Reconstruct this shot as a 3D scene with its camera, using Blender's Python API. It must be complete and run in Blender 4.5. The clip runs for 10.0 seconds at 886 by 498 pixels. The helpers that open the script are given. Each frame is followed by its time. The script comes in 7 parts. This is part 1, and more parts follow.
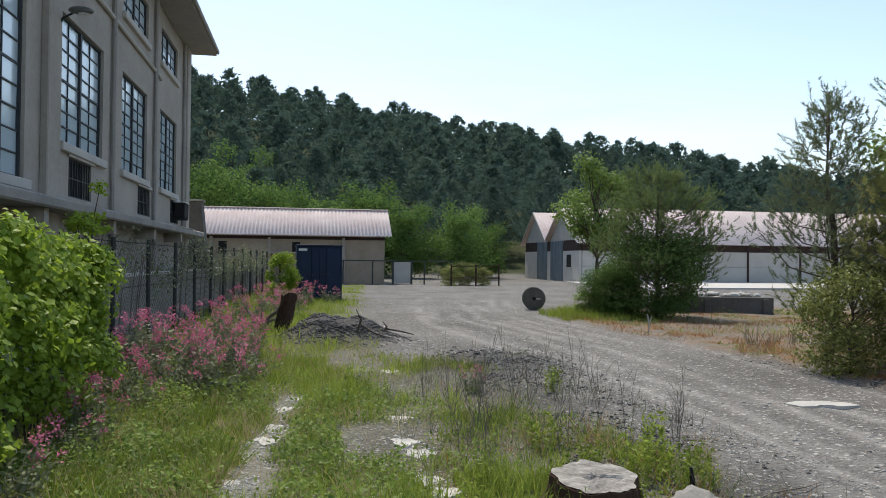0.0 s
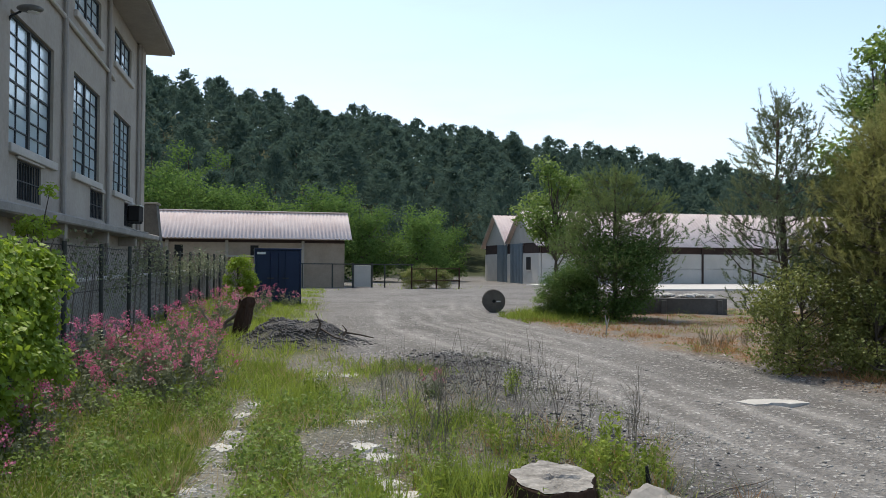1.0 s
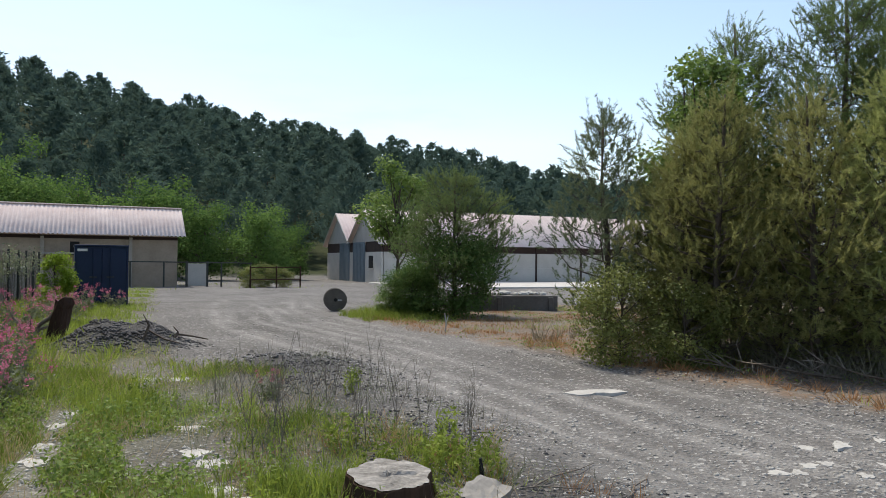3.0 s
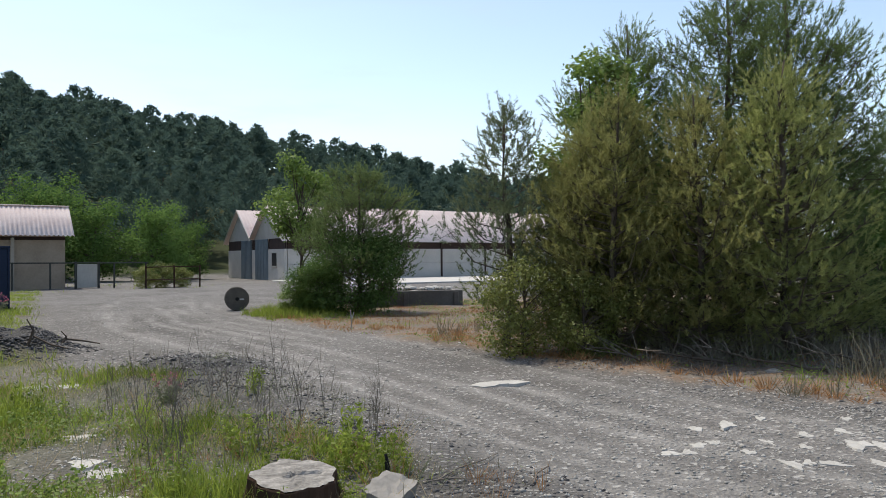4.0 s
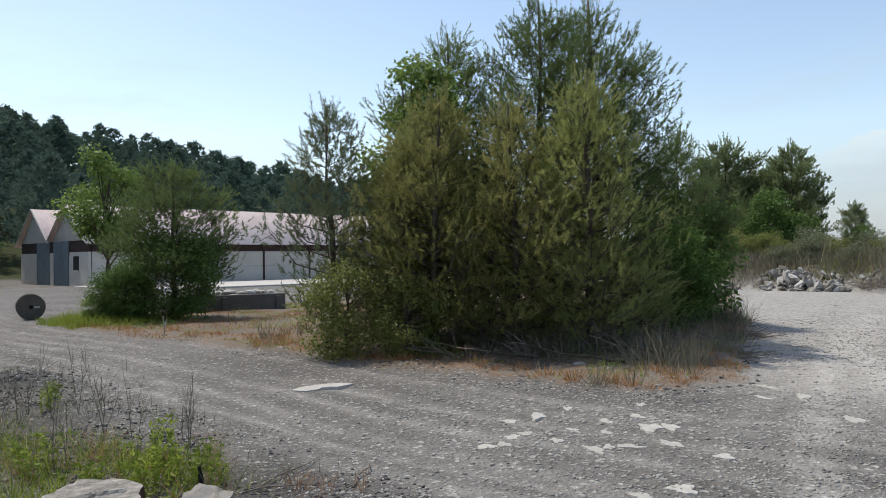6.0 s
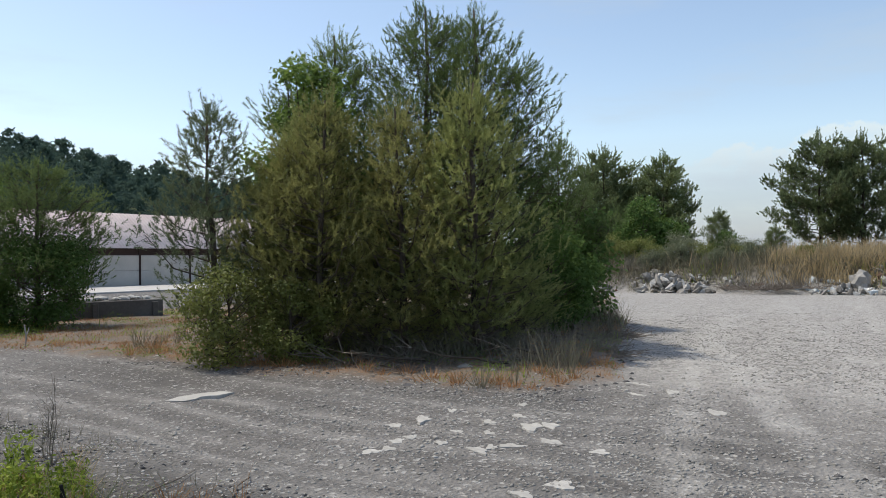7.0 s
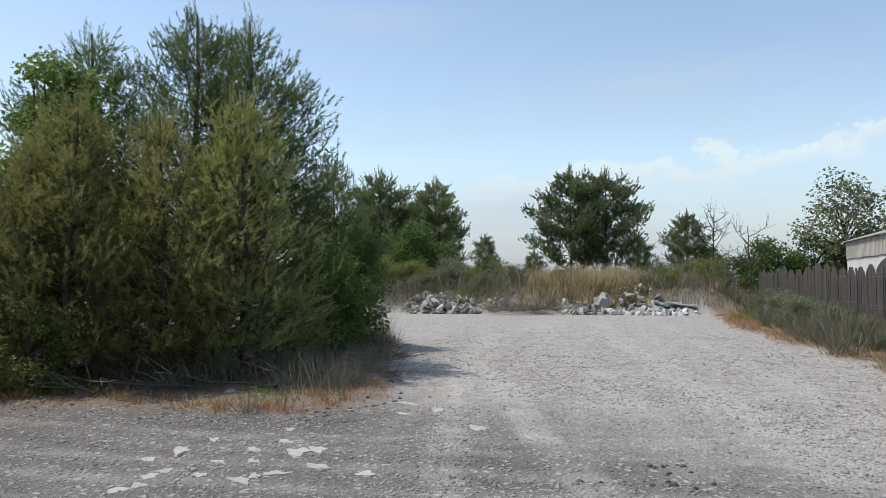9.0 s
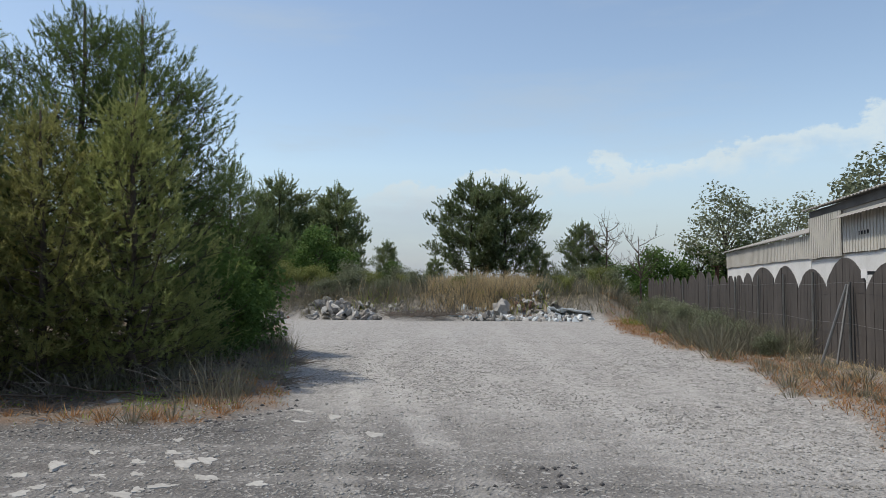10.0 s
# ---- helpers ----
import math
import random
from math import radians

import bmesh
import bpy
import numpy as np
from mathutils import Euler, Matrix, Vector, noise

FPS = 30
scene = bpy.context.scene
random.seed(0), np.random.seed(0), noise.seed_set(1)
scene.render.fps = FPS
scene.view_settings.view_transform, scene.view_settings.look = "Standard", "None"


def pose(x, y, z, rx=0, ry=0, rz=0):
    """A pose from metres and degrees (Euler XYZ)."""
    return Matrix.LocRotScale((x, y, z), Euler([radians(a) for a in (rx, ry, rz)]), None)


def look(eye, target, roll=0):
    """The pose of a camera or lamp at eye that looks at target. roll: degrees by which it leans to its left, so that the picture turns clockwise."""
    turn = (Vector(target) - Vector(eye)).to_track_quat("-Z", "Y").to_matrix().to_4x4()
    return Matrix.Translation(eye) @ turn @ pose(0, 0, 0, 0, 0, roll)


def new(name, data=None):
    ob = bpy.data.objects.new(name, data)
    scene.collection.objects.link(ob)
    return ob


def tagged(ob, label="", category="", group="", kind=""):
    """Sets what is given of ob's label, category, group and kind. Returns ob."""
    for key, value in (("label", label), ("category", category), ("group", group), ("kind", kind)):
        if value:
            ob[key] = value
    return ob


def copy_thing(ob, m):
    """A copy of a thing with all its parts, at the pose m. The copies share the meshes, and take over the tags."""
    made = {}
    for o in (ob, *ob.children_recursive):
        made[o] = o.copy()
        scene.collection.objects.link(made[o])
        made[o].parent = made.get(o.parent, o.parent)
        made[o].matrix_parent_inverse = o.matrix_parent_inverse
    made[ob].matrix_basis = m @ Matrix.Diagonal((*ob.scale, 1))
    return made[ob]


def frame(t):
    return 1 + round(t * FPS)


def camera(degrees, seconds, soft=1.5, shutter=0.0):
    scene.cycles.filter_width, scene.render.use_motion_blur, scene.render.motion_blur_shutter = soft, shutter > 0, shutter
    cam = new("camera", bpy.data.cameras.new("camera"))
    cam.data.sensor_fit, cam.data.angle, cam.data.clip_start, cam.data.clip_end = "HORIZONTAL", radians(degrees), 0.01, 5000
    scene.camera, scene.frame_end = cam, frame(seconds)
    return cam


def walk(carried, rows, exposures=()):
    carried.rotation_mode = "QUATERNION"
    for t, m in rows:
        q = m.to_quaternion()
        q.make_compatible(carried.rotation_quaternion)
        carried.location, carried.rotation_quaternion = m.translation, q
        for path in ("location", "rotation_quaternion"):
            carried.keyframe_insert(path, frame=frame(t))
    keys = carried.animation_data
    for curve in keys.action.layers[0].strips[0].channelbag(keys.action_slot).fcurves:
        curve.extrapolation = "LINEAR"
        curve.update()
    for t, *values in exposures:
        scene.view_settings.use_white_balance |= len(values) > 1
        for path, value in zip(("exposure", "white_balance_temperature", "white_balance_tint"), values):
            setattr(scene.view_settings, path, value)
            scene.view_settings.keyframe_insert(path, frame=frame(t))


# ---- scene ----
cam = camera(62.0, 10.0, soft=0.8)
PATH = [
    (0, (0.008, -0.009, 1.653), (1.779, 9.832, 1.797), 0.59),
    (0.5, (0.011, -0.022, 1.655), (2.004, 9.776, 1.828), 0.47),
    (1, (0.018, -0.022, 1.656), (2.312, 9.709, 1.843), 0.35),
    (1.5, (0.029, -0.018, 1.655), (2.842, 9.576, 1.862), 0.19),
    (2, (0.037, -0.013, 1.654), (3.421, 9.394, 1.894), 0.53),
    (3.5, (0.057, -0.024, 1.654), (4.856, 8.748, 1.796), 0.07),
    (4, (0.070, -0.028, 1.653), (5.477, 8.383, 1.778), -0.41),
    (4.5, (0.078, -0.028, 1.648), (6.029, 8.008, 1.753), -0.27),
    (5, (0.085, -0.032, 1.646), (6.463, 7.670, 1.696), -0.41),
    (5.5, (0.094, -0.038, 1.647), (6.867, 7.319, 1.736), -0.58),
    (7, (0.133, -0.060, 1.641), (8.314, 5.688, 1.812), -0.77),
    (7.5, (0.170, -0.066, 1.638), (8.780, 5.018, 1.831), -0.55),
    (8, (0.190, -0.057, 1.633), (9.167, 4.342, 1.886), -0.03),
    (8.5, (0.199, -0.073, 1.634), (9.463, 3.678, 1.951), -0.09),
    (9, (0.199, -0.094, 1.641), (9.707, 2.972, 2.070), -0.24),
    (9.5, (0.209, -0.104, 1.637), (9.919, 2.233, 2.149), 0.20),
    (10, (0.225, -0.119, 1.637), (10.052, 1.660, 2.145), 0.13),
]
walk(cam, [(t, look(eye, target, roll)) for t, eye, target, roll in PATH], exposures=[(0.0, 0.32, 7080, 8), (4.5, 0.24, 7060, 9), (7.5, 0.04, 6950, 9), (8.3, 0.12, 6930, 9), (9.1, 0.09, 6910, 9), (10.0, -0.14, 6900, 9)])

# ---- light ----
SUN_BEARING, SUN_HEIGHT = -10.0, 62.0  # degrees clockwise from +y, degrees up
SKY_STRENGTH, SUN_STRENGTH = 0.185, 3.35
world = bpy.data.worlds.new("world")
scene.world = world
world.use_nodes = True
wn, wl = world.node_tree.nodes, world.node_tree.links
sky = wn.new("ShaderNodeTexSky")
sky.sky_type = "NISHITA"
sky.sun_disc = False
sky.sun_elevation = radians(SUN_HEIGHT)
sky.sun_rotation = radians(SUN_BEARING)
sky.air_density, sky.dust_density, sky.ozone_density = 1.0, 0.9, 0.65
wn["Background"].inputs["Strength"].default_value = SKY_STRENGTH
# a bank of cumulus low over the east, with a pale veil under its tops
coord = wn.new("ShaderNodeTexCoord")
split = wn.new("ShaderNodeSeparateXYZ")
wl.new(coord.outputs["Generated"], split.inputs["Vector"])


def sky_range(source, a, b, lo=0.0, hi=1.0, smooth=True):
    r = wn.new("ShaderNodeMapRange")
    r.interpolation_type = "SMOOTHSTEP" if smooth else "LINEAR"
    for key, value in (("From Min", a), ("From Max", b), ("To Min", lo), ("To Max", hi)):
        r.inputs[key].default_value = value
    wl.new(source, r.inputs["Value"])
    return r.outputs["Result"]


def sky_math(kind, a, b):
    n = wn.new("ShaderNodeMath")
    n.operation = kind
    for k, v in enumerate((a, b)):
        if isinstance(v, float):
            n.inputs[k].default_value = v
        else:
            wl.new(v, n.inputs[k])
    return n.outputs["Value"]


def sky_noise(scale, detail, rough, squash):
    mp = wn.new("ShaderNodeMapping")
    mp.inputs["Scale"].default_value = squash
    t = wn.new("ShaderNodeTexNoise")
    for key, value in (("Scale", scale), ("Detail", detail), ("Roughness", rough)):
        t.inputs[key].default_value = value
    wl.new(coord.outputs["Generated"], mp.inputs["Vector"])
    wl.new(mp.outputs["Vector"], t.inputs["Vector"])
    return t.outputs["Fac"]


bearing = sky_math("ARCTAN2", split.outputs["X"], split.outputs["Y"])
billow, wisps = sky_noise(11.0, 9.0, 0.58, (1, 1, 1.5)), sky_noise(2.2, 6.0, 0.6, (1, 1, 5.0))
rise = sky_range(bearing, radians(72), radians(109), 0.105, 0.215, False)
crest = sky_math("ADD", sky_math("MULTIPLY", sky_math("SUBTRACT", billow, 0.5), 0.16), rise)
under = sky_math("SUBTRACT", crest, split.outputs["Z"])
body = sky_math("MULTIPLY", sky_range(under, 0.0, 0.012), sky_range(under, 0.05, 0.006, 0.05, 0.85))
ends = sky_math("MULTIPLY", sky_range(sky_math("ADD", bearing, sky_math("MULTIPLY", billow, 0.10)), radians(74), radians(80)), sky_range(bearing, radians(165), radians(130)))
bank = sky_math("MULTIPLY", body, ends)
cloud = wn.new("ShaderNodeMixRGB")
cloud.inputs["Color2"].default_value = (3.9, 4.6, 5.1, 1)
wl.new(bank, cloud.inputs["Fac"])
wl.new(sky.outputs["Color"], cloud.inputs["Color1"])
veil = wn.new("ShaderNodeMixRGB")
veil.inputs["Color2"].default_value = (2.8, 3.35, 4.0, 1)
wl.new(sky_math("MULTIPLY", sky_range(wisps, 0.48, 0.72), 0.35), veil.inputs["Fac"])
wl.new(cloud.outputs["Color"], veil.inputs["Color1"])
haze = wn.new("ShaderNodeMixRGB")
haze.inputs["Color2"].default_value = (1.85, 2.28, 3.15, 1)
wl.new(sky_range(split.outputs["Z"], 0.16, 0.0, 0.0, 0.85, False), haze.inputs["Fac"])
wl.new(veil.outputs["Color"], haze.inputs["Color1"])
wl.new(haze.outputs["Color"], wn["Background"].inputs["Color"])

sun = new("sun", bpy.data.lights.new("sun", "SUN"))
sun.data.energy, sun.data.angle, sun.data.color = SUN_STRENGTH, radians(0.6), (1.0, 0.955, 0.88)
sb, sh = radians(SUN_BEARING), radians(SUN_HEIGHT)
sun.matrix_world = look((60 * math.sin(sb) * math.cos(sh), 60 * math.cos(sb) * math.cos(sh), 60 * math.sin(sh)), (0, 0, 0))


# ---- materials ----
def socket(node, name, value):
    node.inputs[name].default_value = value


def surface(name, dark, light, scale=4.0, rough=0.85, bump=0.2, fine=40.0, metal=0.0, contrast=0.5, vary=0.0, fine_amount=0.35, translucent=0.0, stretch=(1, 1, 1), spec=0.3):
    """A node material: colour between dark and light at a broad and a fine scale, with relief and uneven gloss."""
    m = bpy.data.materials.new(name)
    m.use_nodes = True
    n, l = m.node_tree.nodes, m.node_tree.links
    b = n["Principled BSDF"]
    socket(b, "Roughness", rough)
    socket(b, "Metallic", metal)
    socket(b, "Specular IOR Level", spec)
    co = n.new("ShaderNodeTexCoord")
    mp = n.new("ShaderNodeMapping")
    socket(mp, "Scale", stretch)
    l.new(co.outputs["Object"], mp.inputs["Vector"])
    broad, small = n.new("ShaderNodeTexNoise"), n.new("ShaderNodeTexNoise")
    for tex, s in ((broad, scale), (small, fine)):
        socket(tex, "Scale", s)
        socket(tex, "Detail", 6.0)
        socket(tex, "Roughness", 0.6)
        l.new(mp.outputs["Vector"], tex.inputs["Vector"])
    mix = n.new("ShaderNodeMath"); mix.operation = "MULTIPLY_ADD"
    socket(mix, 1, fine_amount)
    l.new(small.outputs["Fac"], mix.inputs[0])
    add = n.new("ShaderNodeMath"); add.operation = "MULTIPLY"
    socket(add, 1, 1.0 - fine_amount)
    l.new(broad.outputs["Fac"], add.inputs[0])
    l.new(add.outputs["Value"], mix.inputs[2])
    value = mix.outputs["Value"]
    if vary:
        info = n.new("ShaderNodeObjectInfo")
        geo = n.new("ShaderNodeNewGeometry")
        both = n.new("ShaderNodeMath"); both.operation = "ADD"
        l.new(info.outputs["Random"], both.inputs[0])
        l.new(geo.outputs["Random Per Island"], both.inputs[1])
        va = n.new("ShaderNodeMath"); va.operation = "MULTIPLY_ADD"
        socket(va, 1, vary)
        l.new(both.outputs["Value"], va.inputs[0])
        sub = n.new("ShaderNodeMath"); sub.operation = "SUBTRACT"
        socket(sub, 1, vary)
        l.new(value, sub.inputs[0])
        l.new(sub.outputs["Value"], va.inputs[2])
        value = va.outputs["Value"]
    rng = n.new("ShaderNodeMapRange")
    socket(rng, "From Min", 0.5 - contrast / 2)
    socket(rng, "From Max", 0.5 + contrast / 2)
    l.new(value, rng.inputs["Value"])
    col = n.new("ShaderNodeMixRGB")
    socket(col, "Color1", (*dark, 1))
    socket(col, "Color2", (*light, 1))
    l.new(rng.outputs["Result"], col.inputs["Fac"])
    l.new(col.outputs["Color"], b.inputs["Base Color"])
    if bump:
        bp = n.new("ShaderNodeBump")
        socket(bp, "Strength", bump)
        socket(bp, "Distance", 0.02)
        l.new(mix.outputs["Value"], bp.inputs["Height"])
        l.new(bp.outputs["Normal"], b.inputs["Normal"])
    if translucent:
        tr = n.new("ShaderNodeBsdfTranslucent")
        l.new(col.outputs["Color"], tr.inputs["Color"])
        sh = n.new("ShaderNodeMixShader")
        socket(sh, "Fac", translucent)
        l.new(b.outputs["BSDF"], sh.inputs[1])
        l.new(tr.outputs["BSDF"], sh.inputs[2])
        l.new(sh.outputs["Shader"], n["Material Output"].inputs["Surface"])
    return m


def glass(name, tint, rough=0.06):
    m = bpy.data.materials.new(name)
    m.use_nodes = True
    n, l = m.node_tree.nodes, m.node_tree.links
    b = n["Principled BSDF"]
    socket(b, "Base Color", (*tint, 1))
    socket(b, "Roughness", rough)
    socket(b, "Specular IOR Level", 0.8)
    socket(b, "IOR", 2.2)
    tex = n.new("ShaderNodeTexNoise")
    socket(tex, "Scale", 1.6)
    bp = n.new("ShaderNodeBump")
    socket(bp, "Strength", 0.06)
    l.new(tex.outputs["Fac"], bp.inputs["Height"])
    l.new(bp.outputs["Normal"], b.inputs["Normal"])
    return m


M = dict(
    plaster=surface("weathered render", (0.25, 0.22, 0.185), (0.42, 0.38, 0.33), 0.7, 0.9, 0.25, 9.0, contrast=0.45),
    plaster_pale=surface("pale concrete trim", (0.34, 0.32, 0.29), (0.54, 0.51, 0.47), 1.2, 0.9, 0.25, 14.0),
    soffit=surface("grey soffit boards", (0.24, 0.225, 0.21), (0.38, 0.355, 0.33), 1.0, 0.9, 0.15, 12.0),
    steel_dark=surface("dark window steel", (0.015, 0.02, 0.024), (0.05, 0.055, 0.06), 3.0, 0.6, 0.1, 40.0),
    # pale blue base colour paints the sky's reflection into the panes
    pane=glass("dusty window glass with sky-reflection tint", (0.46, 0.56, 0.61), 0.16),
    # near-black that stands in for shade inside hollows; also colours black parts
    void=surface("near-black interior shade and black parts", (0.010, 0.010, 0.011), (0.025, 0.024, 0.022), 1.0, 0.95, 0.0),
    roof=surface("sun-bleached pink roofing sheet", (0.56, 0.435, 0.40), (0.82, 0.70, 0.65), 0.9, 0.85, 0.15, 8.0, contrast=0.5),
    shed_wall=surface("stained beige render", (0.22, 0.17, 0.125), (0.40, 0.325, 0.255), 0.8, 0.9, 0.25, 10.0),
    white_wall=surface("dirty white panel", (0.34, 0.325, 0.30), (0.54, 0.515, 0.475), 0.7, 0.85, 0.15, 12.0),
    grey_wall=surface("grey gable cladding", (0.27, 0.255, 0.23), (0.42, 0.395, 0.36), 0.8, 0.85, 0.15, 12.0),
    door_grey=surface("blue-grey sheet door", (0.10, 0.13, 0.15), (0.17, 0.205, 0.23), 1.5, 0.7, 0.1, 14.0),
    rust_band=surface("rust-brown clerestory and eave shadow", (0.018, 0.012, 0.011), (0.055, 0.032, 0.026), 2.0, 0.8, 0.1, 20.0),
    blue=surface("faded dark blue paint", (0.005, 0.015, 0.045), (0.011, 0.028, 0.072), 1.4, 0.55, 0.1, 16.0),
    label_white=surface("white sticker", (0.6, 0.6, 0.6), (0.75, 0.75, 0.74), 5, 0.7, 0.0),
    concrete=surface("worn concrete", (0.17, 0.16, 0.145), (0.36, 0.34, 0.31), 1.5, 0.92, 0.5, 22.0),
    concrete_light=surface("bleached concrete", (0.36, 0.345, 0.32), (0.56, 0.54, 0.51), 1.8, 0.9, 0.4, 25.0),
    # the masonry pier's dark colour; elsewhere shade put into the concrete's colour
    concrete_dark=surface("dark concrete and shaded concrete", (0.06, 0.058, 0.054), (0.17, 0.16, 0.15), 1.2, 0.92, 0.4, 16.0),
    bark=surface("grey-brown bark", (0.045, 0.034, 0.026), (0.13, 0.105, 0.085), 6, 0.95, 0.8, 45.0, stretch=(1, 1, 0.3)),
    dead_wood=surface("bleached dead wood", (0.09, 0.075, 0.06), (0.24, 0.21, 0.18), 5, 0.95, 0.5, 45.0),
    rot_wood=surface("rotten red-brown wood", (0.02, 0.012, 0.008), (0.085, 0.045, 0.028), 5, 0.95, 0.8, 30.0, stretch=(1, 1, 0.3)),
    stump_top=surface("grey sawn stump face", (0.085, 0.078, 0.068), (0.42, 0.395, 0.36), 9, 0.95, 0.7, 40.0, contrast=0.36, stretch=(0.8, 1.5, 1)),
    pine=surface("pine needles", (0.09, 0.135, 0.05), (0.245, 0.31, 0.12), 0.9, 0.6, 0.0, 8.0, vary=0.24, translucent=0.55, spec=0.12),
    pine_olive=surface("olive-green pine needles", (0.16, 0.19, 0.066), (0.39, 0.425, 0.16), 0.9, 0.6, 0.0, 8.0, vary=0.24, translucent=0.58, spec=0.12),
    pine_grey=surface("grey-green pine needles", (0.085, 0.112, 0.055), (0.21, 0.25, 0.13), 0.9, 0.55, 0.0, 8.0, vary=0.18, translucent=0.3),
    pale_leaf=surface("pale green leaves", (0.10, 0.17, 0.035), (0.27, 0.37, 0.10), 0.8, 0.55, 0.0, 6.0, vary=0.18, translucent=0.4),
    clover=surface("low leafy weeds", (0.06, 0.115, 0.02), (0.23, 0.32, 0.07), 1.2, 0.6, 0.0, 6.0, vary=0.34, translucent=0.45),
    olive_leaf=surface("olive-green leaves", (0.10, 0.125, 0.03), (0.28, 0.30, 0.09), 1.2, 0.55, 0.0, 8.0, vary=0.2, translucent=0.35),
    pine_yellow=surface("yellowing pine needles", (0.175, 0.185, 0.066), (0.41, 0.405, 0.16), 0.9, 0.6, 0.0, 8.0, vary=0.26, translucent=0.58, spec=0.12),
    pine_far=surface("dark green pine needles", (0.125, 0.165, 0.085), (0.32, 0.38, 0.185), 0.9, 0.6, 0.0, 8.0, vary=0.2, translucent=0.52, spec=0.1),
    # bluish, lightened green: the hill's aerial haze is mixed into the leaf colour
    woods_hazed=surface("hillside pine foliage with haze tint", (0.052, 0.088, 0.075), (0.11, 0.165, 0.125), 0.06, 0.85, 0.0, 0.5, vary=0.16, translucent=0.35, spec=0.06),
    broad=surface("broad leaves", (0.055, 0.115, 0.03), (0.18, 0.285, 0.075), 0.8, 0.75, 0.0, 6.0, vary=0.18, translucent=0.45, spec=0.1),
    broad_dark=surface("deep green leaves", (0.045, 0.09, 0.026), (0.155, 0.245, 0.07), 0.8, 0.7, 0.0, 6.0, vary=0.18, translucent=0.4, spec=0.1),
    ivy=surface("ivy leaves", (0.13, 0.22, 0.018), (0.46, 0.58, 0.085), 1.5, 0.5, 0.0, 8.0, vary=0.2, translucent=0.5),
    grass=surface("green grass", (0.11, 0.16, 0.02), (0.34, 0.42, 0.08), 0.7, 0.6, 0.0, 4.0, vary=0.32, translucent=0.5),
    straw=surface("dry straw", (0.32, 0.235, 0.12), (0.64, 0.50, 0.29), 0.5, 0.7, 0.0, 4.0, vary=0.18, translucent=0.3),
    rust_grass=surface("rust-coloured dead grass", (0.24, 0.115, 0.05), (0.50, 0.28, 0.13), 0.8, 0.75, 0.0, 5.0, vary=0.18, translucent=0.25),
    weed=surface("grey-brown dry weeds", (0.105, 0.098, 0.07), (0.27, 0.25, 0.175), 0.8, 0.75, 0.0, 5.0, vary=0.18, translucent=0.2),
    petals=surface("pink valerian blossom", (0.48, 0.09, 0.20), (0.72, 0.26, 0.38), 2.0, 0.6, 0.0, 10.0, vary=0.18, translucent=0.35),
    silver_leaf=surface("grey-green leaves", (0.10, 0.12, 0.07), (0.26, 0.285, 0.17), 1.5, 0.6, 0.0, 10.0, vary=0.18, translucent=0.3),
    pebble=surface("limestone chips", (0.13, 0.125, 0.115), (0.42, 0.405, 0.375), 1.5, 0.95, 0.3, 30.0, vary=0.22),
    white_stone=surface("white limestone", (0.30, 0.29, 0.27), (0.52, 0.505, 0.475), 3, 0.92, 0.6, 30.0, vary=0.12),
    worn_stone=surface("worn dusty limestone", (0.28, 0.27, 0.25), (0.50, 0.485, 0.455), 6, 0.95, 0.6, 30.0, vary=0.16),
    slag=surface("dark grey slag", (0.04, 0.039, 0.04), (0.155, 0.15, 0.15), 3, 0.9, 0.8, 30.0, vary=0.15),
    wire=surface("rusty wire mesh", (0.035, 0.032, 0.03), (0.09, 0.08, 0.07), 8, 0.7, 0.1, 40.0),
    post=surface("dark fence post", (0.03, 0.034, 0.03), (0.075, 0.078, 0.07), 6, 0.75, 0.2, 40.0),
    board=surface("weathered dark fence boards", (0.04, 0.035, 0.032), (0.12, 0.107, 0.098), 1.2, 0.9, 0.4, 18.0, vary=0.07, stretch=(1, 1, 0.25)),
    sheet=surface("grey corrugated sheet", (0.20, 0.195, 0.18), (0.36, 0.345, 0.315), 0.8, 0.85, 0.1, 9.0),
    pale_sheet=surface("pale sun-bleached sheet cladding", (0.40, 0.385, 0.34), (0.60, 0.575, 0.52), 0.8, 0.85, 0.1, 9.0),
    white=surface("white painted wall", (0.55, 0.55, 0.53), (0.76, 0.755, 0.74), 0.9, 0.85, 0.15, 10.0),
    plastic=surface("crumpled plastic sheet", (0.35, 0.40, 0.42), (0.68, 0.70, 0.70), 2, 0.5, 0.4, 12.0),
    tarp=surface("pale blue plastic", (0.22, 0.30, 0.36), (0.36, 0.45, 0.50), 2, 0.5, 0.4, 12.0),
    rubble=surface("dusty grey masonry", (0.10, 0.094, 0.085), (0.30, 0.283, 0.255), 1.2, 0.95, 0.5, 14.0, vary=0.3),
    brick=surface("broken terracotta", (0.15, 0.075, 0.055), (0.28, 0.17, 0.125), 3, 0.9, 0.4, 20.0, vary=0.18),
    lamp_metal=surface("grey lamp metal", (0.12, 0.12, 0.115), (0.24, 0.235, 0.22), 3, 0.5, 0.1, 30.0, metal=0.6),
    cable=surface("pale conduit", (0.34, 0.32, 0.29), (0.50, 0.475, 0.44), 3, 0.8, 0.1, 30.0),
    reel=surface("dark weathered drum wood", (0.06, 0.054, 0.047), (0.17, 0.155, 0.135), 3, 0.9, 0.5, 24.0),
)


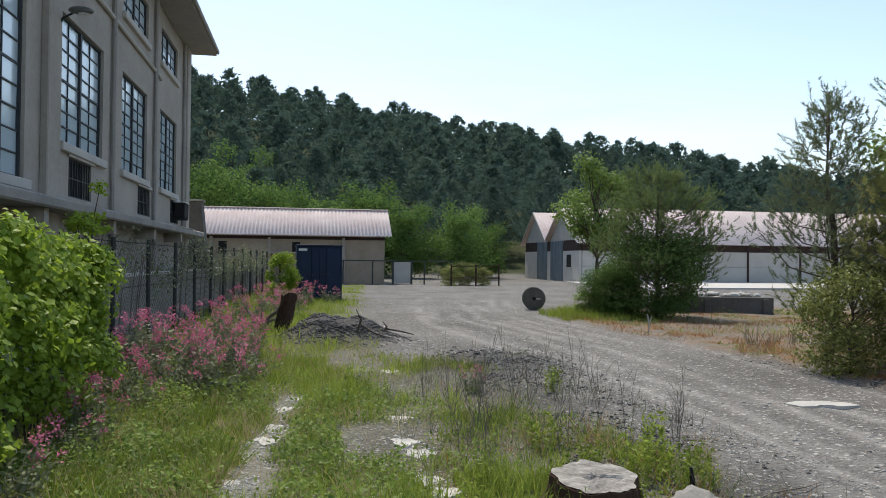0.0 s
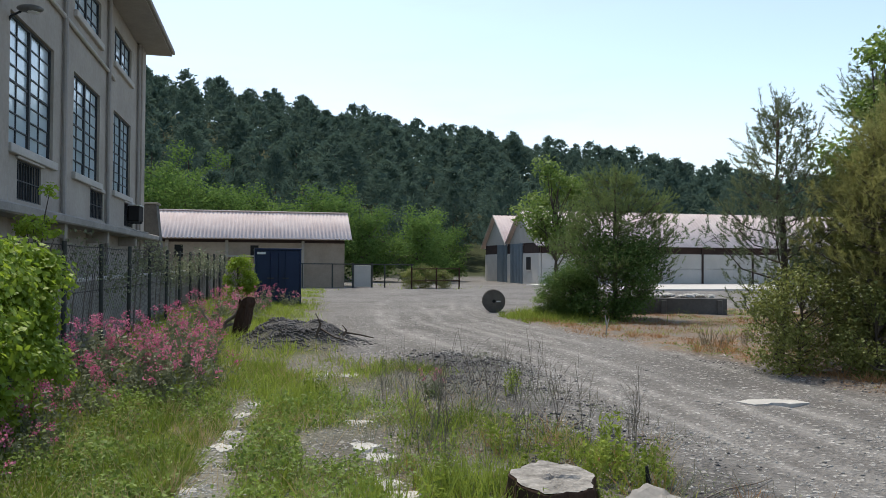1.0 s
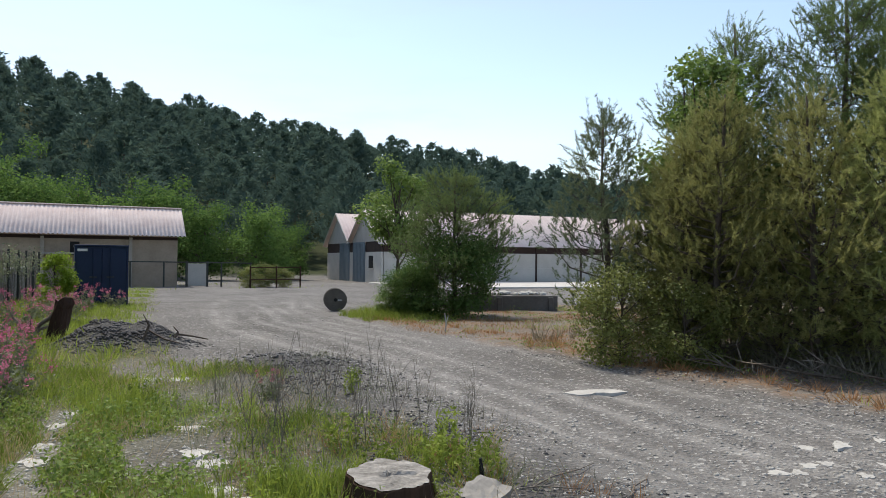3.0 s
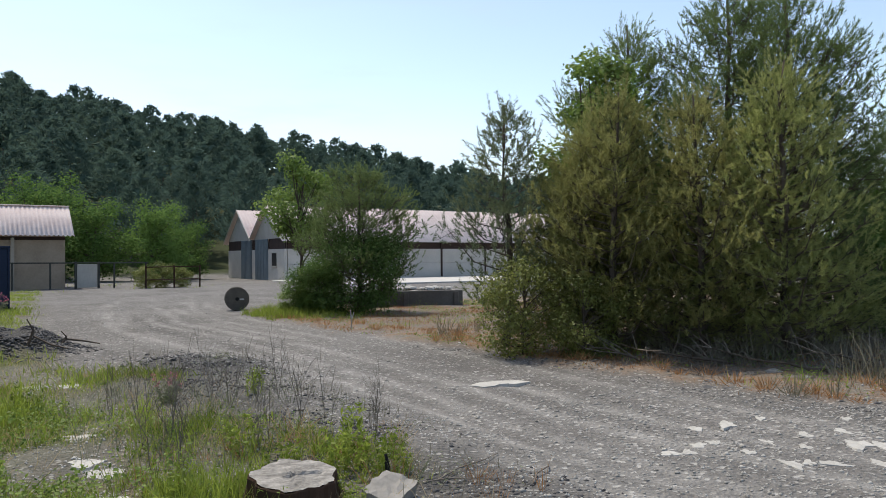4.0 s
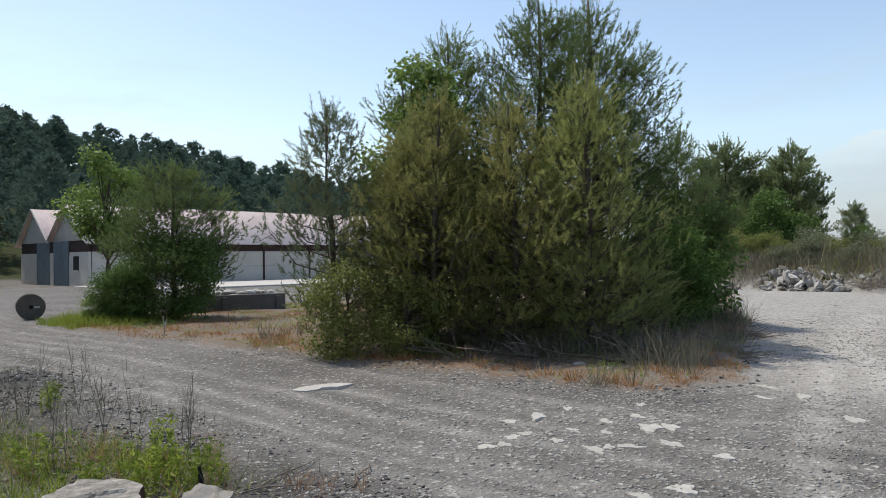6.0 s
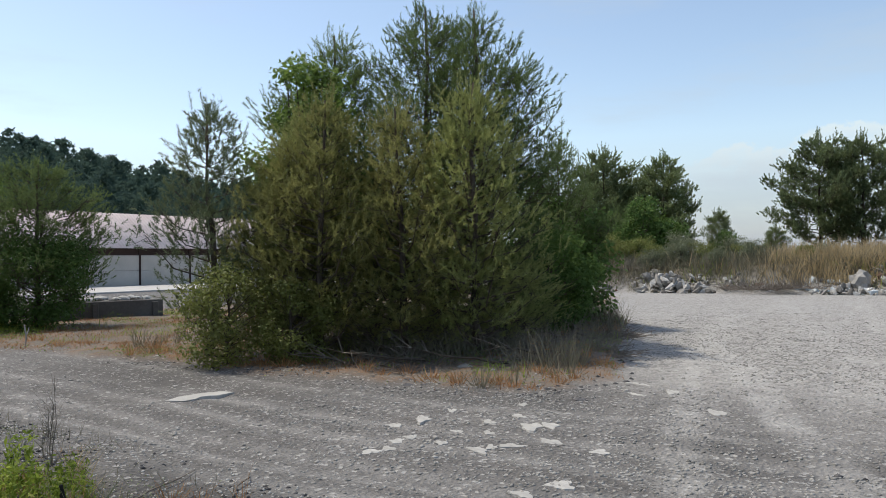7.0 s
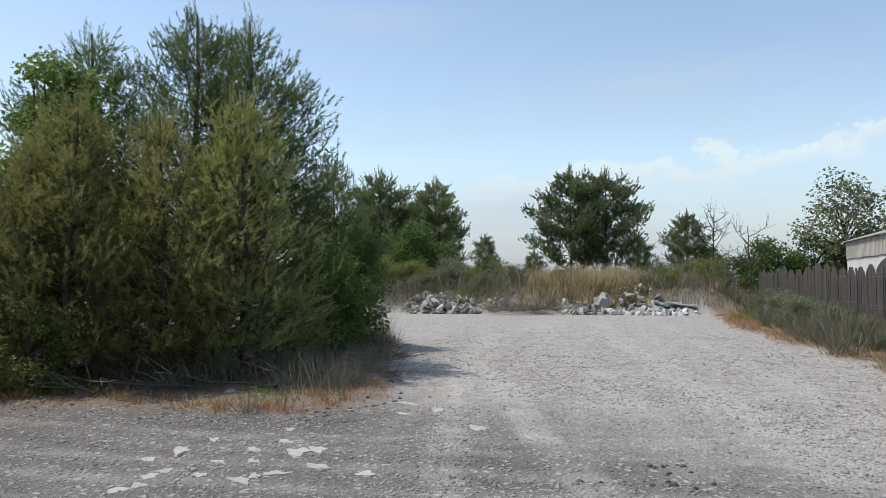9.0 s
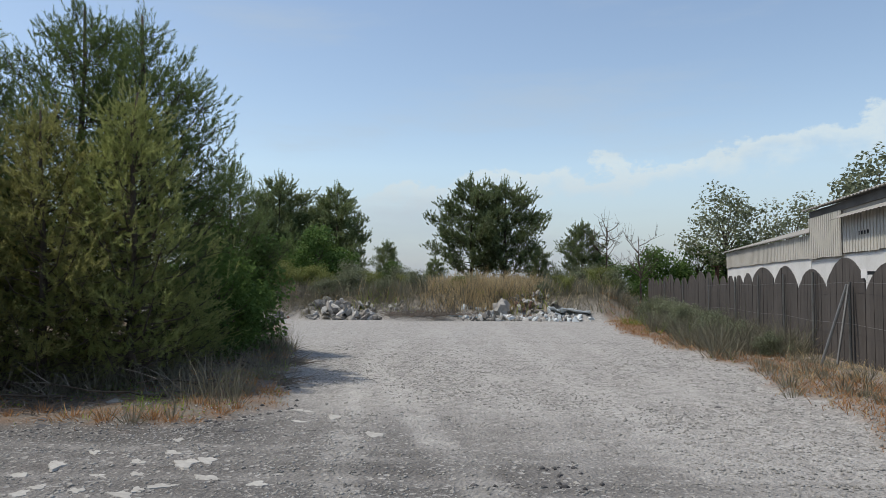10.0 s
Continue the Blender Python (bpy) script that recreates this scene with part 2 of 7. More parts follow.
# ---- building helpers ----
def part(name, bm, material, parent=None, label="", smooth=False):
    me = bpy.data.meshes.new(name)
    bm.to_mesh(me)
    bm.free()
    me.materials.append(material)
    if smooth:
        me.polygons.foreach_set("use_smooth", [True] * len(me.polygons))
    ob = new(name, me)
    ob.parent = parent
    return tagged(ob, label)


def thing(name, place, turn=0.0, label="", category="", group="", kind=""):
    ob = new(name)
    ob.empty_display_size = 0.2
    ob.matrix_basis = pose(*place, 0, 0, turn)
    return tagged(ob, label, category, group, kind)


def box(bm, x0, y0, z0, x1, y1, z1, bevel=0.0):
    r = bmesh.ops.create_cube(bm, size=1.0, matrix=Matrix.LocRotScale(((x0 + x1) / 2, (y0 + y1) / 2, (z0 + z1) / 2), None, (abs(x1 - x0), abs(y1 - y0), abs(z1 - z0))))
    if bevel:
        edges = list({e for v in r["verts"] for e in v.link_edges})
        bmesh.ops.bevel(bm, geom=edges, offset=bevel, segments=1, affect="EDGES")
    return bm


def boxed(*a, bevel=0.0):
    return box(bmesh.new(), *a, bevel=bevel)


def rod(bm, points, radii, sides=6):
    """A bent, tapered rod through the points."""
    rings = []
    pts = [Vector(p) for p in points]
    for i, p in enumerate(pts):
        d = (pts[min(i + 1, len(pts) - 1)] - pts[max(i - 1, 0)]).normalized()
        q = d.to_track_quat("Z", "Y")
        rings.append([bm.verts.new(p + q @ Vector((radii[i] * math.cos(k * 2 * math.pi / sides), radii[i] * math.sin(k * 2 * math.pi / sides), 0))) for k in range(sides)])
    for a, b in zip(rings, rings[1:]):
        for k in range(sides):
            bm.faces.new((a[k], a[(k + 1) % sides], b[(k + 1) % sides], b[k]))
    bm.faces.new(rings[0][::-1])
    bm.faces.new(rings[-1])
    return bm


def np_mesh(name, verts, faces, material, smooth=False):
    """A mesh from arrays: faces all of one size."""
    me = bpy.data.meshes.new(name)
    verts, faces = np.asarray(verts, np.float32), np.asarray(faces, np.int32)
    me.vertices.add(len(verts))
    me.vertices.foreach_set("co", verts.ravel())
    k = faces.shape[1]
    me.loops.add(faces.size)
    me.loops.foreach_set("vertex_index", faces.ravel())
    me.polygons.add(len(faces))
    me.polygons.foreach_set("loop_start", np.arange(0, faces.size, k, dtype=np.int32))
    if smooth:
        me.polygons.foreach_set("use_smooth", np.ones(len(faces), bool))
    me.update(calc_edges=True)
    me.materials.append(material)
    return me


def np_part(name, verts, faces, material, parent=None, label="", smooth=False):
    ob = new(name, np_mesh(name, verts, faces, material, smooth))
    ob.parent = parent
    return tagged(ob, label)


def unit(v):
    return v / (np.linalg.norm(v, axis=-1, keepdims=True) + 1e-9)


def blades(roots, ways, lengths, widths, rng, bend=0.25):
    """Narrow two-piece blades from roots along ways: quads ending in a point are three triangles each."""
    n = len(roots)
    side = unit(np.cross(ways, rng.normal(size=(n, 3))))
    droop = rng.normal(size=(n, 3)) * bend
    droop[:, 2] = -np.abs(droop[:, 2]) * 0.6
    L, W = lengths[:, None], widths[:, None]
    mid = roots + ways * L * 0.55 + droop * L * 0.18
    tip = roots + ways * L + droop * L * 0.6
    v = np.stack([roots - side * W / 2, roots + side * W / 2, mid + side * W * 0.35, mid - side * W * 0.35, tip], 1).reshape(-1, 3)
    b = np.arange(n)[:, None] * 5
    f = np.concatenate([b + [0, 1, 2], b + [0, 2, 3], b + [3, 2, 4]])
    return v, f


def leaves(centres, normals, sizes, rng, longer=1.5):
    """Four-cornered leaves, folded along the middle."""
    n = len(centres)
    a = unit(np.cross(normals, rng.normal(size=(n, 3))))
    b = np.cross(normals, a)
    S = sizes[:, None]
    v = np.stack([centres - a * S * longer / 2, centres + b * S / 2 + normals * S * 0.12, centres + a * S * longer / 2, centres - b * S / 2 + normals * S * 0.12], 1).reshape(-1, 3)
    k = np.arange(n)[:, None] * 4
    return v, np.concatenate([k + [0, 1, 2], k + [0, 2, 3]])


def join(pieces):
    vs, fs, at = [], [], 0
    for v, f in pieces:
        vs.append(v)
        fs.append(f + at)
        at += len(v)
    return np.concatenate(vs), np.concatenate(fs)


def wavy(x, y, scale, seed=0.0):
    """Smooth noise of the plan, from sums of turned sines, about -1 to 1."""
    x, y = np.asarray(x) * scale + seed * 1.7, np.asarray(y) * scale - seed * 2.3
    total = 0
    for k, (a, w) in enumerate(((1.0, 1.0), (0.6, 2.1), (0.35, 4.3), (0.2, 8.7))):
        c, s = math.cos(1.1 * k + seed), math.sin(1.1 * k + seed)
        u, v = (c * x - s * y) * w, (s * x + c * y) * w
        total = total + a * np.sin(u + 1.3 * np.sin(v * 0.7 + k)) * np.cos(v + 0.9 * np.sin(u * 0.6 - k))
    return total / 1.5


# ---- ground ----
def step(a, b, v):
    t = np.clip((v - a) / (b - a), 0, 1)
    return t * t * (3 - 2 * t)


HILL_BEARINGS = (-180, -75, -45, -9, 0, 9, 22, 35, 46, 58, 180)
HILL_HEIGHTS = (0, 0, 33, 36.8, 33.0, 27.8, 22.5, 13.4, 5.0, 0, 0)


def hill(x, y):
    d, b = np.hypot(x, y), np.degrees(np.arctan2(x, y))
    foot = 66 + 10 * step(5, 18, b)
    return np.interp(b, HILL_BEARINGS, HILL_HEIGHTS) * step(foot, 190, d)


def edge(y, pairs):
    ys, xs = zip(*sorted((q, p) for p, q in pairs))
    return np.interp(y, ys, xs)


# the pine island's border along the yard (x by y), and the verge's border along the track (y by x)
ISLAND_WEST = ((8.4, 4.2), (8.0, 5.2), (7.9, 8.0), (7.7, 11.0), (7.5, 14.8), (6.9, 19.0), (7.6, 23.5))
ISLAND_SOUTH = ((7.9, 4.6), (9.4, 3.9), (12.9, 5.0), (18.2, 7.0), (23.4, 9.8), (30.0, 11.8), (34.0, 17.0))
VERGE = ((2.0, -3.0), (8.9, -3.35), (11.8, -3.55), (16.3, -3.3), (20.3, -2.7), (25.7, -1.8), (38.0, -1.4))
LAWN = ((3.0, 3.0), (3.1, 5.0), (2.9, 7.0), (2.6, 9.5), (1.5, 13.0), (1.2, 17.0), (1.4, 21.0), (2.2, 32.0), (2.9, 42.0), (4.0, 47.0))


def zones(x, y):
    """How far each place is lawn, dry island, verge and mound, 0 to 1."""
    jx, jy = x + 0.30 * wavy(x, y, 0.9, 3.0) + 0.22 * wavy(x, y, 3.1, 3.9), y + 0.30 * wavy(x, y, 1.1, 5.0) + 0.22 * wavy(x, y, 3.3, 5.9)
    west = step(-0.15, 0.25, jx - edge(jy, ISLAND_WEST)) * step(24.5, 23.5, jy) * step(3.5, 3.9, jy)
    south = step(-0.15, 0.25, jy - np.interp(jx, *zip(*ISLAND_SOUTH)))
    island = west * np.where(jx > 7.9, south, 1.0) * step(34, 31, jx)
    verge = step(0.2, -0.2, jy - np.interp(jx, *zip(*VERGE))) * step(2.5, 5.0, jx) * step(75, 60, jx)
    lawn = step(0.3, -0.5, jx - edge(jy, LAWN)) * step(47, 44, jy) * step(-12, -8, jx) * step(-6.0, -3.0, jy)
    mound = step(36.0, 37.7, jx + 0.10 * (jy - 4)) * step(-4.0, -1.0, jy) * step(24, 18, jy) * step(75, 60, jx)
    return lawn, island, verge, mound


def height(x, y):
    x, y = np.asarray(x, float), np.asarray(y, float)
    lawn, island, verge, mound = zones(x, y)
    near = step(60, 20, np.hypot(x, y))
    h = near * (0.016 * wavy(x, y, 1.3, 1.0) + 0.02 * wavy(x, y, 0.35, 2.0))
    h = h + 0.04 * lawn * wavy(x, y, 1.1, 7.0) + 0.05 * island * (1 + wavy(x, y, 0.8, 4.0)) + 0.06 * verge
    h = h + mound * (1.15 + 0.22 * wavy(x, y, 0.35, 6.0))
    # slag heap and the scraped gravel ridge beside the track
    h = h + 0.50 * np.exp(-(((x - 0.6) / 0.95) ** 2 + ((y - 15.2) / 0.9) ** 2) ** 1.3) * (1 + 0.25 * wavy(x, y, 2.5, 8.0))
    h = h + 0.16 * np.exp(-(((x - 2.9) / 0.9) ** 2 + ((y - 11.2) / 1.6) ** 2)) * (1 + 0.5 * wavy(x, y, 2.2, 9.0))
    h = h + 0.10 * np.exp(-(((x - 3.2) / 0.5) ** 2 + ((y - 7.2) / 1.8) ** 2)) * (1 + 0.5 * wavy(x, y, 3.0, 9.5))
    # wheel ruts bending along the track
    centre = np.interp(y, (-3, 2, 5, 9, 14, 20, 28, 40), (6.5, 5.6, 5.3, 5.4, 5.2, 4.6, 5.6, 9.5))
    for off in (-0.95, 0.75):
        h = h - 0.035 * np.exp(-((x - centre - off - 0.06 * wavy(x, y, 0.6, 2.5)) / 0.19) ** 2) * step(30, 20, y) * near
    return h + hill(x, y)


def track_centre(y):
    return np.interp(y, (-3, 2, 5, 9, 14, 20, 28, 40), (6.5, 5.6, 5.3, 5.4, 5.2, 4.6, 5.6, 9.5))


FRESH_LINES = (
    (((15.8, 4.25), (11.5, 3.3), (7.8, 2.35), (5.4, 1.6)), 0.20, 0.9),
    (((15.4, 4.05), (11.0, 2.5), (7.6, 1.2), (5.2, 0.1)), 0.24, 0.9),
    (((22.0, 5.2), (15.8, 4.25)), 0.30, 0.6),
    (((30.0, 3.0), (20.0, 1.4), (12.0, -0.3), (7.0, -1.4)), 0.35, 0.5),
    (((30.0, 5.5), (20.0, 3.2), (12.0, 1.0), (7.0, -0.2)), 0.30, 0.4),
    (((30.0, 0.8), (20.0, -0.6), (12.0, -1.9), (7.5, -2.6)), 0.25, 0.4),
)


def ruts(x, y):
    """Pale compacted wheel lines that follow the bend of the track."""
    total = 0 * x
    for k, (off, wide) in enumerate(((-1.55, 0.16), (-1.15, 0.12), (-0.55, 0.10), (0.15, 0.13), (0.75, 0.16), (1.25, 0.10), (1.9, 0.12))):
        u = x - track_centre(y) - off - 0.22 * wavy(x, y, 0.22, k + 0.3) - 0.05 * wavy(x, y, 0.9, k + 1.3)
        total = np.maximum(total, np.exp(-(u / wide) ** 2) * step(-0.6, 0.5, wavy(x, y, 0.35, k + 4.1)))
    for k, (a, wide) in enumerate(((0.9, 0.14), (2.3, 0.2), (3.1, 0.13), (-0.8, 0.16))):
        u = y - a - 0.10 * (x - 8) - 0.3 * wavy(x, y, 0.12, k + 7.7)
        total = np.maximum(total, 0.72 * np.exp(-(u / wide) ** 2) * step(5.5, 8.5, x) * step(-0.5, 0.4, wavy(x, y, 0.3, k + 2.2)))
    total = 0.34 * total
    # fresh pale wheel lines that fork on the eastern track
    for pts, wide, much in FRESH_LINES:
        for (ax, ay), (bx, by) in zip(pts, pts[1:]):
            u = np.clip(((x - ax) * (bx - ax) + (y - ay) * (by - ay)) / ((bx - ax) ** 2 + (by - ay) ** 2), 0, 1)
            off = np.hypot(x - ax - u * (bx - ax), y - ay - u * (by - ay)) + 0.05 * wavy(x, y, 1.3, 3.7)
            total = np.maximum(total, 0.55 * much * step(wide * 1.4, wide * 0.5, off) * step(-0.9, 0.2, wavy(x, y, 0.7, 9.1) + 0.3))
    return total * step(40, 28, np.hypot(x, y))


def ground_material():
    m = bpy.data.materials.new("ground")
    m.use_nodes = True
    n, l = m.node_tree.nodes, m.node_tree.links
    b = n["Principled BSDF"]
    socket(b, "Roughness", 0.95)
    socket(b, "Specular IOR Level", 0.15)
    co = n.new("ShaderNodeTexCoord")

    def tex(scale, detail=6.0, rough=0.6, kind="ShaderNodeTexNoise", stretch=None):
        t = n.new(kind)
        socket(t, "Scale", scale)
        if kind == "ShaderNodeTexNoise":
            socket(t, "Detail", detail)
            socket(t, "Roughness", rough)
        src = co.outputs["Object"]
        if stretch:
            mp = n.new("ShaderNodeMapping")
            socket(mp, "Scale", stretch)
            socket(mp, "Rotation", (0, 0, radians(-14)))
            l.new(src, mp.inputs["Vector"])
            src = mp.outputs["Vector"]
        l.new(src, t.inputs["Vector"])
        return t

    def ranged(out, lo, hi):
        r = n.new("ShaderNodeMapRange")
        socket(r, "From Min", lo)
        socket(r, "From Max", hi)
        l.new(out, r.inputs["Value"])
        return r.outputs["Result"]

    def mixed(fac, one, two):
        x = n.new("ShaderNodeMixRGB")
        l.new(fac, x.inputs["Fac"])
        for name, c in (("Color1", one), ("Color2", two)):
            if isinstance(c, tuple):
                socket(x, name, (*c, 1))
            else:
                l.new(c, x.inputs[name])
        return x.outputs["Color"]

    def mask(name):
        a = n.new("ShaderNodeAttribute")
        a.attribute_name = name
        return a.outputs["Fac"]

    def times(a, c):
        x = n.new("ShaderNodeMath"); x.operation = "MULTIPLY"
        l.new(a, x.inputs[0])
        if isinstance(c, float):
            socket(x, 1, c)
        else:
            l.new(c, x.inputs[1])
        return x.outputs["Value"]

    broad, mid, fine = tex(0.35), tex(2.2), tex(34.0, 8.0, 0.7)
    chips = tex(26.0, kind="ShaderNodeTexVoronoi")
    streak = tex(1.0, 5.0, 0.6, stretch=(2.6, 0.16, 1))
    gravel = mixed(ranged(broad.outputs["Fac"], 0.35, 0.65), (0.125, 0.118, 0.112), (0.225, 0.215, 0.205))
    gravel = mixed(times(ranged(streak.outputs["Fac"], 0.50, 0.66), 0.15), gravel, (0.35, 0.342, 0.33))
    gravel = mixed(times(ranged(mid.outputs["Fac"], 0.52, 0.66), 0.45), gravel, (0.15, 0.135, 0.125))
    gravel = mixed(times(ranged(fine.outputs["Fac"], 0.50, 0.62), 0.65), gravel, (0.085, 0.082, 0.08))
    pebbled = tex(11.0, 8.0, 0.75)
    gravel = mixed(times(ranged(pebbled.outputs["Fac"], 0.47, 0.58), 0.55), gravel, (0.095, 0.092, 0.088))
    gravel = mixed(times(ranged(chips.outputs["Color"], 0.78, 0.84), 0.75), gravel, (0.40, 0.39, 0.37))
    soil = mixed(ranged(mid.outputs["Fac"], 0.35, 0.65), (0.085, 0.07, 0.045), (0.20, 0.18, 0.13))
    moss = mixed(ranged(fine.outputs["Fac"], 0.35, 0.65), (0.05, 0.07, 0.018), (0.14, 0.15, 0.055))
    soil = mixed(times(ranged(pebbled.outputs["Fac"], 0.50, 0.58), 0.75), soil, gravel)
    soil = mixed(ranged(broad.outputs["Fac"], 0.42, 0.58), soil, moss)
    dead = mixed(ranged(fine.outputs["Fac"], 0.3, 0.7), (0.13, 0.075, 0.04), (0.33, 0.20, 0.115))
    dead = mixed(ranged(mid.outputs["Fac"], 0.40, 0.62), dead, (0.19, 0.17, 0.14))
    dead = mixed(times(ranged(pebbled.outputs["Fac"], 0.50, 0.60), 0.7), dead, gravel)
    straw = mixed(ranged(mid.outputs["Fac"], 0.35, 0.65), (0.115, 0.10, 0.072), (0.235, 0.20, 0.145))
    slag = mixed(ranged(fine.outputs["Fac"], 0.4, 0.65), (0.035, 0.034, 0.034), (0.13, 0.127, 0.125))
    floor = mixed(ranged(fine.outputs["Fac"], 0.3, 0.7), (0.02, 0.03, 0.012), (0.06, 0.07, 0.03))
    pale_gravel = mixed(ranged(pebbled.outputs["Fac"], 0.36, 0.62), (0.25, 0.24, 0.225), (0.53, 0.51, 0.48))
    pale_gravel = mixed(times(ranged(broad.outputs["Fac"], 0.42, 0.62), 0.5), pale_gravel, (0.42, 0.408, 0.387))
    pale_gravel = mixed(times(ranged(fine.outputs["Fac"], 0.52, 0.62), 0.6), pale_gravel, (0.10, 0.097, 0.093))
    cobble = tex(10.0, kind="ShaderNodeTexVoronoi")
    grit = n.new("ShaderNodeSeparateColor")
    l.new(cobble.outputs["Color"], grit.inputs["Color"])
    pale_gravel = mixed(times(ranged(grit.outputs["Red"], 0.55, 1.0), 0.42), pale_gravel, (0.13, 0.125, 0.118))
    pale_gravel = mixed(times(ranged(grit.outputs["Green"], 0.72, 1.0), 0.42), pale_gravel, (0.56, 0.545, 0.51))
    gravel = mixed(times(ranged(grit.outputs["Blue"], 0.6, 1.0), 0.4), gravel, (0.10, 0.096, 0.092))
    gravel = mixed(mask("dust"), gravel, pale_gravel)
    gravel = mixed(times(mask("rut"), ranged(mid.outputs["Fac"], 0.25, 0.6)), gravel, (0.52, 0.507, 0.48))
    colour = mixed(mask("lawn"), gravel, soil)
    colour = mixed(mask("dry"), colour, dead)
    colour = mixed(mask("mound"), colour, straw)
    colour = mixed(mask("slag"), colour, slag)
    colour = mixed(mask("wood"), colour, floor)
    colour = mixed(mask("pale"), colour, (0.50, 0.485, 0.45))
    l.new(colour, b.inputs["Base Color"])
    hgt = n.new("ShaderNodeMath"); hgt.operation = "MULTIPLY_ADD"
    socket(hgt, 1, 0.6)
    l.new(fine.outputs["Fac"], hgt.inputs[0])
    l.new(chips.outputs["Distance"], hgt.inputs[2])
    bp = n.new("ShaderNodeBump")
    socket(bp, "Strength", 0.8)
    socket(bp, "Distance", 0.03)
    l.new(hgt.outputs["Value"], bp.inputs["Height"])
    l.new(bp.outputs["Normal"], b.inputs["Normal"])
    return m


def build_ground():
    rings, sectors = 300, 640
    r = np.concatenate([[0.0], 0.5 * (2500 / 0.5) ** (np.arange(rings) / (rings - 1))])
    a = np.arange(sectors) * 2 * math.pi / sectors
    x = (r[1:, None] * np.sin(a)).ravel()
    y = (r[1:, None] * np.cos(a)).ravel()
    z = height(x, y)
    v = np.stack([x, y, z], 1)
    i, j = np.meshgrid(np.arange(rings - 1), np.arange(sectors), indexing="ij")
    k = (j + 1) % sectors
    f = np.stack([i * sectors + j, i * sectors + k, (i + 1) * sectors + k, (i + 1) * sectors + j], -1).reshape(-1, 4)[:, ::-1]
    me = np_mesh("ground", v, f, ground_material(), True)
    bm = bmesh.new()
    bm.from_mesh(me)
    bm.verts.ensure_lookup_table()
    bm.faces.new([bm.verts[s] for s in range(sectors)])
    bm.to_mesh(me)
    bm.free()
    lawn, island, verge, mound = zones(x, y)
    heap = np.exp(-(((x - 0.6) / 1.05) ** 2 + ((y - 15.2) / 1.0) ** 2) ** 2)
    heap = np.maximum(heap, 0.75 * step(0.25, 0.7, np.exp(-(((x - 2.9) / 1.1) ** 2 + ((y - 11.2) / 1.7) ** 2)) + 0.25 * wavy(x, y, 2.0, 9.0)))
    heap = np.maximum(heap, 0.65 * np.exp(-((x - 2.9 + 0.05 * (y - 6)) / 0.75) ** 2) * step(3.2, 4.6, y) * step(13, 10, y) * step(-0.5, 0.5, wavy(x, y, 2.6, 19.0) + 0.2))
    trail = step(0.24, 0.04, np.abs(x + 0.32 + 0.1 * wavy(x, y, 0.8, 1.5) - 0.07 * (y - 7)) + 0.13 * wavy(x, y, 3.1, 1.1)) * step(3, 4, y) * step(9.6, 8.6, y) * step(-0.5, 0.1, wavy(x, y, 2.4, 3.3) + 0.3)
    gap = step(0.05, 0.55, wavy(x, y, 1.3, 11.0) + 0.6 * (x - 0.3) / 2.5)
    masks = dict(lawn=lawn * (1 - 0.6 * trail) * (1 - 0.6 * gap * (x > 0)), dry=np.maximum(island, verge) * (0.62 + 0.38 * step(-0.5, 0.5, wavy(x, y, 1.6, 13.0))), mound=mound,
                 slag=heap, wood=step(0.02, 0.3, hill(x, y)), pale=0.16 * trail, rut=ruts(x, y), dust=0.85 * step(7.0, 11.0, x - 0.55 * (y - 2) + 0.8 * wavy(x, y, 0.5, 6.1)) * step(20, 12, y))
    for name, values in masks.items():
        me.attributes.new(name, "FLOAT", "POINT").data.foreach_set("value", np.asarray(values, np.float32))
    return tagged(new("ground", me), "grey gravel yard with lawn, dry grass and wooded hill", "ground", kind="structure")


build_ground()


# ---- factory ----
def factory_window(parent, y0, y1, z0, z1, x, rows, cols, open_pane=False):
    """A steel window in two leaves set into the wall's opening; its pieces are parts of it."""
    w = thing("window", (x, (y0 + y1) / 2, z0))
    w.parent = parent
    h, half = z1 - z0, (y1 - y0) / 2
    bm = bmesh.new()
    for a, c in ((-half, -half + 0.045), (half - 0.045, half), (-0.05, 0.05)):
        box(bm, -0.16, a, 0, -0.06, c, h)
    for a, c in ((0, 0.045), (h - 0.045, h)):
        box(bm, -0.155, -half, a, -0.065, half, c)
    part("window_frame", bm, M["steel_dark"], w, "dark steel frame")
    for lo, hi in ((-half + 0.045, -0.05), (0.05, half - 0.045)):
        cw, ch = (hi - lo) / cols, (h - 0.09) / rows
        bars = bmesh.new()
        for k in range(1, cols):
            box(bars, -0.13, lo + k * cw - 0.013, 0.045, -0.085, lo + k * cw + 0.013, h - 0.045)
        for k in range(1, rows):
            t = 0.022 if k == rows // 2 else 0.013
            box(bars, -0.132, lo, 0.045 + k * ch - t, -0.083, hi, 0.045 + k * ch + t)
        part("glazing_bar", bars, M["steel_dark"], w)
        for r in range(rows):
            for c in range(cols):
                lean = random.uniform(-0.008, 0.008)
                p = part("pane", boxed(-0.112 + lean, lo + c * cw + 0.004, 0.045 + r * ch + 0.004, -0.107 + lean, lo + (c + 1) * cw - 0.004, 0.045 + (r + 1) * ch - 0.004), M["pane"], w)
    part("window_sill", boxed(-0.05, -half - 0.10, -0.17, 0.09, half + 0.10, -0.003, bevel=0.015), M["plaster_pale"], w)
    return w


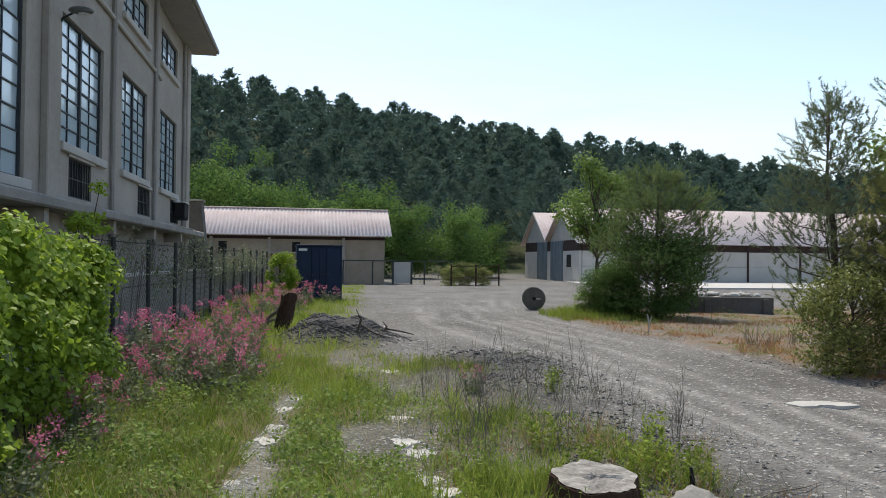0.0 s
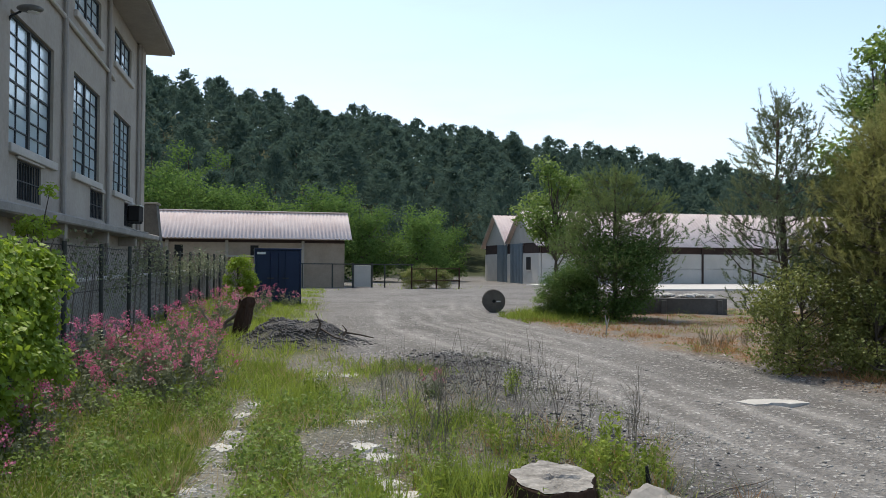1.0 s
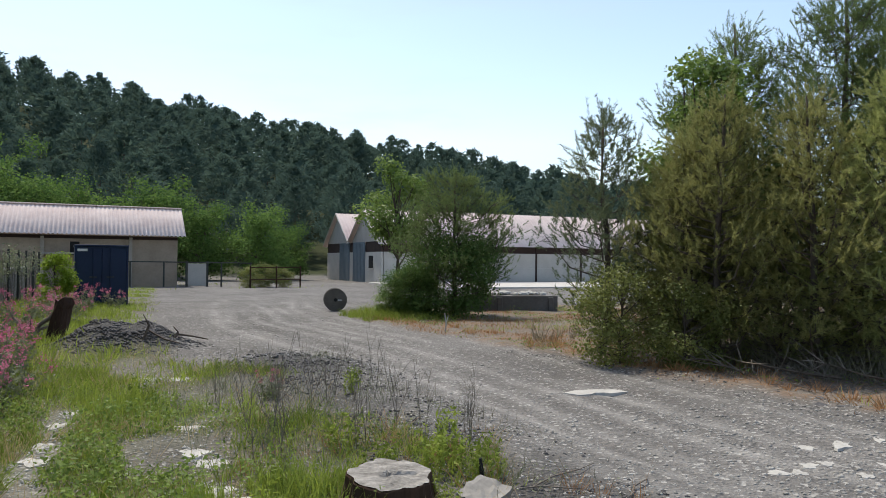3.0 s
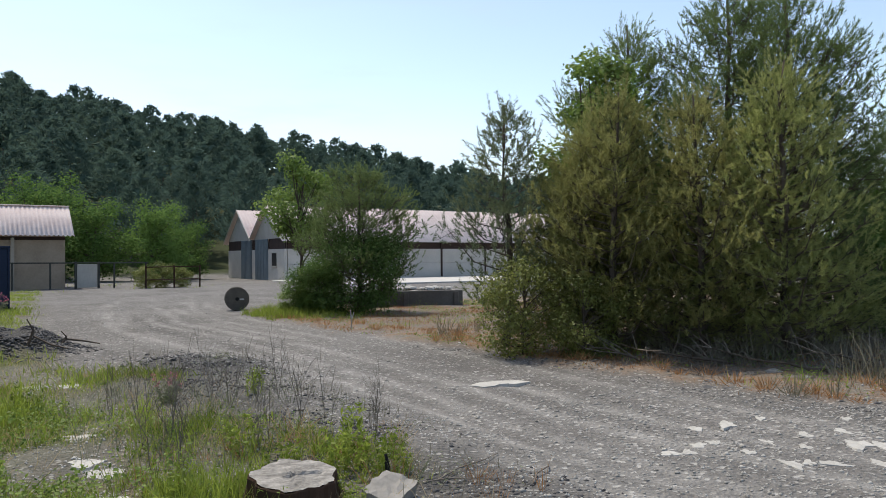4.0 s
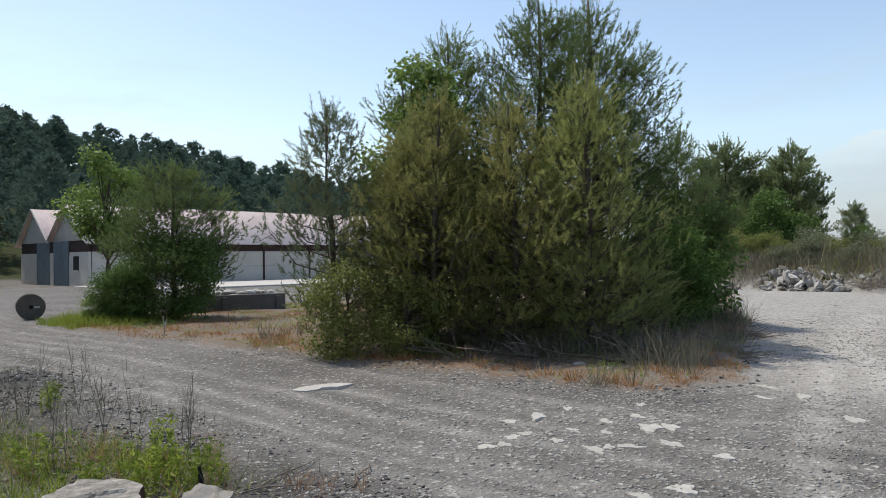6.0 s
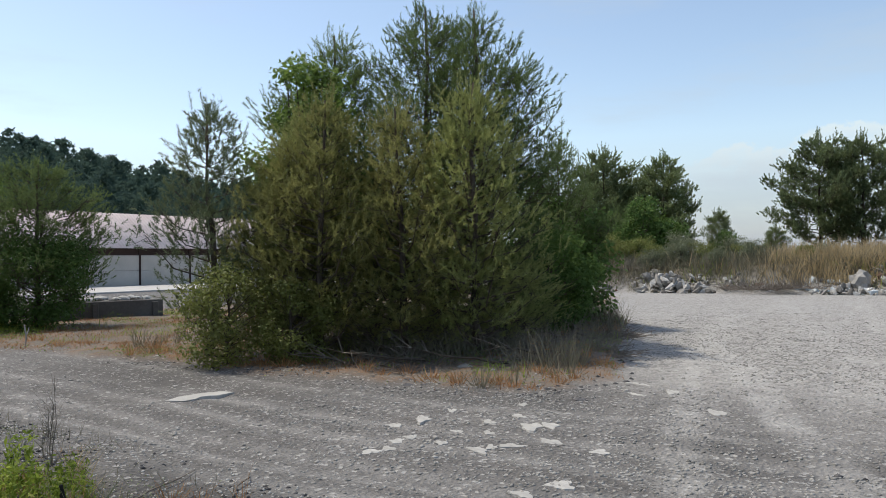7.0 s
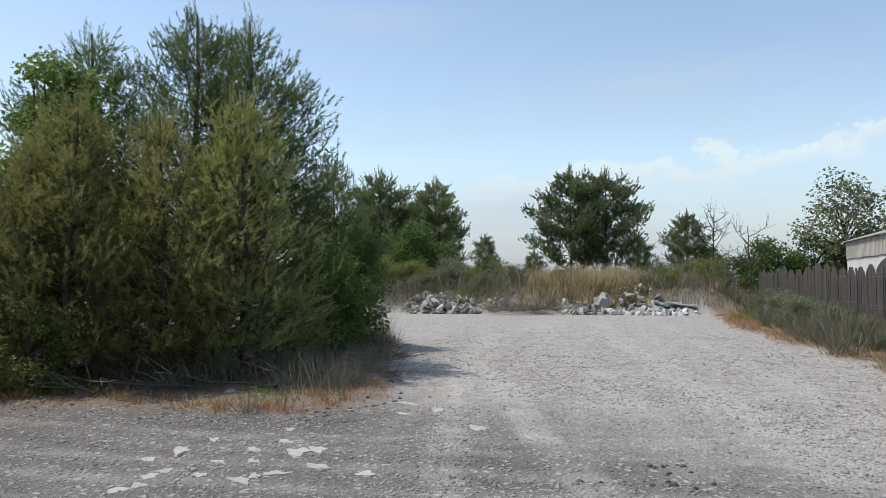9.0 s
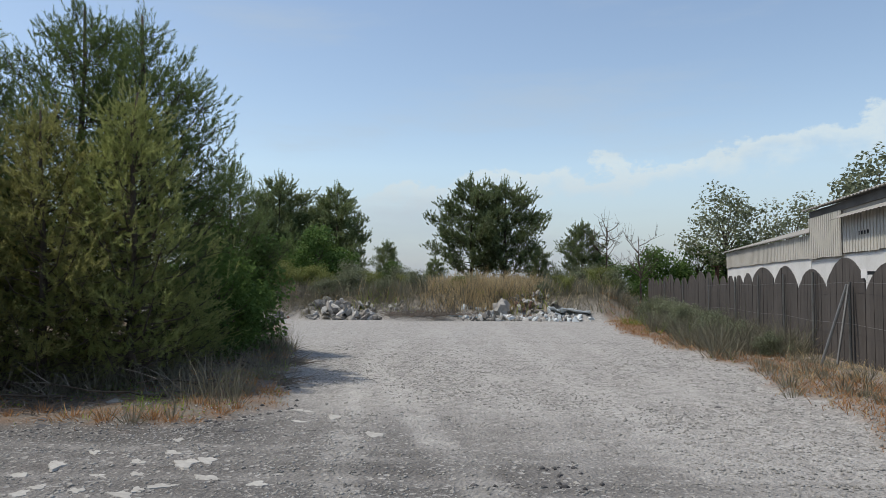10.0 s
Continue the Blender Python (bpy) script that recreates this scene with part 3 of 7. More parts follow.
def build_factory():
    X, Y0, Y1, TOP = -4.45, 9.5, 28.2, 9.1
    f = thing("factory_building", (0, 0, 0), 0, "tall grey-brown rendered factory with steel windows and deep eaves", "building")
    cols = [(y, y + 2.72) for y in (9.85, 14.25, 18.6, 23.1)]
    openings = []
    vents = ((14.75, 16.2), (20.35, 21.85), (24.9, 26.4))
    for k, (y0, y1) in enumerate(cols):
        openings += [(y0, y1, 3.72 if k else 2.85, 6.08 if k else 6.45), (y0, y1, 7.5, 8.55)]
    openings += [(a, c, 2.76, 3.50) for a, c in vents]
    ys = sorted({Y0, Y1, *[v for o in openings for v in o[:2]]})
    zs = sorted({-0.3, TOP, *[v for o in openings for v in o[2:]]})
    bm = bmesh.new()
    grid = {}

    def vert(y, z, x):
        if (y, z, x) not in grid:
            grid[y, z, x] = bm.verts.new((x, y, z))
        return grid[y, z, x]

    solid = lambda ya, yb, za, zb: not any(o[0] <= ya and yb <= o[1] and o[2] <= za and zb <= o[3] for o in openings)
    back = X - 0.35
    for a, c in zip(ys, ys[1:]):
        for d, e in zip(zs, zs[1:]):
            if solid(a, c, d, e):
                bm.faces.new([vert(a, d, X), vert(c, d, X), vert(c, e, X), vert(a, e, X)])
                bm.faces.new([vert(a, d, back), vert(a, e, back), vert(c, e, back), vert(c, d, back)])
    for o in openings:
        q = [(o[0], o[2]), (o[1], o[2]), (o[1], o[3]), (o[0], o[3])]
        for i in range(4):
            (ya, za), (yb, zb) = q[i], q[(i + 1) % 4]
            bm.faces.new([bm.verts.new(p) for p in ((X, yb, zb), (X, ya, za), (back, ya, za), (back, yb, zb))])
    bmesh.ops.remove_doubles(bm, verts=bm.verts, dist=0.0005)
    part("wall", bm, M["plaster"], f)
    part("wall", boxed(-18, Y1 - 0.35, -0.3, X - 0.003, Y1 + 0.003, TOP), M["plaster"], f)
    part("wall", boxed(-18, Y0, -0.3, X - 0.36, Y0 + 0.35, TOP), M["plaster"], f)
    part("wall", boxed(-18, Y0, -0.3, -17.65, Y1, TOP), M["plaster"], f)
    # slab and partition coloured near-black so that the rooms look unlit
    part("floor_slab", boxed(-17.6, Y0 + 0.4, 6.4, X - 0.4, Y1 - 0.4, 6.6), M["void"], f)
    part("inner_wall", boxed(-6.4, Y0 + 0.4, 0, -6.3, Y1 - 0.4, TOP), M["void"], f, "partition with interior shade put into its near-black")
    # pilasters and down-pipes between the windows
    for y in (13.55, 27.55):
        part("pilaster", boxed(X - 0.01, y - 0.32, -0.2, X + 0.13, y + 0.32, TOP - 0.003, bevel=0.02), M["plaster"], f)
    for y in (17.6, 22.1, 26.9):
        p = rod(bmesh.new(), [(X + 0.07, y, 0), (X + 0.07, y, TOP - 0.01)], [0.055, 0.055], 8)
        part("downpipe", p, M["soffit"], f)
    # roof with deep eaves
    bm = bmesh.new()
    prof = [(-3.5, 9.12), (-3.5, 9.30), (-11.2, 12.3), (-18.9, 9.30), (-18.9, 9.12)]
    lo = [bm.verts.new((x, Y0 - 0.6, z)) for x, z in prof]
    hi = [bm.verts.new((x, Y1 + 0.12, z)) for x, z in prof]
    bm.faces.new(lo)
    bm.faces.new(hi[::-1])
    for i in range(5):
        bm.faces.new((lo[i], hi[i], hi[(i + 1) % 5], lo[(i + 1) % 5]))
    bmesh.ops.recalc_face_normals(bm, faces=bm.faces)
    part("roof", bm, M["soffit"], f)
    part("gutter", boxed(-3.497, Y0 - 0.6, 9.17, -3.40, Y1 + 0.10, 9.31, bevel=0.02), M["soffit"], f)
    # projecting ledge at the foot of the windows
    part("ledge", boxed(X + 0.004, Y0, 2.38, X + 0.62, Y1 - 0.1, 2.56, bevel=0.03), M["concrete"], f)
    for y in range(12, 28, 4):
        part("bracket", boxed(X + 0.005, y, 2.1, X + 0.5, y + 0.2, 2.377), M["plaster"], f)
    for k, (y0, y1) in enumerate(cols):
        factory_window(f, y0, y1, 3.72 if k else 2.85, 6.08 if k else 6.45, X, 8 if k else 10, 2)
        factory_window(f, y0, y1, 7.5, 8.55, X, 3, 2)
    for a, c in vents:
        w = thing("vent_window", (X, (a + c) / 2, 2.76))
        w.parent = f
        half = (c - a) / 2 - 0.004
        # near-black sheet in place of the shade behind the bars
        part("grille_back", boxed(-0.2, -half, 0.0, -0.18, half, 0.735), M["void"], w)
        for k in range(10):
            y = -half + k * (2 * half - 0.025) / 9
            part("grille_bar", boxed(-0.05, y, 0.003, -0.03, y + 0.025, 0.735), M["steel_dark"], w)
        for z in (0.003, 0.35, 0.71):
            part("grille_rail", boxed(-0.055, -half, z, -0.028, half, z + 0.025), M["steel_dark"], w)
        part("vent_surround", boxed(0.002, -half - 0.10, 0.74, 0.05, half + 0.10, 0.84, bevel=0.01), M["plaster_pale"], w)
    part("conduit", rod(bmesh.new(), [(X + 0.05, 14.2, 7.05), (X + 0.05, 17.6, 7.02), (X + 0.05, 22.6, 6.95), (X + 0.05, 22.9, 6.9)], [0.05] * 4, 8), M["cable"], f)
    part("conduit", rod(bmesh.new(), [(X + 0.05, 14.0, 5.2), (X + 0.05, 14.03, 2.6)], [0.03] * 2, 6), M["cable"], f)
    # wall lamp on a bent arm
    lamp = thing("wall_lamp", (X, 13.85, 5.2), 0, "grey street-type lamp on a bent wall bracket", "lamp")
    part("arm", rod(bmesh.new(), [(0.05, 0, 0.0), (0.06, 0, 0.45), (0.16, -0.08, 0.6), (0.36, -0.2, 0.66)], [0.022, 0.022, 0.02, 0.018], 8), M["steel_dark"], lamp)
    part("bracket", boxed(-0.13, -0.05, -0.12, 0.075, 0.05, 0.18), M["steel_dark"], lamp)
    bm = bmesh.new()
    bmesh.ops.create_uvsphere(bm, u_segments=14, v_segments=8, radius=1, matrix=Matrix.LocRotScale((0.52, -0.30, 0.68), Euler((0, radians(8), radians(-32))), (0.29, 0.11, 0.07)))
    part("lamp_head", bm, M["lamp_metal"], lamp, "grey metal hood", True)
    bm = bmesh.new()
    bmesh.ops.create_uvsphere(bm, u_segments=12, v_segments=6, radius=1, matrix=Matrix.LocRotScale((0.57, -0.33, 0.64), Euler((0, radians(8), radians(-32))), (0.16, 0.08, 0.05)))
    part("lens", bm, M["label_white"], lamp, "clouded lens", True)
    return f


build_factory()


# ---- roofs of corrugated sheet ----
def corrugated(parent, name, x0, x1, edge_low, edge_high, material, pitch=0.22, depth=0.035, steps=1):
    """A wavy sheet from the low edge (y, z) up to the high edge (y, z), the waves running along x; steps: overlapping courses."""
    n = int((x1 - x0) / pitch * 4)
    xs = np.linspace(x0, x1, n + 1)
    wave = depth * np.sin(np.arange(n + 1) * math.pi / 2)
    for s in range(steps):
        a, c = s / steps, (s + 1) / steps + (0.03 if s < steps - 1 else 0)
        rows = []
        for t, lift in ((a, 0.03 if s else 0.0), (c, 0.0)):
            y = edge_low[0] + (edge_high[0] - edge_low[0]) * t
            z = edge_low[1] + (edge_high[1] - edge_low[1]) * t
            rows.append(np.stack([xs, np.full(n + 1, y), z + wave + 0.3 * lift + 0.01], 1))
        top = np.concatenate(rows)
        low = top - [0, 0, 0.012]
        m = n + 1
        i = np.arange(n)
        f = np.concatenate([np.stack([i, i + 1, i + 1 + m, i + m], 1), np.stack([i, i + m, i + 1 + m, i + 1], 1) + 2 * m,
                            np.stack([i, i + 2 * m, i + 1 + 2 * m, i + 1], 1)])
        np_part(name, np.concatenate([top, low]), f, material, parent)


def build_shed():
    s = thing("shed", (0, 0, 0), 0, "long low beige shed with bleached pink corrugated roof", "shed")
    x0, x1, y0, y1 = -9.5, 4.85, 48.75, 53.6
    bm = bmesh.new()
    for (a, c) in ((x0, x1),):
        box(bm, a, y0, -0.2, c, y0 + 0.2, 3.1)
    part("wall", bm, M["shed_wall"], s)
    part("wall", boxed(x0, y1 - 0.2, -0.2, x1, y1, 3.1), M["shed_wall"], s)
    for x in (x0, x1 - 0.2):
        bm = bmesh.new()
        v = [bm.verts.new((xx, yy, zz)) for xx in (x + 0.001, x + 0.199) for yy, zz in ((y0 + 0.2, -0.2), (y1 - 0.2, -0.2), (y1 - 0.2, 3.1), ((y0 + y1) / 2, 4.9), (y0 + 0.2, 3.1))]
        bm.faces.new(v[:5][::-1])
        bm.faces.new(v[5:])
        for i in range(5):
            bm.faces.new((v[i], v[(i + 1) % 5], v[5 + (i + 1) % 5], v[5 + i]))
        part("gable", bm, M["shed_wall"], s)
    corrugated(s, "roof_sheet", x0 - 0.3, x1 + 0.45, (48.2, 3.12), (51.2, 5.0), M["roof"], 0.24, 0.04, 1)
    corrugated(s, "roof_sheet", x0 - 0.3, x1 + 0.45, (54.2, 3.12), (51.21, 5.0), M["roof"], 0.24, 0.04, 1)
    part("ridge_cap", boxed(x0 - 0.3, 51.05, 5.0, x1 + 0.45, 51.35, 5.07, bevel=0.02), M["roof"], s)
    # thin near-black strip that paints in the shadow under the roof edge
    part("eave_shadow_board", boxed(x0, 48.72, 2.88, x1, 48.747, 3.06), M["rust_band"], s, "dark board standing in for eaves shade")
    for x in (-6.2, -2.6, 2.15):
        part("post", boxed(x - 0.09, 48.60, 0, x + 0.09, 48.747, 3.0), M["plaster"], s)
    for x in (-5.5, -0.9):
        part("hatch", boxed(x - 0.25, 48.70, 1.9, x + 0.25, 48.745, 2.7), M["void"], s, "dark small window")
    part("canopy", boxed(-2.6, 48.0, 1.95, 1.0, 48.745, 2.05), M["soffit"], s)
    # pipe rail in front
    rail = thing("pipe_rail", (0, 47.9, 0), 0, "thin grey pipe rail on posts before the shed", "railing")
    part("rail", rod(bmesh.new(), [(2.0, 0, 1.55), (9.3, 0, 1.5)], [0.04, 0.04], 6), M["post"], rail)
    for x in (2.1, 4.0, 5.3, 7.4, 9.2):
        part("post", rod(bmesh.new(), [(x, 0, -0.1), (x, 0, 1.55)], [0.05, 0.05], 6), M["post"], rail)
    gate = thing("white_gate", (6.0, 48.4, 0), 0, "small white sheet-metal gate beside the shed", "gate")
    part("leaf", boxed(-0.55, 0, 0.05, 0.55, 0.06, 1.45, bevel=0.01), M["white_wall"], gate)
    part("post", boxed(-0.68, -0.02, -0.1, -0.56, 0.1, 1.6), M["post"], gate)
    part("post", boxed(0.56, -0.02, -0.1, 0.68, 0.1, 1.6), M["post"], gate)


build_shed()


def build_hangar():
    """Twin hall: two gables side by side to the west, a long side to the yard."""
    X0, X1, YS, W = 20.0, 62.0, 53.0, 7.1
    EAVE, RIDGE = 3.3, 5.95
    h = thing("twin_hangar", (0, 0, 0), 0, "white twin-gabled hangar with pale corrugated roofs and grey doors", "hangar")
    for k in range(2):
        ya, yb = YS + k * W, YS + (k + 1) * W
        mid = (ya + yb) / 2
        bm = bmesh.new()
        v = [bm.verts.new((xx, yy, zz)) for xx in (X0 + 0.002, X0 + 0.2) for yy, zz in ((ya, EAVE - 0.02), (yb, EAVE - 0.02), (mid, RIDGE - 0.02))]
        bm.faces.new(v[:3][::-1])
        bm.faces.new(v[3:])
        for i in range(3):
            bm.faces.new((v[i], v[(i + 1) % 3], v[3 + (i + 1) % 3], v[3 + i]))
        part("gable", bm, M["grey_wall"], h)
        # west front: white panels, dark transom, tall sliding door next to the middle
        d0, d1 = (ya + 3.6, ya + 6.6) if k == 0 else (ya + 0.5, ya + 3.2)
        segs = [(ya, d0), (d1, yb)]
        for a, c in segs:
            part("panel", boxed(X0, a, -0.3, X0 + 0.2, c - 0.003, 2.45), M["white_wall"], h)
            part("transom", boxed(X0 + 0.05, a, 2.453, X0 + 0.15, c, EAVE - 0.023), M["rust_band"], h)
        door = part("sliding_door", boxed(X0 - 0.06, d0 + 0.004, -0.25, X0 + 0.02, d1 - 0.004, EAVE - 0.03, bevel=0.01), M["door_grey"], h)
        bm = bmesh.new()
        for j in range(8):
            y = d0 + 0.2 + j * (d1 - d0 - 0.4) / 7
            box(bm, X0 - 0.085, y - 0.03, -0.2, X0 - 0.062, y + 0.03, EAVE - 0.1)
        rib = part("rib", bm, M["door_grey"], door)
        corrugated(h, "roof_sheet", X0 - 0.35, X1, (ya - (0.45 if k == 0 else -0.02), EAVE - (0.3 if k == 0 else 0)), (mid, RIDGE), M["roof"], 0.3, 0.02, 1)
        corrugated(h, "roof_sheet", X0 - 0.35, X1, (yb + (0.45 if k else -0.02), EAVE - (0.3 if k else 0)), (mid + 0.01, RIDGE), M["roof"], 0.5, 0.035, 1)
        part("verge", rod(bmesh.new(), [(X0 - 0.36, ya - 0.2, EAVE - 0.1), (X0 - 0.36, mid, RIDGE + 0.02), (X0 - 0.36, yb + 0.2, EAVE - 0.1)], [0.05] * 3, 4), M["white_wall"], h)
    w = thing("window", (X0 - 0.01, YS + 2.2, 1.15))
    w.parent = h
    part("pane", boxed(-0.02, -0.5, 0, 0.0, 0.5, 1.0), M["void"], w)
    part("window_sill", boxed(-0.08, -0.6, -0.08, 0.0, 0.6, -0.003), M["white_wall"], w)
    # yard side
    for i in range(9):
        a, c = X0 + 0.2 + i * 4.6, X0 + 0.2 + (i + 1) * 4.6
        part("panel", boxed(a + 0.05, YS, -0.3, c - 0.05, YS + 0.2, 1.25, bevel=0.01), M["white_wall"], h)
        part("panel", boxed(a + 0.05, YS, 1.27, c - 0.05, YS + 0.2, 2.45, bevel=0.01), M["white_wall"], h)
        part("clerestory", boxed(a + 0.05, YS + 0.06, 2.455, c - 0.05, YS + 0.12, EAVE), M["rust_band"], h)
        part("post", boxed(c - 0.08, YS - 0.05, -0.3, c + 0.08, YS + 0.21, EAVE - 0.01), M["rust_band"], h)
    part("wall", boxed(X0 + 0.2, YS + 2 * W - 0.2, -0.3, X1, YS + 2 * W, EAVE), M["white_wall"], h)
    part("wall", boxed(X1 - 0.2, YS + 0.21, -0.3, X1, YS + 2 * W - 0.21, EAVE), M["white_wall"], h)
    apron = part("apron_slab", boxed(19.0, 41.5, -0.15, 60.0, 52.9, 0.10, bevel=0.02), M["concrete_light"])
    tagged(apron, "bleached concrete apron before the hangar", "pavement", kind="structure")


build_hangar()


# ---- container, drum, trough ----
def build_container():
    c = thing("storage_container", (0.36, 29.0, 0), 2, "dark blue metal storage container", "container")
    w, d, h = 0.87, 2.2, 2.16
    part("body", boxed(-w, 0.02, 0.05, w, d, h - 0.05, bevel=0.01), M["blue"], c)
    for s in (-1, 1):
        bm = bmesh.new()
        x0 = 0.01 if s > 0 else -w + 0.06
        box(bm, x0, -0.02, 0.12, x0 + w - 0.07, 0.018, h - 0.12, bevel=0.008)
        leaf = part("door", bm, M["blue"], c)
        bar = rod(bmesh.new(), [(s * 0.28, -0.045, 0.1), (s * 0.28, -0.045, h - 0.1)], [0.018] * 2, 6)
        part("lock_bar", bar, M["blue"], leaf)
        part("handle", boxed(s * 0.28 - 0.12, -0.07, 1.0, s * 0.28 + 0.12, -0.05, 1.05), M["steel_dark"], leaf)
    for x in (-w - 0.003, w - 0.057):
        part("corner_post", boxed(x, -0.03, 0, x + 0.06, 0.06, h), M["blue"], c)
    part("roof", boxed(-w - 0.02, -0.04, h - 0.05, w + 0.02, d + 0.02, h + 0.02, bevel=0.01), M["blue"], c)
    part("sticker", boxed(-w + 0.08, -0.028, h - 0.22, -w + 0.40, -0.021, h - 0.13), M["label_white"], c, "small white sticker")


build_container()


def build_drum():
    d = thing("cable_drum", (7.46, 24.0, 0.38), 0, "dark weathered cable drum lying on its rim", "cable drum")
    d.matrix_basis = pose(7.46, 24.0, 0.375, 0, 0, -14)
    for y in (-0.22, 0.22):
        bm = bmesh.new()
        bmesh.ops.create_cone(bm, cap_ends=True, segments=40, radius1=0.385, radius2=0.385, depth=0.06, matrix=Matrix.Translation((0, y, 0)) @ Matrix.Rotation(radians(90), 4, "X"))
        bmesh.ops.bevel(bm, geom=[e for e in bm.edges if len(e.link_faces) == 2 and e.calc_face_angle() > 1], offset=0.012, segments=1, affect="EDGES")
        part("flange", bm, M["reel"], d)
    bm = bmesh.new()
    bmesh.ops.create_cone(bm, cap_ends=True, segments=24, radius1=0.22, radius2=0.22, depth=0.37, matrix=Matrix.Rotation(radians(90), 4, "X"))
    part("core", bm, M["reel"], d)
    # flat near-black disc drawn for the shaded hole in the hub
    bm = bmesh.new()
    bmesh.ops.create_cone(bm, cap_ends=True, segments=16, radius1=0.06, radius2=0.06, depth=0.02, matrix=Matrix.Translation((0, -0.262, 0)) @ Matrix.Rotation(radians(90), 4, "X"))
    part("hub_hole", bm, M["void"], d)
    part("plate", boxed(0.08, -0.262, -0.02, 0.22, -0.252, 0.01), M["label_white"], d, "small pale plate")


build_drum()


def build_trough():
    t = thing("concrete_trough", (12.6, 21.6, 0), -14, "weathered rectangular concrete trough beside a bush", "trough")
    # front wall and piers take darker concrete: their shade is in the colour
    bm = boxed(-1.9, -0.1, -0.1, 1.9, 0.1, 0.56, bevel=0.02)
    part("front_wall", bm, M["concrete_dark"], t)
    part("back_wall", boxed(-1.9, 1.3, -0.1, 1.9, 1.5, 0.56, bevel=0.02), M["concrete"], t)
    for x in (-1.9, 0.3, 1.7):
        part("cross_wall", boxed(x, 0.103, -0.1, x + 0.2, 1.297, 0.54, bevel=0.015), M["concrete"], t)
    for k, x in enumerate((-0.25, 1.55)):
        part("pier", boxed(x, -0.16, -0.1, x + 0.18, -0.103, 0.5, bevel=0.015), M["concrete_dark"], t)
    rng = np.random.default_rng(77)
    for k in range(14):
        s = float(rng.uniform(0.07, 0.17))
        bm = bmesh.new()
        bmesh.ops.create_icosphere(bm, subdivisions=1, radius=s, matrix=Matrix.Diagonal((1.3, 1, 0.6, 1)))
        for v in bm.verts:
            v.co *= float(rng.uniform(0.7, 1.15))
        st = thing("rubble_stone", tuple(Matrix.LocRotScale((12.6, 21.6, 0), Euler((0, 0, radians(-14))), None) @ Vector((float(rng.uniform(-0.2, 1.6)), float(rng.uniform(-0.05, 1.3)), 0.6))), 30 * k, "pale broken stone lying on the trough", "stone", "stones on the trough")
        part("stone", bm, M["white_stone"], st)


build_trough()


# ---- trees ----
def trunk_line(rng, tall, lean=0.04, n=7):
    off = np.cumsum(rng.normal(0, lean, (n, 2)), 0) * tall / 6
    off[0] = 0
    return [(float(off[i, 0]), float(off[i, 1]), tall * i / (n - 1)) for i in range(n)]


def at_height(line, z):
    zs = [p[2] for p in line]
    return np.array([np.interp(z, zs, [p[0] for p in line]), np.interp(z, zs, [p[1] for p in line]), z])


def plumes(bases, ways, lengths, rng, per, needle, width):
    """Foxtail plumes: needles all round branchlets that curve upward, pointing forward."""
    n = len(bases)
    s = rng.uniform(0.08, 1.0, (n, per, 1)) ** 0.8
    w, L = ways[:, None, :], lengths[:, None, None]
    up = np.array([0, 0, 1.0])
    root = bases[:, None, :] + w * L * s + up * 0.28 * L * s ** 2
    ax = unit(w + up * 0.56 * s)
    out = rng.normal(size=(n, per, 3))
    out = unit(out - (out * ax).sum(-1, keepdims=True) * ax)
    way = unit(ax * rng.uniform(0.5, 1.4, (n, per, 1)) + out * 0.72)
    N = needle * rng.uniform(0.7, 1.25, (n, per, 1)) * (1.1 - 0.35 * s)
    side = unit(np.cross(way, rng.normal(size=(n, per, 3)))) * width / 2
    v = np.stack([root - side, root + side, root + way * N], 2).reshape(-1, 3)
    return v, np.arange(n * per * 3).reshape(-1, 3)


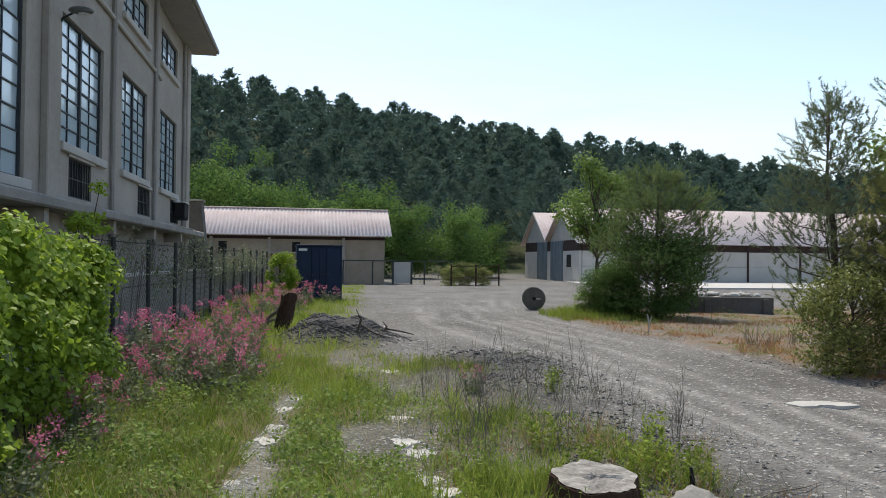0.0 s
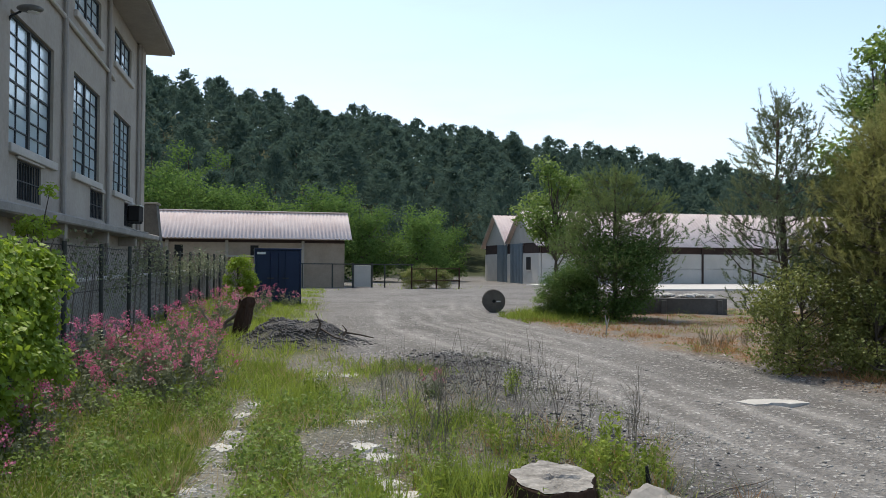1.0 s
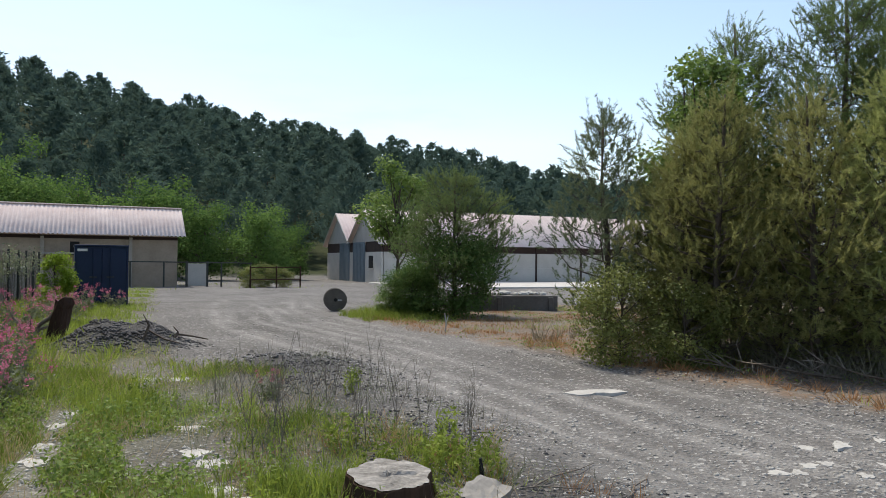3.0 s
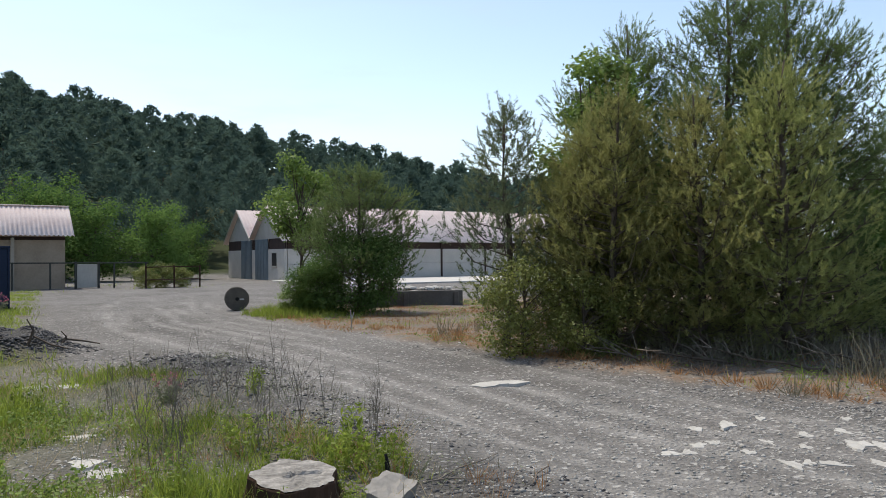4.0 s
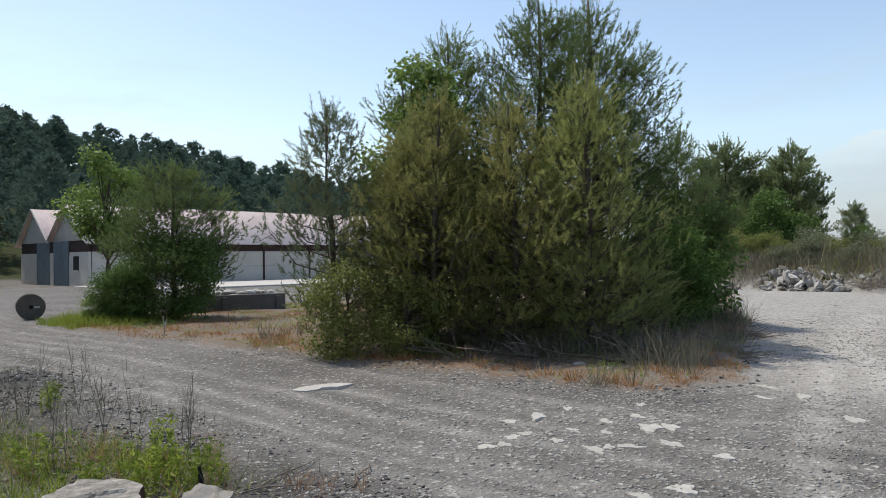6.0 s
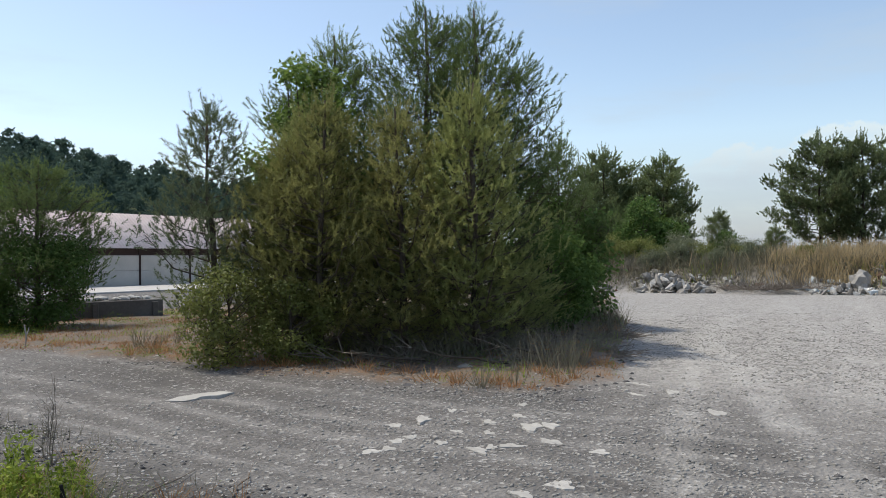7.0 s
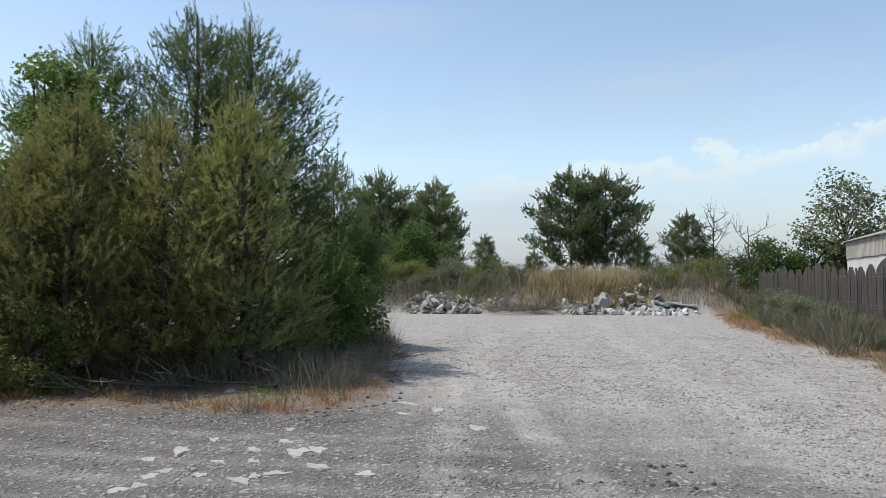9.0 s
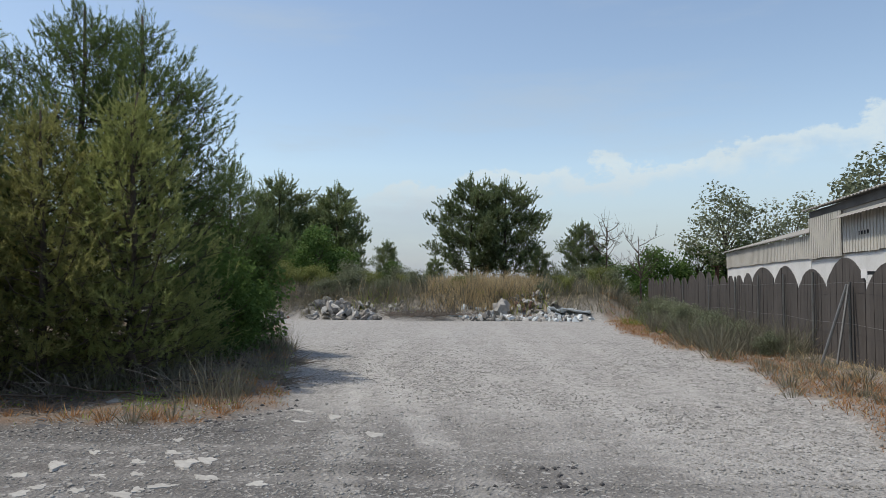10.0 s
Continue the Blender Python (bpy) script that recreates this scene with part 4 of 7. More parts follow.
def pine_tree(name, tall, radius, seed, count=1600, low=0.10, sparse=1.0, material="pine", label="", category="pine tree", belly=0.35, needle=0.078, width=0.0088, tuft=1.0, fullness=1.15, per=44, steep=0.8):
    """An Aleppo pine: a bent trunk, whorled limbs that turn up at the ends and upright plumes of needles on them."""
    rng = np.random.default_rng(seed)
    tree = thing(name, (0, 0, 0), 0, label, category)
    line = trunk_line(rng, tall * 0.93)
    part("trunk", rod(bmesh.new(), line, [0.016 * tall * (1 - 0.9 * i / 6) + 0.008 for i in range(7)], 8), M["bark"], tree, "", True)
    limbs = bmesh.new()
    starts = []
    total = int(84 * sparse)
    for i in range(total):
        s = low + (0.95 - low) * ((i + rng.uniform(0, 1)) / total) ** 0.9
        u = max(0.0, (s + 0.03 - belly) / (1.03 - belly))
        r = radius * ((1 - u ** fullness) ** 0.85 + 0.06) * (0.72 + 0.28 * min(1, s / belly)) * rng.uniform(0.55, 1.12)
        az = i * 2.39996 + rng.uniform(-0.5, 0.5)
        a = at_height(line, s * tall * 0.90)
        rise = steep * r * rng.uniform(0.35, 0.85) + 0.10
        mid = a + np.array([math.cos(az) * r * 0.6, math.sin(az) * r * 0.6, rise * 0.28])
        end = a + np.array([math.cos(az) * r, math.sin(az) * r, rise])
        th = 0.007 * tall * (1 - s) * 0.55 + 0.005
        rod(limbs, [a, mid, end], [th, th * 0.65, 0.004], 5)
        starts.append((a, mid, end, r))
    part("limb", limbs, M["bark"], tree)
    # branchlets along the outer limbs, each a plume of needles, and upright leaders at the top
    weight = np.array([q[3] for q in starts]) + 0.15
    pick = rng.choice(len(starts), count, p=weight / weight.sum())
    A, Mi, E = (np.array([q[k] for q in starts])[pick] for k in range(3))
    t = rng.uniform(0.16, 1.0, (count, 1)) ** 0.6
    fork = (1 - t) ** 2 * A + 2 * t * (1 - t) * Mi + t ** 2 * E
    out = unit((E - A) * [1, 1, 0.2])
    stray = (out * rng.uniform(0, 0.8, (count, 1)) + rng.normal(size=(count, 3)) * [0.8, 0.8, 0.5] + [0, 0, 0.25]) * (0.06 + 0.10 * weight[pick])[:, None]
    stem = fork + stray
    way = unit(out * rng.uniform(0.0, 1.1, (count, 1)) + rng.normal(size=(count, 3)) * [0.6, 0.6, 0.42] + [0, 0, 0.5])
    L = rng.uniform(0.08, 0.27, count) * tuft * (0.75 + 0.5 * t[:, 0])
    v, f = blades(fork, unit(stray), np.linalg.norm(stray, axis=1), np.full(count, 0.009 * tuft), rng, 0.0)
    tagged(np_part("twig", v, f, M["bark"], tree), kind="stuff")
    k = 26
    top = at_height(line, tall * 0.86)[None] + rng.normal(size=(k, 3)) * [0.05 * radius + 0.03, 0.05 * radius + 0.03, tall * 0.028]
    stem = np.concatenate([stem, top])
    way = np.concatenate([way, unit(rng.normal(size=(k, 3)) * 0.22 + [0, 0, 1])])
    L = np.concatenate([L, rng.uniform(0.2, 0.42, k) * tuft])
    v, f = plumes(stem, way, L, rng, per, needle, width)
    np_part("crown", v, f, M[material], tree)
    return tree


def leafy_tree(name, tall, radius, seed, count=9000, leaf=0.085, material="broad", low=0.28, lobes=34, label="", category="tree", flat=1.0, trunk_r=0.02, uneven=0.12):
    """A broadleaf tree: trunk, forking limbs and lobes of small leaves with gaps between them."""
    rng = np.random.default_rng(seed)
    tree = thing(name, (0, 0, 0), 0, label, category)
    line = trunk_line(rng, tall * 0.8, 0.06)
    part("trunk", rod(bmesh.new(), line, [trunk_r * tall * (1 - 0.85 * i / 6) + 0.01 for i in range(7)], 8), M["bark"], tree, "", True)
    limbs = bmesh.new()
    centres, sizes = [], []
    for i in range(lobes):
        u = rng.normal(size=3)
        u = u / np.linalg.norm(u) * rng.uniform(0.45, 1.0) ** 0.5
        c = np.array([u[0] * radius, u[1] * radius, tall * (low + (1 - low) * (0.5 + 0.5 * u[2] * flat))])
        c[:2] *= 0.82 * rng.uniform(1 - 2 * uneven, 1 + uneven)
        c[2] *= rng.uniform(1 - uneven, 1 + 0.3 * uneven)
        centres.append(c)
        sizes.append(radius * rng.uniform(0.20, 0.42))
        a = at_height(line, min(c[2] * 0.62, tall * 0.75))
        mid = (a + c) / 2 + rng.normal(size=3) * 0.05 * radius
        rod(limbs, [a, mid, c], [0.006 * tall, 0.004 * tall, 0.004], 5)
    part("limb", limbs, M["bark"], tree)
    centres, sizes = np.array(centres), np.array(sizes)
    pick = rng.choice(lobes, count, p=sizes ** 2 / (sizes ** 2).sum())
    d = unit(rng.normal(size=(count, 3)))
    p = centres[pick] + d * sizes[pick][:, None] * rng.uniform(0.35, 1.12, (count, 1)) * [1, 1, 0.8]
    p[:, 2] = np.maximum(p[:, 2], 0.05)
    n = unit(d * 0.6 + rng.normal(size=(count, 3)) * 0.6 + [0, 0, 0.5])
    v, f = leaves(p, n, leaf * rng.uniform(0.6, 1.3, count), rng)
    np_part("crown", v, f, M[material], tree)
    return tree


def plant(ob, x, y, turn=0.0, size=1.0, sink=0.06, wide=1.0):
    ob.scale = (size * wide, size * wide, size)
    ob.location = (x, y, float(height(x, y)) - sink)
    ob.rotation_euler = (0, 0, radians(turn))
    return ob


def again(ob, x, y, turn, size, label="", sink=0.06, wide=1.0):
    c = copy_thing(ob, pose(0, 0, 0))
    plant(c, x, y, turn, size, sink, wide)
    return tagged(c, label)


# the pine clump on the island
PINES = "pines on the dry island"
thin = pine_tree("pine_tree", 4.85, 1.05, 3, 1150, 0.08, 0.75, "pine_grey", "slender thin-crowned young pine with gappy branches", fullness=1.2)
plant(thin, 8.45, 10.9, 20)
big = pine_tree("pine_tree", 7.5, 2.2, 5, 5200, 0.05, 1.3, "pine", "tall dense green pine at the clump's back", fullness=1.5, tuft=1.15)
plant(big, 12.5, 9.0, 75)
back_pine = pine_tree("pine_tree", 7.0, 1.6, 8, 3400, 0.06, 1.1, "pine", "tall slim green pine with upright tips", fullness=1.4, tuft=1.1)
plant(back_pine, 12.2, 11.1, 10, 1.02)
front = pine_tree("pine_tree", 4.8, 1.2, 11, 1800, 0.03, 1.0, "pine_yellow", "yellowing bushy young pine at the clump's edge", belly=0.3)
plant(front, 9.2, 8.9, 0)
again(front, 10.1, 7.75, 140, 0.97, "", 0.06, 1.0)
again(front, 9.35, 9.75, 240, 0.86)
front2 = pine_tree("pine_tree", 5.1, 1.25, 14, 1800, 0.03, 1.0, "pine_olive", "olive-green bushy young pine at the clump's edge", belly=0.3)
plant(front2, 10.9, 6.75, 200)
again(front2, 10.0, 10.2, 60, 0.96)
again(big, 16.4, 7.9, 210, 0.66, "dense green pine with a long side branch", 0.06, 0.85)
again(back_pine, 12.35, 7.9, 120, 1.02, "", 0.06, 1.0)
for x, y, turn, s, wide in ((9.9, 8.3, 20, 0.42, 1.5), (10.7, 7.5, 200, 0.45, 1.5), (11.9, 6.9, 90, 0.42, 1.6), (13.3, 7.3, 45, 0.42, 1.6)):
    again(front2, x, y, turn, s, "low bushy pine sapling under the older pines", 0.06, wide)
for ob in [o for o in scene.objects if o.name.startswith("pine_tree")]:
    tagged(ob, group=PINES)
poplar = leafy_tree("poplar_tree", 6.4, 1.45, 21, 13000, 0.07, "pale_leaf", 0.22, 44, "bright green leafy poplar among the pines", "poplar")
plant(poplar, 11.0, 10.9, 0, 0.92, 0.06, 1.15)
shrub_dark = leafy_tree("leafy_shrub", 3.3, 1.5, 23, 9000, 0.075, "broad_dark", 0.02, 40, "deep green leafy shrub beside the pine clump", "shrub")
plant(shrub_dark, 16.9, 8.2, 0, 1.1)
again(shrub_dark, 14.6, 7.2, 100, 0.75)
shrub_olive = leafy_tree("leafy_shrub", 1.75, 0.95, 24, 8000, 0.035, "olive_leaf", 0.0, 40, "olive-green low shrub at the clump's foot", "shrub", trunk_r=0.01)
plant(shrub_olive, 7.95, 9.75, 0)
again(shrub_olive, 8.55, 8.9, 130, 0.85)

shrub_grey = leafy_tree("leafy_shrub", 1.7, 0.9, 26, 6500, 0.04, "silver_leaf", 0.0, 46, "grey-green straggling shrub on the mound", "shrub", trunk_r=0.008, uneven=0.3)
plant(shrub_grey, 39.8, 5.6, 0, 0.7)

# the bush in mid-yard and the pale tree behind it
yard_bush = leafy_tree("leafy_shrub", 2.7, 1.8, 31, 16000, 0.05, "broad_dark", 0.0, 44, "large dark green bush beside the concrete trough", "bush", trunk_r=0.012)
plant(yard_bush, 9.75, 19.7, 0, 1.0)
again(yard_bush, 8.7, 20.3, 250, 0.62)
yard_pine = pine_tree("pine_tree", 4.7, 1.65, 33, 3200, 0.05, 1.0, "pine", "young green pine growing out of the yard bush", fullness=1.6)
plant(yard_pine, 9.9, 19.9, 0)
pale_tree = leafy_tree("leafy_tree", 5.75, 1.75, 35, 7500, 0.085, "pale_leaf", 0.42, 30, "pale green leafy tree before the hangar", "tree")
plant(pale_tree, 10.9, 27.0, 0)
low_bush = leafy_tree("leafy_shrub", 1.7, 0.9, 37, 7000, 0.04, "pale_leaf", 0.0, 30, "bright green low bush behind the cable drum", "bush", trunk_r=0.01)
plant(low_bush, 8.75, 20.3, 0, 0.85)
again(low_bush, 8.2, 20.9, 90, 0.45, "", 0.03, 1.5)

# leafy trees along the wood's foot
leaf_far = leafy_tree("leafy_tree", 6.4, 3.0, 41, 11000, 0.13, "broad", 0.0, 70, "irregular green leafy tree at the wood's edge", "tree", uneven=0.3)
plant(leaf_far, 12.6, 60.5, 0)
leaf_tall = leafy_tree("leafy_tree", 8.6, 2.6, 43, 9000, 0.14, "broad", 0.12, 60, "tall light green leafy tree at the wood's edge", "tree", uneven=0.35)
plant(leaf_tall, -9.6, 78.0, 0, 1.35)
for k, (x, y, s) in enumerate(((8.4, 63.5, 1.05), (4.6, 66.0, 1.3), (-6.9, 72.0, 1.5), (-1.9, 74.0, 1.35), (-11.5, 70.0, 1.5), (1.5, 69.0, 1.1), (-4.4, 69.0, 1.3), (15.4, 64.5, 0.8))):
    again(leaf_far, x, y, 47 * k, s)
for k, (x, y, s) in enumerate(((-6.0, 80.0, 1.3), (6.2, 71.0, 1.0), (-13.5, 77.0, 1.3))):
    again(leaf_tall, x, y, 71 * k, s)

# trees beyond the mound
umbrella = pine_tree("pine_tree", 8.2, 2.75, 51, 3300, 0.12, 0.8, "pine_far", "broad dark pine on the grassy mound", belly=0.36, needle=0.15, width=0.030, tuft=1.6, fullness=1.7, per=40, steep=0.75)
plant(umbrella, 49.4, 6.8, 0)
EAST = ((49.9, 4.6, 30, 0.97, 1.0), (46.4, 19.4, 80, 1.03, 0.95), (47.6, 15.8, 140, 0.93, 0.95), (50.5, 21.5, 10, 0.95, 1.1), (49.0, 17.6, 200, 0.82, 1.1), (58.5, 15.0, 250, 0.55, 0.75), (61.0, 11.6, 60, 0.36, 1.0), (54.0, 2.6, 70, 0.46, 0.8), (55.5, -0.5, 160, 0.66, 0.9))
for x, y, turn, s, wide in EAST:
    again(umbrella, x, y, turn, s, "", 0.06, wide)
east_shrub = leafy_tree("leafy_shrub", 4.2, 2.3, 53, 8000, 0.12, "broad_dark", 0.0, 70, "green leafy shrub below the mound's pines", "shrub")
plant(east_shrub, 43.5, 15.5, 0)
for x, y, turn, s in ((45.0, 18.5, 50, 0.9), (54.5, -3.2, 90, 0.75), (57.0, -2.0, 200, 0.8), (60.0, -6.0, 10, 1.15), (60.0, -9.5, 60, 1.2), (60.5, -13.0, 120, 1.3), (54.0, -5.8, 33, 0.5), (48, 12.0, 30, 0.5)):
    again(east_shrub, x, y, turn, s)
acacia = leafy_tree("leafy_tree", 9.0, 3.6, 55, 3600, 0.17, "silver_leaf", 0.35, 30, "airy grey-green locust tree behind the fence", "tree")
plant(acacia, 59.0, -11.2, 0)
again(acacia, 58.0, -15.9, 80, 0.9)
again(acacia, 50.0, -18.6, 200, 1.1)


def dead_tree(x, y, tall, seed):
    rng = np.random.default_rng(seed)
    t = thing("dead_tree", (x, y, float(height(x, y)) - 0.05), 0, "bare dead tree with forked grey branches", "dead tree")
    line = trunk_line(rng, tall * 0.8, 0.07)
    part("trunk", rod(bmesh.new(), line, [0.09 * (1 - 0.8 * i / 6) for i in range(7)], 6), M["bark"], t)
    for i in range(13):
        a = at_height(line, tall * rng.uniform(0.3, 0.8))
        az = i * 2.4
        r = rng.uniform(0.7, 1.6)
        end = a + np.array([math.cos(az) * r, math.sin(az) * r, rng.uniform(0.5, 1.5)])
        mid = (a + end) / 2 + [0, 0, -0.1]
        bm = rod(bmesh.new(), [a, mid, end], [0.035, 0.022, 0.008], 5)
        for _ in range(7):
            b = mid + (end - mid) * rng.uniform(0, 1)
            rod(bm, [b, b + rng.normal(size=3) * 0.35 + [0, 0, 0.35]], [0.014, 0.005], 4)
        part("branch", bm, M["bark"], t)


dead_tree(52.0, -4.3, 6.4, 61)
dead_tree(51.0, -1.9, 5.6, 62)


def wood_pine(rng, tall, radius, clumps, per, long, wide):
    """Blades of one hillside pine, a rounded, lobed crown of upturned plumes, and oversized leaves within it, added to
    block light.
    """
    u = rng.uniform(0, 1, clumps) ** 0.85
    az = rng.uniform(0, 6.28, clumps)
    lobe = 1 + 0.22 * np.sin(3 * az + 5 * u + rng.uniform(0, 6)) + 0.12 * np.sin(7 * az - 9 * u)
    r = radius * np.sin(math.pi * np.clip(u, 0.02, 0.985) ** 0.6) ** 0.8 * lobe * rng.uniform(0.72, 1.05, clumps)
    c = np.stack([r * np.cos(az), r * np.sin(az), tall * (0.20 + 0.77 * u)], 1)
    out = np.stack([np.cos(az), np.sin(az), 0 * az], 1)
    k = np.repeat(np.arange(clumps), per)
    n = len(k)
    roots = c[k] + rng.normal(size=(n, 3)) * [0.22, 0.22, 0.16]
    ways = unit(out[k] * 0.7 + rng.normal(size=(n, 3)) * 0.6 + [0, 0, 0.55])
    crown = blades(roots, ways, rng.uniform(*long, n), rng.uniform(*wide, n), rng, 0.15)
    # large unseen leaves in the crown's core, added to keep light from passing
    m = 46
    ui = rng.uniform(0.05, 0.9, m)
    ri = 0.62 * radius * np.sin(math.pi * ui ** 0.6) ** 0.8 * rng.uniform(0.2, 1, m) ** 0.5
    ai = rng.uniform(0, 6.28, m)
    light_blockers = leaves(np.stack([ri * np.cos(ai), ri * np.sin(ai), tall * (0.20 + 0.77 * ui)], 1), unit(rng.normal(size=(m, 3))), rng.uniform(0.7, 1.2, m), rng, 1.2)
    return join([crown, light_blockers])


def build_woods():
    """The pines of the hillside, past counting."""
    rng = np.random.default_rng(71)
    near = [wood_pine(rng, 11.5, rng.uniform(3.0, 3.9), 260, 9, (0.3, 0.65), (0.10, 0.20)) for _ in range(5)]
    far = [wood_pine(rng, 10.0, rng.uniform(2.5, 3.4), 120, 6, (0.4, 0.8), (0.2, 0.34)) for _ in range(6)]
    vs, fs, at, trunks = [], [], 0, bmesh.new()
    spots = []
    for _ in range(9000):
        b, d = radians(rng.uniform(-20, 50)), math.sqrt(rng.uniform(68 ** 2, 205 ** 2))
        x, y = d * math.sin(b), d * math.cos(b)
        if float(hill(x, y)) < 0.25 and not (d > 88):
            continue
        gap = 6.3 if d < 105 else 5.2
        if all((x - q[0]) ** 2 + (y - q[1]) ** 2 > gap * gap for q in spots):
            spots.append((x, y))
    zs = height(np.array([s[0] for s in spots]), np.array([s[1] for s in spots]))
    for i, (x, y) in enumerate(spots):
        d = math.hypot(x, y)
        v, f = near[i % 5] if d < 105 else far[i % 6]
        a, s, w = rng.uniform(0, 6.28), rng.uniform(0.72, 1.18), rng.uniform(0.85, 1.2)
        rot = np.array([[math.cos(a), -math.sin(a), 0], [math.sin(a), math.cos(a), 0], [0, 0, 1]])
        vs.append((v * [w * s, w * s, s]) @ rot.T + [x, y, zs[i] - 0.3])
        fs.append(f + at)
        at += len(v)
        if d < 120:
            rod(trunks, [(x, y, zs[i] - 0.4), (x + 0.1, y, zs[i] + 7.0 * s)], [0.17 * s, 0.05], 4)
    crowns = np_part("hillside_wood", np.concatenate(vs), np.concatenate(fs), M["woods_hazed"])
    tagged(crowns, "dense green pine wood covering the hillside, haze in its colour", "wood", kind="stuff")
    stems = part("hillside_stems", trunks, M["bark"])
    tagged(stems, "thin bare pine stems under the hillside wood", "wood", kind="stuff")


build_woods()


# ---- left boundary: fence, low wall, ivy ----
def lay(ob, x, y, turn=0.0, sink=0.03):
    ob.location = (x, y, float(height(x, y)) - sink)
    ob.rotation_euler = (0, 0, radians(turn))
    return ob


def build_wire_fence():
    a, c = Vector((-3.55, 4.0, 0)), Vector((-2.05, 37.0, 0))
    f = thing("wire_fence", (0, 0, 0), 0, "rusty wire-mesh fence on dark posts before the factory", "fence")
    n = 15
    for i in range(n + 1):
        p = a.lerp(c, i / n)
        part("post", rod(bmesh.new(), [p + Vector((0, 0, -0.3)), p + Vector((random.uniform(-0.03, 0.03), 0, 1.97))], [0.042, 0.038], 8), M["post"], f)
    for z in (0.35, 1.1, 1.9):
        part("line_wire", rod(bmesh.new(), [a.lerp(c, k / 30) + Vector((-0.04, 0, z + random.uniform(-0.015, 0.015))) for k in range(31)], [0.009] * 31, 4), M["wire"], f)
    vs, fs = [], []
    length = (c - a).length
    along = (c - a).normalized()
    k = 0
    for i in range(-14, int(length / 0.14)):
        for s in (1, -1):
            x0, x1 = i * 0.14, i * 0.14 + 1.9
            z0, z1 = (0.02, 1.92) if s > 0 else (1.92, 0.02)
            if x0 < 0:
                t = -x0 / 1.9
                x0, z0 = 0, z0 + (z1 - z0) * t
            if x1 > length:
                t = (length - x0) / (x1 - x0)
                x1, z1 = length, z0 + (z1 - z0) * t
            if x1 - x0 < 0.1:
                continue
            p, q = a + along * x0, a + along * x1
            p.z, q.z = z0, z1
            for off in ((0, 0, 0.0022), (0, 0, -0.0022)):
                vs += [tuple(p + Vector(off) + Vector((-0.03, 0, 0))), tuple(q + Vector(off) + Vector((-0.03, 0, 0)))]
            for off in ((0.003, 0, 0),):
                vs += [tuple(p + Vector(off) + Vector((-0.03, 0, 0))), tuple(q + Vector(off) + Vector((-0.03, 0, 0)))]
            fs += [(k, k + 1, k + 3, k + 2), (k, k + 1, k + 5, k + 4), (k + 2, k + 3, k + 5, k + 4)]
            k += 6
    tagged(np_part("mesh", np.array(vs), np.array(fs), M["wire"], f), kind="stuff")
    w = thing("low_wall", (0, 0, 0), 0, "stained low concrete wall behind the wire fence", "wall")
    for i in range(8):
        p, q = a.lerp(c, i / 8) + Vector((-0.55, 0, 0)), a.lerp(c, (i + 1) / 8) + Vector((-0.55, 0, 0))
        d = (q - p)
        bm = boxed(-0.09, 0.004, -0.2, 0.09, d.length - 0.004, 1.24, bevel=0.008)
        o = part("slab", bm, M["concrete"], w)
        o.matrix_basis = Matrix.Translation(p) @ Matrix.Rotation(math.atan2(-d.x, d.y), 4, "Z")
        bm = boxed(-0.12, 0.004, 1.243, 0.12, d.length - 0.004, 1.31, bevel=0.01)
        o = part("coping", bm, M["concrete_light"], w)
        o.matrix_basis = Matrix.Translation(p) @ Matrix.Rotation(math.atan2(-d.x, d.y), 4, "Z")


build_wire_fence()


def build_vine():
    rng = np.random.default_rng(84)
    v_ = thing("fence_vine", (0, 0, 0), 0, "thin grey-green vine straggling along the wire fence", "vine")
    n = 5200
    t = np.clip(rng.normal(0.62, 0.22, n), 0.2, 1.0)
    clump = 1.45 + 0.45 * wavy(t * 33, t * 0, 1.1, 3.0)
    p = np.stack([-3.55 + 1.5 * t + rng.normal(size=n) * 0.09, 4 + 33 * t, np.clip(clump + rng.normal(size=n) * 0.25, 0.2, 2.15)], 1)
    v, f = leaves(p, unit(rng.normal(size=(n, 3)) + [0.3, -0.2, 0.6]), rng.uniform(0.02, 0.06, n), rng, 1.7)
    tagged(np_part("leaf", v, f, M["silver_leaf"], v_), kind="stuff")
    bm = bmesh.new()
    for k in range(40):
        u = float(rng.uniform(0.25, 1.0))
        a = Vector((-3.58 + 1.5 * u, 4 + 33 * u, 0.0))
        rod(bm, [a, a + Vector((0, 0.2, 0.9)), a + Vector((0, 0.5, 1.6)), a + Vector((0, 1.1, 1.9))], [0.012, 0.01, 0.008, 0.004], 4)
    tagged(part("stem", bm, M["dead_wood"], v_), kind="stuff")


build_vine()


